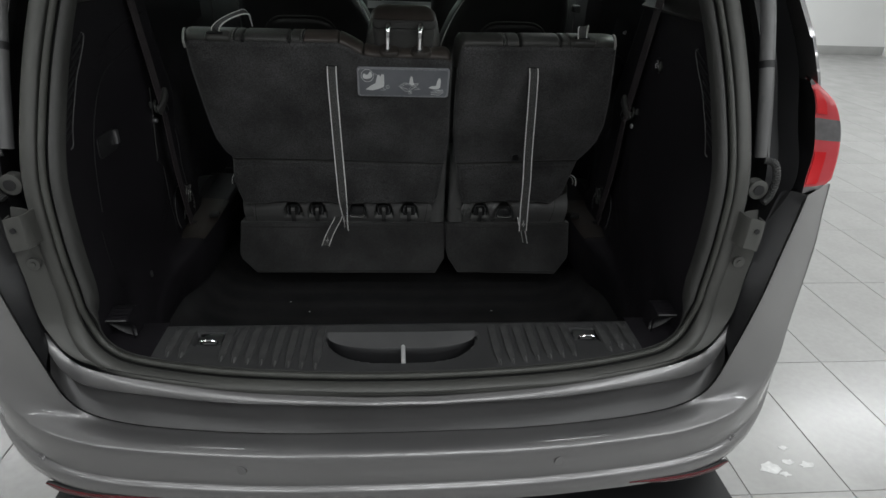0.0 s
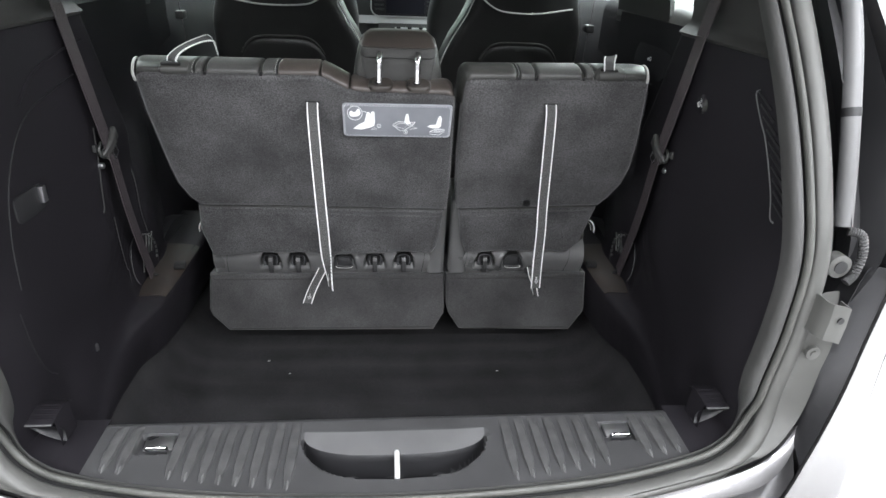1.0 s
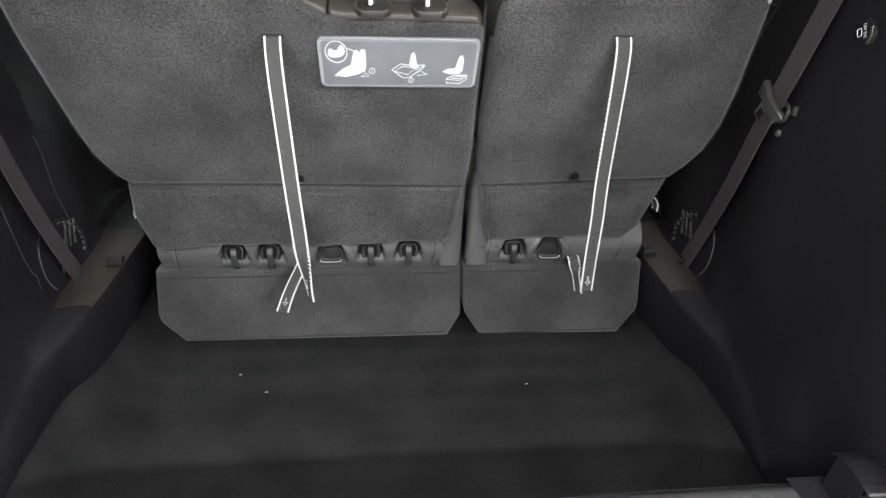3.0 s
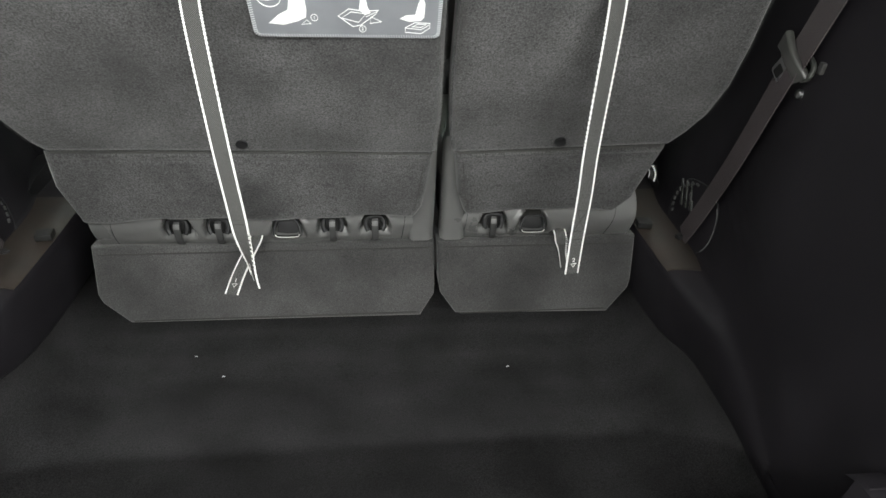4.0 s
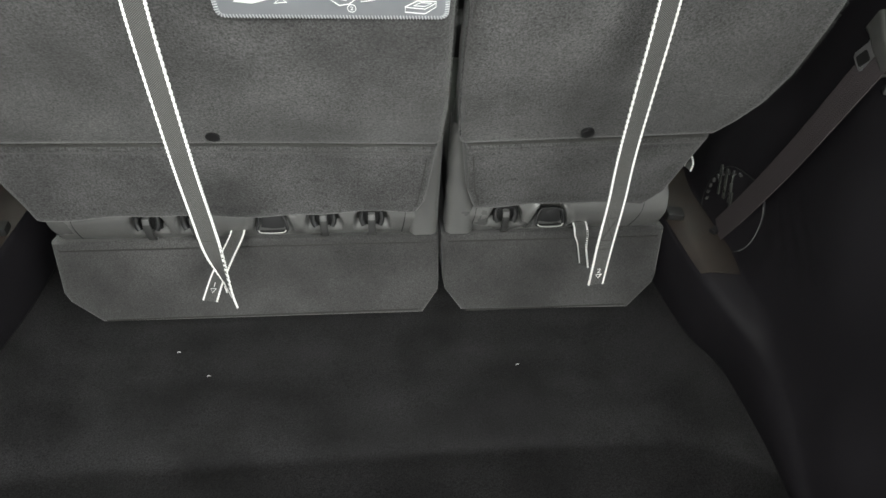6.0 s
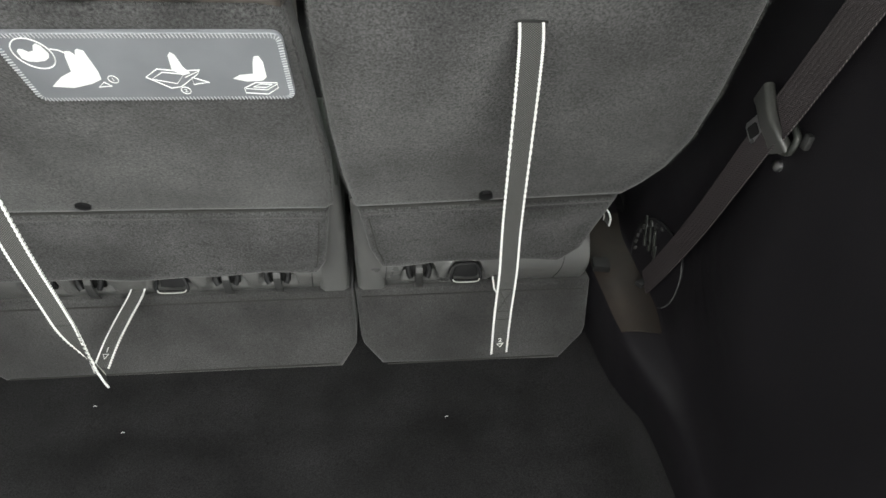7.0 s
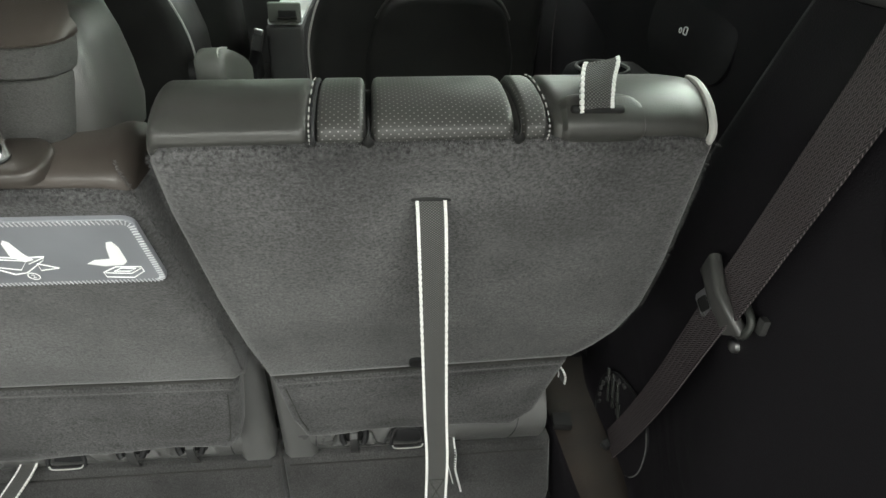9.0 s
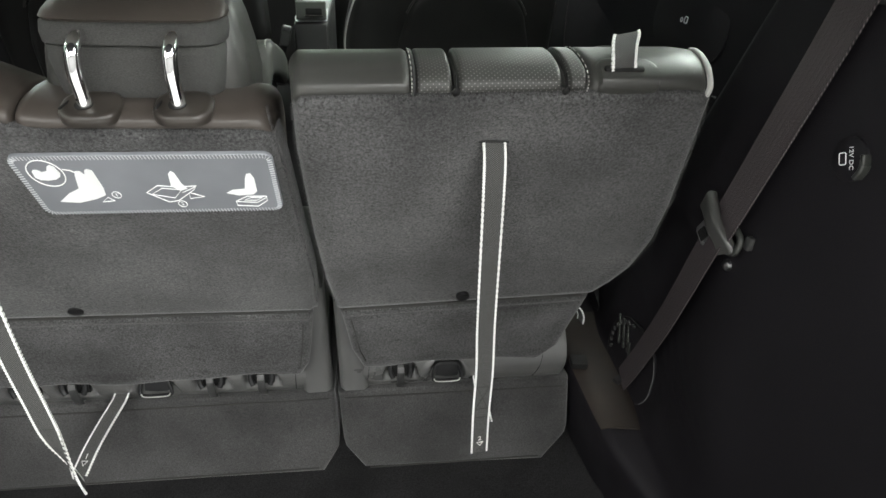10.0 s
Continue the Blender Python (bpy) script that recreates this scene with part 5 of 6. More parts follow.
# near-black strip and teardrop that paint the shade of the open folds
for seat, gx, zt in ((narrow, 0.3345, narrow_top), (narrow, 0.4490, narrow_top), (wide, -0.4270, wide_top), (wide, -0.3030, wide_top)):
    dz = zt(gx) - 1.284
    part("fold_shade", sweep(curve([(gx, y - LEAN_T * dz + 0.016, z + dz - 0.018) for y, z in TOPLINE[4:13]], 20), oblong(0.020, 0.004, 0.0015), (1, 0, 0)), SLOT, seat, "near-black strip for the shade in the fold between the bolsters")
    hole = curve([(gx, y - LEAN_T * dz - 0.0030, z + dz + 0.0005) for y, z in TOPLINE[3:8]], 14)
    part("fold_mouth_shade", sweep(hole, lambda i: [(q[0] * (0.4 + 2.4 * math.exp(-((i - 2.5) / 2.5) ** 2)), q[1]) for q in disc(0.0016, 10)], (1, 0, 0)), SLOT, seat)
stitches(0.2925, narrow, narrow_top)
stitches(0.4745, narrow, narrow_top)
stitches(-0.268, wide, wide_top)
stitches(-0.451, wide, wide_top)
for px_, seat, zt in ((0.606, narrow, narrow_top), (-0.581, wide, wide_top)):
    pts = [(px_ + math.copysign(0.22 * max(0, y - 0.505), px_), y, z + zt(px_) - 1.284) for y, z in TOPLINE[1:13]]
    part("piping", tube(pts, 0.0033, 8), PIPING, seat, "light grey piping")


def belt_pad(x, seat, zt):
    """The moulded pad through which the pull loop comes."""
    dz = zt(x) - 1.284
    line_ = curve([(0, y, z) for y, z in TOPLINE[1:13]], 60)[7:43]
    c = V((0, 0.555, 1.262))
    rows = []
    for i in range(21):
        u = -1 + i / 10
        r = []
        for j, q in enumerate(line_):
            v = -1 + 2 * j / (len(line_) - 1)
            e = 1 - (abs(u) ** 5 + abs(v) ** 5)
            k = 0.0046 * max(0.0, min(1.0, e * 3.0)) - 0.0020 * (e <= 0.03)
            r.append(V((x + 0.034 * u, q.y - LEAN_T * dz, q.z + dz)) + (q - c).normalized() * k)
        rows.append(r)
    pad = part("loop_pad", grid(rows), LEATHER, seat, "moulded pad with a slot", smooth=60)
    part("slot", box((x - 0.006, 0.5070, 1.3005 + dz), (0.043, 0.0070, 0.0060), 0.0028, Matrix.Rotation(radians(35), 3, "X")), SLOT, pad)


belt_pad(0.516, narrow, narrow_top)
belt_pad(-0.492, wide, wide_top)
lp = curve([(0.510, 0.516, 1.297), (0.509, 0.5060, 1.3015), (0.508, 0.5075, 1.313), (0.512, 0.522, 1.325), (0.520, 0.539, 1.330), (0.527, 0.555, 1.319), (0.530, 0.566, 1.303)], 26)
ribbon(lp, [V((1, 0.35 * f, 0.25 * f)) for f in np.linspace(0, 1, 26)], 0.0265, 0.0016, narrow, "pull_loop")
lp = curve([(-0.497, 0.520, 1.288), (-0.495, 0.515, 1.302), (-0.482, 0.520, 1.317), (-0.460, 0.536, 1.330), (-0.436, 0.560, 1.338), (-0.424, 0.590, 1.334), (-0.420, 0.61, 1.305)], 28)
ribbon(lp, [V((0.9, -0.45, 0.1)).lerp(V((0.3, -1, -0.35)), f) for f in np.linspace(0, 1, 28)], 0.028, 0.0016, wide, "pull_loop")


def words(text, size, m, mat, parent, name="print"):
    cu = bpy.data.curves.new("text", "FONT")
    cu.body, cu.size, cu.align_x, cu.align_y, cu.extrude = text, size, "CENTER", "CENTER", 0.0002
    tmp = bpy.data.objects.new("text", cu)
    scene.collection.objects.link(tmp)
    me = bpy.data.meshes.new_from_object(tmp.evaluated_get(bpy.context.evaluated_depsgraph_get()))
    bpy.data.objects.remove(tmp)
    me.transform(m)
    me.materials.clear()
    me.materials.append(mat)
    ob = new(name, me)
    ob.parent = parent
    if parent.type == "EMPTY":
        ob.matrix_parent_inverse = Matrix.Translation(parent.location).inverted()
    return ob


def arrow_mark(m, parent, digit):
    """The digit and little arrow woven into a strap's end."""
    words(digit, 0.0135, m @ Matrix.Translation((0, 0.006, 0)), THREAD, parent)
    path = [m @ V(q) for q in ((-0.005, -0.002, 0.0005), (0.005, -0.002, 0.0005), (0, -0.010, 0.0005))]
    part("arrow", sweep(path, disc(0.0009, 5), (0, -1, 0.3), closed=True), THREAD, parent)


# long release straps, hanging free from their slits
p2 = curve([(0.386, 0.556, 1.214), (0.386, 0.531, 1.208), (0.3885, 0.526, 1.15), (0.3980, 0.545, 0.95), (0.4025, 0.546, 0.86), (0.4025, 0.543, 0.775), (0.405, 0.542, 0.690)], 60)
w2 = [V((1, 0.10 * ease(0.7, 1, f), -0.02 + 0.10 * ease(0.8, 1, f))) for f in np.linspace(0, 1, 60)]
s2 = ribbon(p2, w2, 0.0265, 0.0015, narrow)
arrow_mark(frame_at(p2[56] + V((0, -0.0018, 0)), (1, 0.1, 0.1), (-0.06, -0.05, 1)), s2, "2")
p1 = curve([(-0.194, 0.558, 1.206), (-0.194, 0.533, 1.199), (-0.191, 0.513, 1.14), (-0.183, 0.500, 0.98), (-0.178, 0.499, 0.88), (-0.174, 0.500, 0.80), (-0.167, 0.508, 0.712)], 60)
w1 = [V((math.cos(a), math.sin(a) * -1.0, 0)) for a in (radians(62) * ease(0.72, 0.98, f) for f in np.linspace(0, 1, 60))]
s1 = ribbon(p1, w1, 0.0265, 0.0015, wide)
arrow_mark(frame_at(p1[55] + V((-0.002, -0.002, 0)), (0.5, -0.87, 0), (0, 0, 1)), s1, "2")
for seat, x, z in ((wide, -0.194, 1.202), (narrow, 0.386, 1.210)):
    c = back_point(x, z, -0.0085)
    part("slit", box(c, (0.035, 0.005, 0.004), 0.0015), SLOT, seat)
# sewn joints where the strap ends are doubled
for seat, path, i0, i1 in ((s2, p2, 43, 48), (s2, p2, 50, 50), (s1, p1, 44, 44)):
    lift = V((0, -0.0013, 0))
    for i in {i0, i1}:
        part("joint_stitch", tube([path[i] + lift - V((0.0098, 0, 0)), path[i] + lift + V((0.0098, 0, 0))], 0.0005, 5), BINDING, seat)
    if i1 > i0:
        for k in (-1, 1):
            part("joint_stitch", tube([path[i0] + lift - V((0.0095 * k, 0, 0)), path[i1] + lift + V((0.0095 * k, 0, 0))], 0.0005, 5), BINDING, seat)
# short straps out of the gap above the seat bases
q1 = curve([(-0.216, 0.772, 0.640), (-0.219, 0.752, 0.634), (-0.231, 0.712, 0.622), (-0.242, 0.670, 0.609), (-0.2505, 0.629, 0.593)], 30)
t1 = ribbon(q1, V((1, -0.12, 0.05)), 0.027, 0.0015, wide, "short_strap")
arrow_mark(frame_at(q1[25] + V((0, -0.0007, 0.0019)), (1, -0.12, 0.05), (0.2, 0.95, 0.32)), t1, "1")
q2 = curve([(0.447, 0.772, 0.640), (0.447, 0.752, 0.634), (0.452, 0.746, 0.608), (0.459, 0.740, 0.578), (0.465, 0.735, 0.552)], 30)
t2 = ribbon(q2, [V((1, 0, 0.1)).lerp(V((0.40, -0.85, 0.1)), ease(0.2, 0.6, f)) for f in np.linspace(0, 1, 30)], 0.027, 0.0015, narrow, "short_strap")
arrow_mark(frame_at(q2[26] + V((0.0016, -0.001, 0)), (0.40, -0.85, 0.1), (-0.2, 0, 0.95)), t2, "1")

# ---- headrest, label and loose details of the rear seats ----
headrest = thing("headrest", (0.010, 0.56, 1.25), "black leather and cloth headrest on two chrome posts", "headrest")


def cushion_rows(levels, shift=0.010):
    rows = []
    for z, hw, ya, yb in levels:
        cy, hd = (ya + yb) / 2, (yb - ya) / 2
        r = []
        for i in range(72):
            a = 2 * math.pi * i / 72
            c, s_ = math.cos(a), math.sin(a)
            r.append((shift + hw * math.copysign(abs(c) ** 0.36, c), cy + hd * math.copysign(abs(s_) ** 0.42, s_), z))
        rows.append(r)
    return rows


def closed_cushion(levels):
    rows = cushion_rows(levels)
    bm = grid(rows, closed_u=True)
    bm.verts.ensure_lookup_table()
    bm.faces.new(bm.verts[:72])
    bm.faces.new(bm.verts[-72:])
    return bm


part("cloth_back", closed_cushion([(1.238, 0.076, 0.562, 0.64), (1.246, 0.080, 0.557, 0.655), (1.268, 0.0845, 0.554, 0.668), (1.298, 0.0885, 0.552, 0.672), (1.3065, 0.0885, 0.553, 0.672), (1.3085, 0.0875, 0.5555, 0.67)]), MESHCLOTH, headrest, "woven grey-black cloth back", smooth=50)
part("cloth_band", closed_cushion([(1.3085, 0.088, 0.5555, 0.68), (1.3110, 0.0905, 0.5525, 0.685), (1.3200, 0.0920, 0.5535, 0.69), (1.3295, 0.0910, 0.557, 0.69), (1.3315, 0.0895, 0.560, 0.69)]), MESHCLOTH, headrest, "padded band of woven cloth", smooth=50)
part("leather_top", closed_cushion([(1.3315, 0.0895, 0.560, 0.692), (1.334, 0.0910, 0.558, 0.696), (1.3385, 0.0900, 0.565, 0.700), (1.346, 0.0860, 0.585, 0.703), (1.354, 0.080, 0.608, 0.704), (1.360, 0.070, 0.630, 0.700), (1.362, 0.055, 0.645, 0.69)]), WARMLEATHER, headrest, "smooth dark leather top", smooth=50)
part("leather_side", closed_cushion([(1.234, 0.098, 0.584, 0.67), (1.240, 0.1085, 0.578, 0.695), (1.262, 0.1095, 0.577, 0.705), (1.292, 0.1050, 0.580, 0.708), (1.322, 0.0985, 0.588, 0.706), (1.345, 0.091, 0.603, 0.70), (1.352, 0.083, 0.615, 0.69)]), LEATHER, headrest, "black leather side panels", smooth=50)
for px_ in (-0.037, 0.053):
    path = curve([(px_, 0.537, 1.235), (px_ + 0.001, 0.534, 1.265), (px_ + 0.001, 0.531, 1.288), (px_ + 0.002, 0.5335, 1.306), (px_ + 0.003, 0.541, 1.316), (px_ + 0.003, 0.554, 1.3190), (px_ + 0.003, 0.575, 1.3185)], 36)
    part("post", tube(path, 0.0077, 16), CHROME, headrest, "bent chrome post")
    fr = frame_at((px_ + 0.005, 0.536, 1.2580), (1, 0, 0), (0, 0.95, 0.31))
    bezel = part("post_bezel", plate(oblong(0.060, 0.049, 0.020, 6), fr, 0.012, 0.0075, 4), BEZEL, wide, "dark plastic headrest bezel", smooth=60)
    part("bezel_hole", plate([(0.009 * math.cos(a) - 0.005, 0.009 * math.sin(a) - 0.003) for a in np.linspace(0, 6.28, 17)[:-1]], fr @ Matrix.Translation((0, 0, 0.0008)), 0.001), SLOT, bezel)
    part("release_slot", box(fr @ V((-0.0220, 0, 0.0004)), (0.0022, 0.037, 0.0022), 0.0006), SLOT, bezel)

UPSEAT = (0, -0.434, 0.901)
lab = frame_at(back_point(0.009, 1.1645, 0.0068), (1, 0, 0), UPSEAT)
LW, LH = 0.266, 0.100
label = part("instruction_label", plate(oblong(LW, LH, 0.010, 4), lab, 0.005, 0.001, 1), LABEL, wide, "grey vinyl label with white fold-down pictograms")
bm = bmesh.new()
rim = oblong(LW - 0.006, LH - 0.006, 0.008, 4)
rim = [V((u, v, 0)) for u, v in rim] + [V((rim[0][0], rim[0][1], 0))]
for a, b in zip(rim, rim[1:]):
    d = b - a
    n = max(1, int(d.length / 0.0036))
    t = d.normalized()
    o = V((t.y, -t.x, 0))
    for k in range(n):
        c = a + d * ((k + 0.5) / n)
        tube([lab @ (c - o * 0.0026 - t * 0.0006 + V((0, 0, 0.0004))), lab @ (c + o * 0.0026 + t * 0.0006 + V((0, 0, 0.0004)))], 0.0006, 4, bm=bm)
part("label_stitching", bm, GREYPRINT, label, "pale zigzag stitching")


def lp_(x, y):
    return ((x - 981.5) / 393 * LW, -(y - 436.5) / 123 * LH)


def ink(pts, mat=PRINT, lift=0.0004):
    part("pictogram", plate([lp_(x, y) for x, y in pts], lab @ Matrix.Translation((0, 0, lift)), 0.0003), mat, label)


def line(pts, r=0.0006, closed=False, mat=PRINT):
    path = [lab @ V((*lp_(x, y), 0.0003)) for x, y in pts]
    part("pictogram_line", sweep(path, disc(r, 5), UPSEAT if abs(pts[0][0] - pts[-1][0]) > abs(pts[0][1] - pts[-1][1]) and not closed else (0, -0.9, -0.43), closed=closed), mat, label)


def circle(x, y, r, n=24):
    return [(x + r * math.cos(2 * math.pi * i / n), y + r * math.sin(2 * math.pi * i / n)) for i in range(n)]


ink([(820, 468), (842, 450), (862, 440), (869, 412), (873, 404), (880, 404), (884, 411), (888, 402), (892, 400), (899, 403), (900, 440), (897, 455), (880, 463), (850, 471)])
line(circle(829, 408, 26), 0.0007, True)
ink([(809, 416), (810, 404), (814, 400), (820, 401), (824, 405), (832, 403), (837, 394), (842, 391), (847, 395), (850, 408), (846, 415), (838, 420), (826, 422), (815, 421)])
line([(856, 400), (866, 402), (874, 408), (878, 416)])
line([(886, 470), (898, 460), (906, 468)], 0.0005, True)
line(circle(914, 455, 7, 14), 0.0005, True)
words("1", 0.0072, lab @ Matrix.Translation((*lp_(914, 455), 0.0005)), PRINT, label)
ink([(1006, 438), (1010, 412), (1015, 406), (1020, 410), (1024, 432), (1030, 444), (1018, 448)])
line([(963, 451), (985, 436), (1015, 440), (1046, 438), (1040, 446), (1008, 470), (992, 473)], 0.0006, True)
line([(970, 455), (990, 442), (1020, 446), (1004, 464)], 0.0005, True)
line([(1020, 452), (1044, 440)], 0.0005)
line([(1028, 466), (1030, 452), (1052, 462)], 0.0005, True)
line(circle(1012, 478, 7, 14), 0.0005, True)
words("2", 0.0072, lab @ Matrix.Translation((*lp_(1012, 478), 0.0005)), PRINT, label)
ink([(1090, 455), (1102, 448), (1122, 446), (1127, 424), (1131, 414), (1138, 413), (1142, 424), (1141, 452), (1134, 459), (1110, 461)])
line([(1102, 474), (1122, 463), (1154, 464), (1154, 474), (1136, 487), (1102, 484)], 0.0006, True)
line([(1104, 475), (1136, 478)], 0.0005)
line([(1136, 478), (1153, 467)], 0.0005)
line([(1116, 472), (1128, 466), (1146, 467), (1136, 473)], 0.0005, True)

# small pull tags at the outer flanks of the seats
for seat, x, sgn in ((narrow, 0.618, 1), (wide, -0.556, -1)):
    path = curve([(x - 0.016 * sgn, 0.764, 0.806), (x - 0.002 * sgn, 0.757, 0.802), (x + 0.006 * sgn, 0.754, 0.788), (x + 0.008 * sgn, 0.756, 0.772)], 16)
    ribbon(path, V((0.2 * sgn, -0.8, 0.5)), 0.018, 0.0014, seat, "pull_tag", 0.0028)

# ---- seat belts ----


def seat_belt(side, label_):
    def P(x, y, z):
        p = sided((x, y, z), side)
        return p if side > 0 else p + V((0.006, 0.004, -0.006))
    at = P(0.735, 0.787, 0.62)
    belt = thing("seat_belt", at, label_, "seat belt", "rear seat belts")
    up = curve([P(0.690, 0.377, 1.60), P(0.682, 0.412, 1.46), P(0.678, 0.445, 1.33), P(0.677, 0.500, 1.150), P(0.680, 0.519, 1.104)], 34)
    part("webbing", sweep(up, oblong(0.054, 0.0022, 0.0008, 1), (0.10 * side, 0.96, 0.27), uv=True), BELT, belt, "dark grey-brown woven webbing")
    lo = curve([P(0.677, 0.520, 1.100), P(0.684, 0.546, 1.04), P(0.702, 0.612, 0.89), P(0.716, 0.683, 0.74), P(0.725, 0.738, 0.635)], 40)
    part("webbing", sweep(lo, oblong(0.050, 0.0022, 0.0008, 1), (0.10 * side, 0.93, 0.36), uv=True), BELT, belt, "dark grey-brown woven webbing")
    # tongue: an arched plastic bar across the webbing, a steel blade with a slot below it
    a, b_ = P(0.676, 0.552, 1.128), P(0.684, 0.494, 1.084)
    ax = (b_ - a).normalized()
    inn = V((-side, 0, 0))
    dn = V((0.10 * side, 0.50, -0.86)).normalized()
    dn = (dn - ax * dn.dot(ax)).normalized()
    bar = curve([a + dn * 0.004, a.lerp(b_, 0.2) + inn * 0.004, a.lerp(b_, 0.5) + inn * 0.007, a.lerp(b_, 0.8) + inn * 0.004, b_ + dn * 0.004], 18)
    tongue = part("tongue_body", sweep(bar, lambda i: oblong(0.026 + 0.006 * abs(i / 8.5 - 1) ** 2, 0.013, 0.0050, 4), lambda i: dn), TONGUE, belt, "grey plastic seat-belt tongue", smooth=60)
    part("tongue_eye", sweep(curve([b_ + dn * 0.004, b_ + ax * 0.006 - dn * 0.010, b_ - ax * 0.004 - dn * 0.024 - inn * 0.004, a.lerp(b_, 0.72) - dn * 0.022 - inn * 0.006], 16), oblong(0.007, 0.008, 0.003), lambda i: inn), GLOSSPLASTIC, tongue)
    part("tongue_lug", box(b_ - dn * 0.030 - inn * 0.010 + ax * 0.002, (0.008, 0.010, 0.018), 0.003), GREYPLASTIC, tongue)
    mid = a.lerp(b_, 0.46) + inn * 0.004
    fr = Matrix(((ax.x, dn.x, inn.x, mid.x), (ax.y, dn.y, inn.y, mid.y), (ax.z, dn.z, inn.z, mid.z), (0, 0, 0, 1)))
    loop = [(-0.026, 0.006), (-0.018, 0.015), (-0.0145, 0.024), (-0.0140, 0.049), (-0.010, 0.0535), (0.010, 0.0535), (0.0140, 0.049), (0.0145, 0.024), (0.018, 0.015), (0.026, 0.006)]
    blade = part("tongue_plate", plate(loop, fr, 0.0030, 0.0008, 1), SATIN, tongue, "steel tongue blade with a slot")
    part("blade_slot", plate(oblong(0.0150, 0.0210, 0.003, 3), fr @ Matrix.Translation((0, 0.0385, 0.0009)), 0.0048, 0.0), SLOT, blade)
    k = P(0.698, 0.505, 1.056)
    part("stop_button", sweep([k + V((0.008 * side, 0, 0)), k, k - V((0.005 * side, 0, 0)), k - V((0.007 * side, 0, 0))], lambda i: disc((0.008, 0.008, 0.007, 0.004)[i], 14), (0, 0, 1)), SATIN, belt)
    foot = P(0.727, 0.742, 0.634)
    part("anchor_slot", box(foot, (0.036, 0.016, 0.012), 0.004, Matrix.Rotation(radians(30 * side), 3, "Z")), PLASTIC, belt)
    return belt


seat_belt(1, "dark woven rear seat belt hanging on the trim")
seat_belt(-1, "dark woven rear seat belt hanging on the trim")

# ---- details of the side trims ----


def on_side(y, z, side, out=0.0):
    return sided((side_x(y, z) - out, y, z), side)


for side in (1, -1):
    # ledge top over the wheel arch
    rows = []
    for i in range(17):
        y = 0.632 + 0.33 * i / 16
        lip = along(CREST, y) - 0.001
        rows.append([sided((lip + (side_x(y, 0.7) - 0.004 - lip) * f, y - 0.02 * f * (i == 0), 0.6285 + 0.003 * f - 0.010 * (1 - f) ** 6), side) for f in np.linspace(0, 1, 12)])
    part("arch_ledge", shell(rows, 0.003), LEDGE, car, "brownish plastic ledge over the wheel arch")
    part("latch_stop", box(sided((0.655, 0.792, 0.637), side), (0.034, 0.030, 0.016), 0.004, Matrix.Rotation(radians(-8 * side), 3, "Z")), SLOT, car, "small black stop block on the ledge")
    # vented cover behind the belt anchor
    fr = frame_at(on_side(0.735, 0.690, side, 0.013), (0, -1 * side, 0), (0, 0, 1))
    rim = [(u, v + 0.22 * u * side) for u, v in oblong(0.19, 0.165, 0.075, 8)]
    cover = part("anchor_cover", plate(rim, fr, 0.004, 0.001, 1), TRIM, car, "oval vented cover behind the belt anchor")
    part("cover_edge", sweep([fr @ V((u, v, 0)) for u, v in rim], disc(0.0012, 5), (1, 0, 0), closed=True), PLASTIC, cover)
    # a pale length of the rim, teeth round the far edge, slots between
    arc = [q for q in rim if q[0] * side > 0.07 and q[1] < 0.075]
    arc = sorted(arc, key=lambda q: q[1])
    part("pale_rim", tube([fr @ V((u, v, 0.0008)) for u, v in curve_2(arc, 12)], 0.0011, 6), RINGP, cover, "pale length of the cover's edge")
    for k in range(9):
        a = radians(200 - 13 * k)
        c = (0.083 * math.cos(a) * side, 0.066 * math.sin(a) + 0.22 * 0.083 * math.cos(a) + 0.010)
        part("cover_tooth", box(fr @ V((*c, 0.002)), (0.005, 0.004, 0.009), 0.001, Matrix.Rotation(a * side, 3, "X")), GREYPLASTIC, cover)
    for k in range(5):
        u = (-0.060 + 0.020 * k) * side
        part("cover_rib", box(fr @ V((u, 0.028 - 0.012 * (k > 2) * k + 0.004 * k, 0.002)), (0.004, 0.007, 0.060), 0.002, Matrix.Rotation(radians(-22), 3, "X")), GLOSSPLASTIC, cover)

# power outlet, reading pad and their marks on the right
oc = on_side(0.376, 1.256, 1, 0.004)
outlet = part("power_outlet", sweep([oc + V((0.004, 0, 0)), oc - V((0.004, 0, 0)), oc - V((0.006, 0, 0))], lambda i: disc((0.021, 0.021, 0.018)[i], 24), (0, 0, 1)), TRIM, car, "round black power outlet cap")
ofw = frame_at(oc - V((0.0064, 0, 0)), (0, -1, 0), (0, 0, 1)) @ Matrix.Rotation(radians(-62), 4, "Z")
words("12V DC", 0.0068, ofw @ Matrix.Translation((-0.001, 0.005, 0)), PRINT, outlet)
part("battery_mark", sweep([ofw @ V((u - 0.001, v - 0.005, 0.0002)) for u, v in oblong(0.011, 0.008, 0.001, 1)], disc(0.0006, 4), (1, 0, 0), closed=True), PRINT, outlet)
part("outlet_tab", sweep(curve([oc + V((-0.004, 0.020 * math.cos(a), 0.020 * math.sin(a))) for a in (radians(215), radians(180), radians(145))], 10), oblong(0.010, 0.005, 0.002), (1, 0, 0)), GLOSSPLASTIC, outlet, "glossy thumb tab of the cap")

pad_c = V((side_x(0.935, 1.270) - 0.008, 0.935, 1.270))
pad = part("switch_pad", plate([(u, v) for u, v in oblong(0.26, 0.10, 0.045, 6)], frame_at(pad_c, (0, -1, 0), (0.1, 0, 1)), 0.006, 0.003, 2), TRIM, car, "rounded black pad with seat switches")
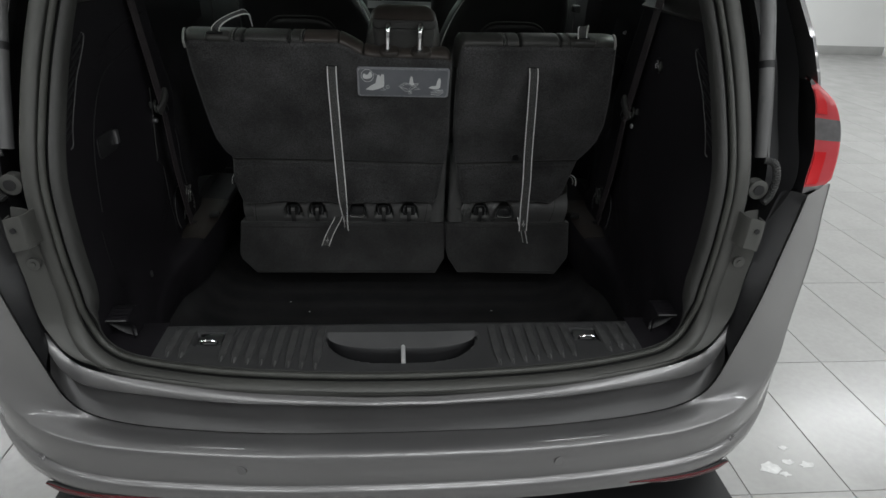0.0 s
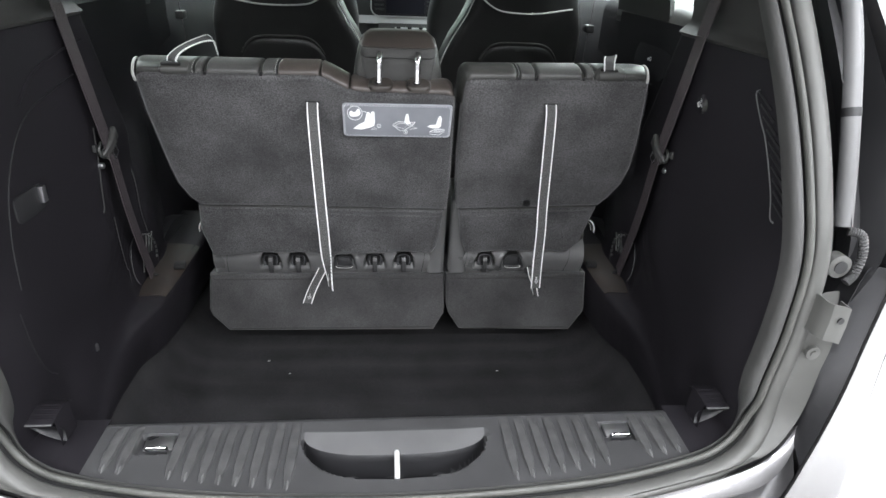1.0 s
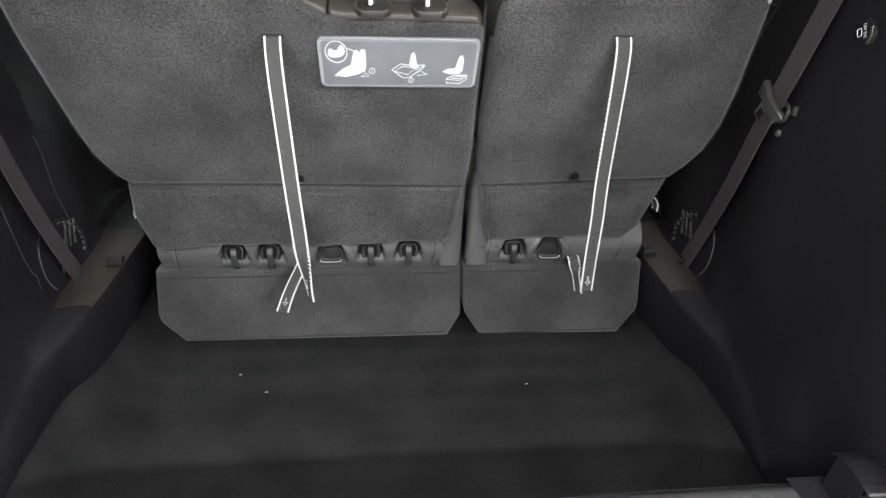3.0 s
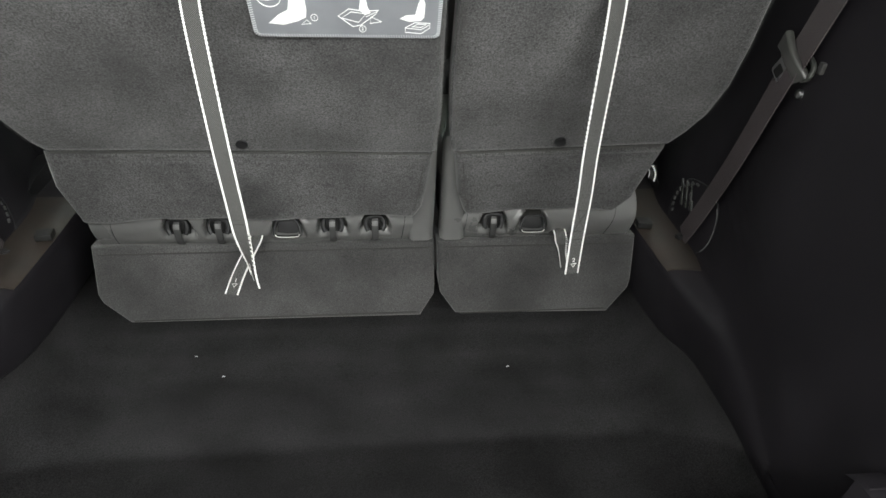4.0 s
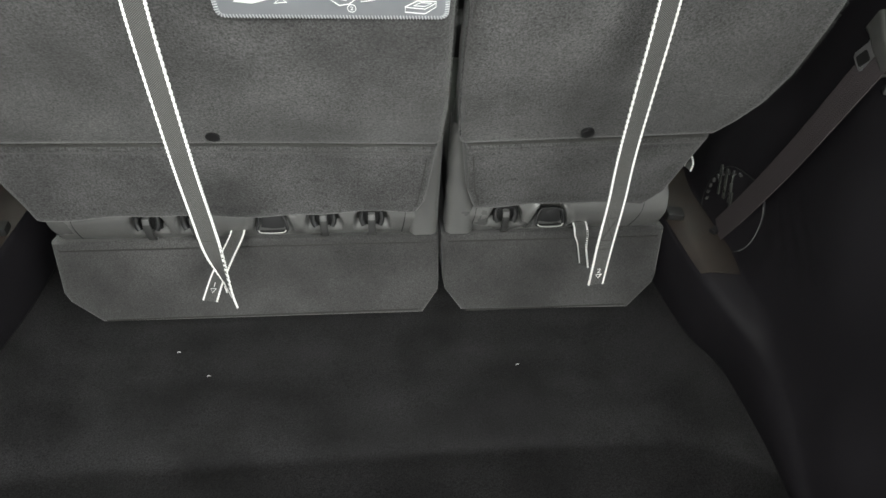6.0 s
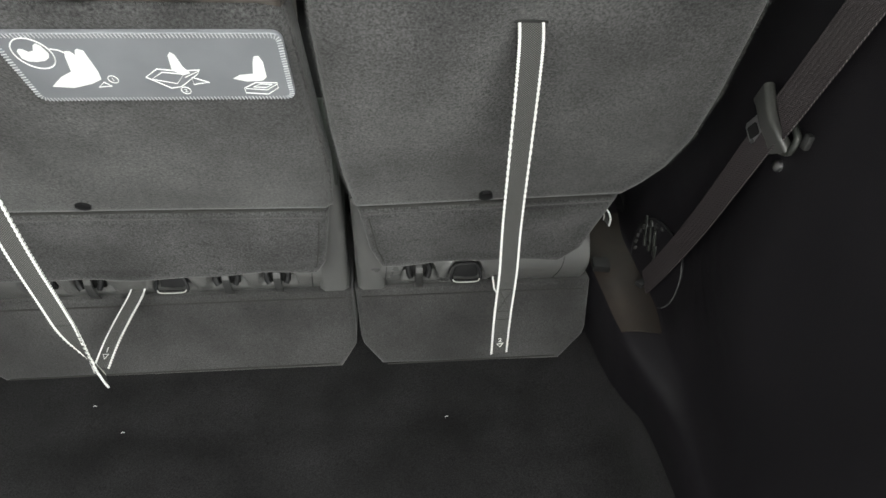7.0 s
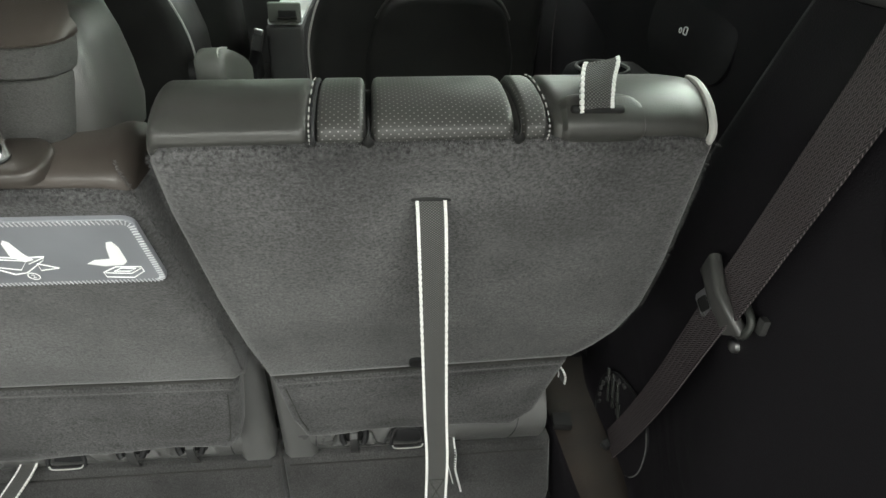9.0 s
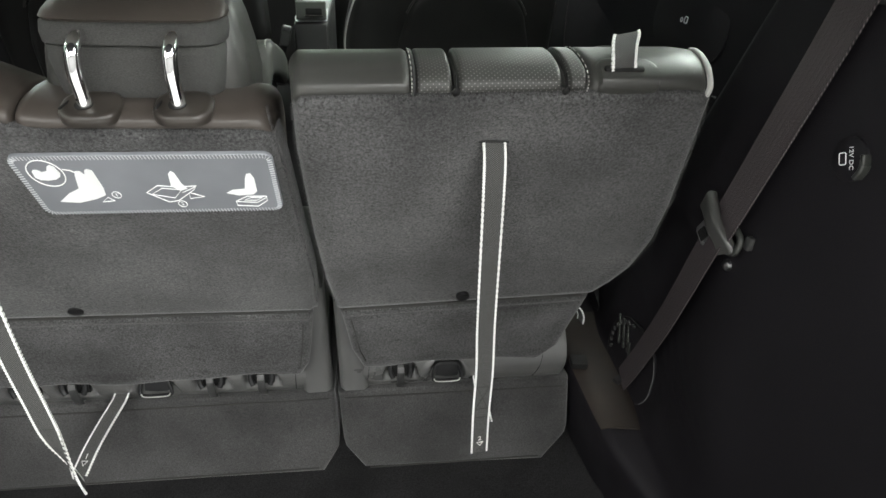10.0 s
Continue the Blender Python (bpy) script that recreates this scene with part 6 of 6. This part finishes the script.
pf = frame_at(pad_c - V((0.0006, 0, 0)), (0, -1, 0), (0.1, 0, 1))
part("switch_mark", sweep([pf @ V((u - 0.004, v + 0.002, 0)) for u, v in oblong(0.010, 0.010, 0.002, 2)], disc(0.0011, 5), (1, 0, 0), closed=True), PRINT, pad)
part("switch_mark", sweep([pf @ V((u - 0.019, v, 0)) for u, v in oblong(0.007, 0.007, 0.0034, 2)], disc(0.0011, 5), (1, 0, 0), closed=True), PRINT, pad)

# armrest ledge with a cup holder beside the narrow seat
CUP = V((0.702, 1.005))
inner = [V((math.cos(a), math.sin(a))) for a in np.linspace(0, 2 * math.pi, 65)[:-1]]
outer = []
for d in inner:
    reach = min((0.798 - CUP.x if d.x > 0 else CUP.x - 0.655) / max(abs(d.x), 1e-6), (1.072 - CUP.y if d.y > 0 else CUP.y - 0.90) / max(abs(d.y), 1e-6))
    outer.append((CUP.x + d.x * reach, CUP.y + d.y * reach))
rows = [[(CUP.x + d.x * 0.030, CUP.y + d.y * 0.030, 1.130) for d in inner],
        [(CUP.x + d.x * 0.038, CUP.y + d.y * 0.038, 1.194) for d in inner],
        [(CUP.x + d.x * 0.041, CUP.y + d.y * 0.041, 1.200) for d in inner],
        [(u + (CUP.x - u) * 0.30, v + (CUP.y - v) * 0.30, 1.199) for u, v in outer],
        [(u + (CUP.x - u) * 0.12, v + (CUP.y - v) * 0.12, 1.190) for u, v in outer],
        [(u, v, 1.170) for u, v in outer],
        [(u, v, 1.10) for u, v in outer]]
bm = grid(rows, closed_u=True)
bm.verts.ensure_lookup_table()
bm.faces.new(bm.verts[:len(outer)])
ledge_arm = part("side_armrest", bm, TRIM, car, "black moulded armrest ledge with a cup holder", smooth=45)
part("cup_rim", sweep([(CUP.x + 0.041 * math.cos(a), CUP.y + 0.041 * math.sin(a), 1.2015) for a in np.linspace(0, 2 * math.pi, 33)[:-1]], disc(0.0028, 8), (0, 0, 1), closed=True), RINGP, ledge_arm, "raised rim of the cup holder")

# storage cover, seams and latch on the left


def seam(pts, r=0.0016, mat=GREYPLASTIC, name="trim_seam"):
    path = curve([on_side(y, z, -1, 0.0050) for y, z in pts], 30)
    part(name, tube(path, r, 6), mat, car)


seam([(0.46, 1.27), (0.36, 1.255), (0.262, 1.235), (0.20, 1.19), (0.152, 1.12), (0.120, 1.03), (0.108, 0.94)], 0.0014, PLASTIC)
seam([(0.52, 1.335), (0.40, 1.322), (0.30, 1.30), (0.235, 1.255)], 0.0026, TRIM)
seam([(0.085, 0.90), (0.095, 0.82), (0.125, 0.745), (0.170, 0.70)], 0.0014, PLASTIC)
seam([(0.512, 1.140), (0.506, 1.06), (0.496, 0.985), (0.490, 0.950), (0.478, 0.94)], 0.0018)
seam([(0.560, 0.895), (0.572, 0.80), (0.590, 0.735), (0.606, 0.715), (0.602, 0.665)], 0.0012)
seam([(0.752, 1.06), (0.768, 0.95), (0.785, 0.82), (0.806, 0.735), (0.808, 0.650)], 0.0014)
hc = on_side(0.205, 1.075, -1, 0.007)
hf = frame_at(hc, (0, 1, 0), (0, 0, 1))
latch = part("cover_latch", plate(oblong(0.105, 0.052, 0.016, 4), hf, 0.006, 0.002, 2), PLASTIC, car, "recessed latch of the storage cover")
part("latch_paddle", box(on_side(0.243, 1.080, -1, 0.010), (0.010, 0.016, 0.034), 0.003), SATIN, latch, "pale paddle of the latch")
part("trim_clip", box(on_side(0.352, 0.640, -1, 0.005), (0.008, 0.010, 0.020), 0.003), SATIN, car)

# ---- second row, front seats and dashboard ----


def second_seat(x_in, x_out, label_):
    """A captain's chair seen from behind. x_in: its edge by the aisle."""
    sg = 1 if x_out > x_in else -1
    seat = thing("second_row_seat", ((x_in + x_out) / 2, 1.75, 0.425), label_, "car seat", "second-row seats")

    def at(x, z, n):
        return V((x, 1.56 - 0.16 * (z - 1.2) - n, z))
    lo_, hi_ = min(x_in, x_out), max(x_in, x_out)

    def aisle(z):
        """The edge by the aisle: it spreads below the shoulders."""
        return x_in - sg * along([(0.62, 0.045), (0.95, 0.058), (1.10, 0.054), (1.17, 0.036), (1.25, 0.0), (1.31, -0.038), (1.38, -0.070), (1.46, -0.090)], z)

    def xl(z):
        return aisle(z) if sg > 0 else lo_ + 0.042 * ease(1.25, 1.45, z)

    def xr(z):
        return aisle(z) if sg < 0 else hi_ - 0.035 * ease(1.25, 1.45, z)

    def dish(x, z):
        u = (x - (lo_ + hi_) / 2) / ((hi_ - lo_) / 2)
        return -0.02 * (1 - u * u) * ease(1.25, 1.0, z) + 0.010 * (1 - abs(u)) * ease(1.30, 1.45, z)
    part("backrest", padded(xl, xr, 0.62, lambda x: 1.50, at, 0.045, 0.12, 40, 50, relief=dish), SHADELEATHER, seat, "smooth black leather backrest", smooth=60)
    mid_x = (lo_ + hi_) / 2
    # seat pocket
    def pxl(z):
        return mid_x - 0.165 - 0.03 * ease(1.20, 1.05, z)

    def pxr(z):
        return mid_x + 0.145 + 0.03 * ease(1.20, 1.05, z)
    if sg < 0:
        pl, pr = pxl, pxr
    else:
        pl, pr = (lambda z: 2 * mid_x - pxr(z)), (lambda z: 2 * mid_x - pxl(z))
    part("seat_pocket", padded(pl, pr, 0.72, lambda x: 1.232 - 0.085 * min(1, abs(x - mid_x - 0.01 * sg) / 0.165) ** 5, lambda x, z, n: at(x, z, n + 0.004), 0.016, 0.03, 30, 30), SHADELEATHER, seat, "black leather seat-back pocket", smooth=60)
    # lighter leather tube paints the highlight along the pocket's fold
    lip = [at(mid_x + 0.01 * sg + q, 1.232 - 0.085 * min(1, abs(q) / 0.165) ** 5, 0.0075) for q in np.linspace(-0.158, 0.158, 40)]
    part("pocket_glint", tube(lip, 0.0034, 6), LEATHER, seat, "lighter tube for the highlight on the pocket's fold")
    # piping below the head of the backrest and down its aisle edge
    top = curve([at(x_out - 0.06 * sg, 1.365, 0.006), at(x_out - 0.20 * sg, 1.344, 0.010), at(x_in + 0.20 * sg, 1.347, 0.010), at(x_in + 0.14 * sg, 1.368, 0.010), at(x_in + 0.09 * sg, 1.41, 0.004)], 40)
    part("piping", tube(top, 0.0032, 6), PIPING, seat, "light grey piping")
    edge_ = curve([at(aisle(z) + 0.005 * sg, z, n) for z, n in ((1.40, 0.002), (1.33, -0.006), (1.26, -0.012), (1.18, -0.014), (1.10, -0.014), (1.0, -0.014))], 30)
    part("piping", tube(edge_, 0.0026, 6), PIPING, seat)
    part("seat_cushion", box((mid_x, 1.86, 0.66), (0.50, 0.52, 0.18), 0.06, seg=4), SHADELEATHER, seat)
    part("seat_foot", box((mid_x, 1.85, 0.50), (0.40, 0.42, 0.16), 0.02), PLASTIC, seat)
    for hx in (mid_x - 0.075, mid_x + 0.075):
        part("post_sleeve", plate(oblong(0.050, 0.030, 0.012, 4), frame_at((hx, 1.47, 1.492), (1, 0, 0), (0, 1, 0.1)), 0.03, 0.004), PLASTIC, seat)
        part("head_post", tube([(hx, 1.485, 1.47), (hx, 1.475, 1.57)], 0.007), CHROME, seat)
    part("head_cushion", box((mid_x, 1.47, 1.62), (0.27, 0.10, 0.15), 0.04, seg=4), SHADELEATHER, seat)
    if sg > 0:
        return seat
    # the aisle armrest, folded down: a tapering pad on a plastic hinge
    rows = []
    for y, top_, w in ((1.500, 1.040, 0.046), (1.504, 1.075, 0.062), (1.516, 1.092, 0.068), (1.545, 1.096, 0.070), (1.60, 1.084, 0.070), (1.70, 1.052, 0.068), (1.80, 1.016, 0.062), (1.885, 0.978, 0.050)):
        c = aisle(1.05) - sg * 0.046
        loop = oblong(w, 0.092, 0.022, 5)
        rows.append([(c + u, y, top_ - 0.046 + v) for u, v in loop])
    bm = grid(rows, closed_u=True)
    bm.verts.ensure_lookup_table()
    n_ = len(rows[0])
    bm.faces.new(bm.verts[:n_])
    bm.faces.new(bm.verts[-n_:])
    arm = part("armrest", bm, PALECABIN, seat, "folding armrest, window light put into its pale colour", smooth=60)
    part("arm_seam", tube(curve([(aisle(1.05) - sg * 0.068, 1.506, 1.00), (aisle(1.05) - sg * 0.070, 1.508, 1.06), (aisle(1.05) - sg * 0.066, 1.520, 1.092), (aisle(1.05) - sg * 0.066, 1.545, 1.096), (aisle(1.05) - sg * 0.066, 1.62, 1.079)], 24), 0.0022, 5), PIPING, arm)
    part("arm_hinge", sweep([(aisle(1.0) + sg * 0.02, 1.60, 1.02), (aisle(1.0) - sg * 0.02, 1.60, 1.02)], disc(0.034, 18), (0, 0, 1)), PLASTIC, arm, "black plastic hinge of the armrest")
    return seat


second_seat(-0.131, -0.680, "black leather second-row captain's chair with grey piping")
second_seat(0.239, 0.760, "black leather second-row captain's chair with grey piping")


def front_seat(x):
    seat = thing("bucket_seat", (x, 2.75, 0.425), "black leather front seat", "car seat", "front seats")

    def at(px, z, n):
        return V((px, 2.52 - 0.18 * (z - 1.2) - n, z))
    part("backrest", padded(lambda z: x - 0.25 + 0.05 * ease(1.2, 1.5, z), lambda z: x + 0.25 - 0.05 * ease(1.2, 1.5, z), 0.65, lambda q: 1.46, at, 0.05, 0.12, 24, 30), SHADELEATHER, seat, smooth=60)
    part("seat_cushion", box((x, 2.82, 0.66), (0.50, 0.52, 0.16), 0.06, seg=4), SHADELEATHER, seat)
    part("seat_foot", box((x, 2.82, 0.50), (0.42, 0.44, 0.16), 0.02), PLASTIC, seat)
    part("head_cushion", box((x, 2.44, 1.56), (0.26, 0.10, 0.18), 0.04, seg=4), SHADELEATHER, seat)


front_seat(-0.42)
front_seat(0.46)

dash = thing("dashboard", (0.10, 3.4, 0.425), "black and silver dashboard with a central screen", "dashboard")
rows = [[(MID + s * 0.80, y, z) for y, z in ((3.30, 0.60), (3.22, 0.95), (3.25, 1.12), (3.24, 1.20), (3.25, 1.32), (3.32, 1.36), (3.60, 1.36), (4.05, 1.20))] for s in np.linspace(-1, 1, 13)]
part("fascia", shell(rows, 0.02), DASH, dash, "dark moulded fascia", smooth=60)
part("silver_band", shell([[(x, 3.215, z) for z in (1.125, 1.135, 1.165, 1.172)] for x in np.linspace(-0.75, 0.77, 9)], 0.006), SILVER, dash, "silver band across the dashboard")
sc_fr = frame_at((0.103, 3.200, 1.262), (1, 0, 0), (0, 0.12, 1))
bez = part("screen_bezel", plate(oblong(0.44, 0.185, 0.05, 5), sc_fr @ Matrix.Translation((0, 0, -0.004)), 0.012, 0.003), SILVER, dash, "silver screen surround")
part("screen_panel", plate(oblong(0.425, 0.172, 0.045, 5), sc_fr @ Matrix.Translation((0, 0, -0.001)), 0.008, 0.002), BLACKTRIM, bez)
part("screen", plate(oblong(0.245, 0.150, 0.008, 3), sc_fr @ Matrix.Translation((0, 0, 0.002)), 0.006, 0.001), SCREEN, bez, "black touch screen")
for vx in (-0.165, 0.165):
    for k in range(5):
        part("air_slat", box(sc_fr @ V((vx, -0.05 + 0.026 * k, 0.004)), (0.060, 0.006, 0.010), 0.002), GREYPLASTIC, bez)
con = [[(0.103 + s * (0.19 - 0.02 * abs(s)), y, z) for y, z in ((2.95, 0.60), (2.96, 1.035), (2.99, 1.045), (3.10, 1.085), (3.18, 1.12), (3.21, 1.13))] for s in np.linspace(-1, 1, 11)]
console = part("console", shell(con, 0.01), GREYPLASTIC, dash, "silver centre console", smooth=60)
part("shift_dial", sweep([(0.000, 3.05, 1.066), (0.000, 3.044, 1.085), (0.000, 3.043, 1.090)], lambda i: disc((0.036, 0.034, 0.028)[i], 24), (1, 0, 0)), CHROME, console, "round bright shift dial")
for kx in (0.06, 0.13, 0.20):
    part("knob", sweep([(kx, 3.13, 1.10), (kx, 3.125, 1.118)], disc(0.013, 16), (1, 0, 0)), PLASTIC, console)
part("button_panel", box((0.135, 3.07, 1.082), (0.15, 0.05, 0.006), 0.003, Matrix.Rotation(radians(20), 3, "X")), SILVER, console, "silver button panel")
part("button_strip", box((0.135, 3.13, 1.108), (0.20, 0.022, 0.006), 0.003, Matrix.Rotation(radians(20), 3, "X")), SILVER, console)

# console between the front seats, and the buckle beside it
con = thing("floor_console", (0.04, 2.6, 0.425), "grey plastic centre console with a bright-edged tray", "console")
part("console_body", box((0.04, 2.62, 0.71), (0.13, 0.62, 0.56), 0.02, seg=3), GREYPLASTIC, con)
tray = part("console_tray", plate(oblong(0.118, 0.60, 0.02, 4), frame_at((0.04, 2.62, 1.004), (1, 0, 0), (0, 1, 0)), 0.014, 0.004, 2), SILVER, con, "pale lid of the console")
part("tray_slot", box((0.055, 2.303, 1.03), (0.060, 0.008, 0.022), 0.004), SLOT, tray)
part("console_back", box((0.045, 2.315, 1.032), (0.112, 0.022, 0.066), 0.008, seg=3), PALECABIN, con, "grey rear panel of the console")
part("bright_bar", tube([(0.022, 2.2985, 1.016), (0.088, 2.2985, 1.016)], 0.0035, 8), CHROME, con, "chrome bar on the rear panel")
buckle = thing("belt_buckle", (-0.07, 2.32, 0.75), "grey belt buckle on a stalk beside the console", "belt buckle")
part("stalk", sweep(curve([(-0.095, 2.33, 0.75), (-0.085, 2.32, 0.84), (-0.066, 2.30, 0.91)], 10), oblong(0.030, 0.014, 0.005), (1, 0, 0)), PLASTIC, buckle)
part("buckle_head", box((-0.052, 2.29, 0.945), (0.036, 0.022, 0.075), 0.008, Matrix.Rotation(radians(14), 3, "Y"), 3), GREYPLASTIC, buckle, "grey head of the buckle")
part("release_tab", box((-0.044, 2.284, 0.974), (0.026, 0.018, 0.018), 0.004, Matrix.Rotation(radians(14), 3, "Y")), SATIN, buckle, "bright release tab")

for side in (1, -1):
    rows = [[sided((x, y, z), side) for x, z in ((0.812, 1.350), (0.812, 1.40), (0.806, 1.44), (0.782, 1.52), (0.72, 1.64))] for y in (0.875, 0.885, 1.0, 1.15, 1.30, 1.31)]
    sill_rows = [[sided((x, y, z), side) for x, z in ((0.797, 1.370), (0.802, 1.400), (0.815, 1.418), (0.845, 1.426), (0.915, 1.430))] for y in (0.575, 0.60, 0.80, 1.00, 1.20, 1.31)]
    part("window_sill_trim", shell(sill_rows, 0.006), PILLAR, car, "dark sill trim below the quarter window", smooth=60)
    door_rows = [[sided((x, y, z), side) for x, z in ((0.800, 0.45), (0.800, 0.90), (0.802, 1.20), (0.804, 1.37), (0.815, 1.405), (0.86, 1.42))] for y in (1.245, 1.26, 1.40, 1.455, 1.47)]
    part("door_pillar_trim", shell(door_rows, 0.006), TRIM, car, "black lower trim beside the sliding door", smooth=60)
    part("c_pillar_trim", shell(rows, 0.012), PILLAR, car, "dark upper trim between the side windows", smooth=50)

# belts and small fittings by the second-row windows
for side in (1, -1):
    b2 = thing("cabin_belt", sided((0.80, 1.50, 1.0), side), "black seat belt on the cabin pillar", "seat belt", "cabin seat belts")
    part("webbing", sweep(curve([sided(q, side) for q in ((0.80, 1.55, 1.55), (0.775, 1.52, 1.35), (0.760, 1.50, 1.15), (0.775, 1.48, 0.95))], 16), oblong(0.046, 0.0025, 0.001, 1), (0.3 * side, 1, 0), uv=True), BELT, b2)
    part("belt_guide", box(sided((0.765, 1.50, 1.30), side), (0.03, 0.05, 0.03), 0.008), GREYPLASTIC, b2)

# ---- crumbs on the carpet ----
for k, (cx, cy) in enumerate(((-0.412, 0.778), (-0.333, 0.707), (0.354, 0.700))):
    bm = sweep([(cx - 0.0035, cy, 0.2780), (cx - 0.001, cy + 0.002, 0.2792), (cx + 0.0035, cy + 0.001 * k, 0.2784)], disc(0.0010, 5), (0, 0, 1))
    tagged(part("paper_crumb", bm, THREAD), "tiny pale crumb lying on the carpet", "crumb", "crumbs")

# ---- floor tiles ----
TX, TY, TX0, TY0 = 0.340, 0.6665, 1.107, 0.043


def tile_mesh():
    bm = bmesh.new()
    bmesh.ops.create_cube(bm, size=1, matrix=Matrix.Translation((0, 0, -0.004)) @ Matrix.Diagonal((TX - 0.004, TY - 0.004, 0.008, 1)))
    top = [e for e in bm.edges if all(v.co.z > -0.001 for v in e.verts)]
    bmesh.ops.bevel(bm, geom=top, offset=0.0015, segments=1, affect="EDGES")
    me = bpy.data.meshes.new("tile")
    bm.to_mesh(me)
    bm.free()
    me.materials.append(TILE)
    return me


tile_data = tile_mesh()
near, far = [], []
for i in range(-24, 24):
    for j in range(-9, 15):
        x, y = TX0 + TX * (i + 0.5), TY0 + TY * (j + 0.5)
        if not (x0 < x < x1 and y0 < y < y1):
            continue
        if (0 <= i + 1 <= 13 and -2 <= j <= 16) or (-8 <= i < -5 and -2 <= j <= 8):
            near.append((x, y))
        else:
            far.append((x, y))
for x, y in near:
    ob = new("tile", tile_data)
    ob.location = (x, y, 0.0)
    ob.parent = floor
verts, faces = [], []
for x, y in far:
    b = len(verts)
    hx, hy = TX / 2 - 0.002, TY / 2 - 0.002
    verts += [(x - hx, y - hy, 0), (x + hx, y - hy, 0), (x + hx, y + hy, 0), (x - hx, y + hy, 0), (x - hx, y - hy, -0.006), (x + hx, y - hy, -0.006), (x + hx, y + hy, -0.006), (x - hx, y + hy, -0.006)]
    faces += [(b, b + 1, b + 2, b + 3), (b, b + 4, b + 5, b + 1), (b + 1, b + 5, b + 6, b + 2), (b + 2, b + 6, b + 7, b + 3), (b + 3, b + 7, b + 4, b)]
me = bpy.data.meshes.new("far_tiles")
me.from_pydata(verts, [], faces)
me.materials.append(TILE)
ob = new("far_tiles", me)
ob.parent = floor
tagged(ob, kind="stuff")
rng = random.Random(4)
for cx, cy, r in ((1.235, 0.150, 0.045), (1.31, 0.170, 0.022), (1.33, 0.235, 0.018), (1.37, 0.155, 0.030), (1.27, 0.120, 0.02)):
    pts = [(r * (0.55 + 0.6 * rng.random()) * math.cos(a), 0.6 * r * (0.55 + 0.6 * rng.random()) * math.sin(a)) for a in np.linspace(0, 6.283, 15)[:-1]]
    part("glossy_patch", plate(curve_2(pts, 28), Matrix.Translation((cx, cy, 0.0012)), 0.001), SPOT, floor)
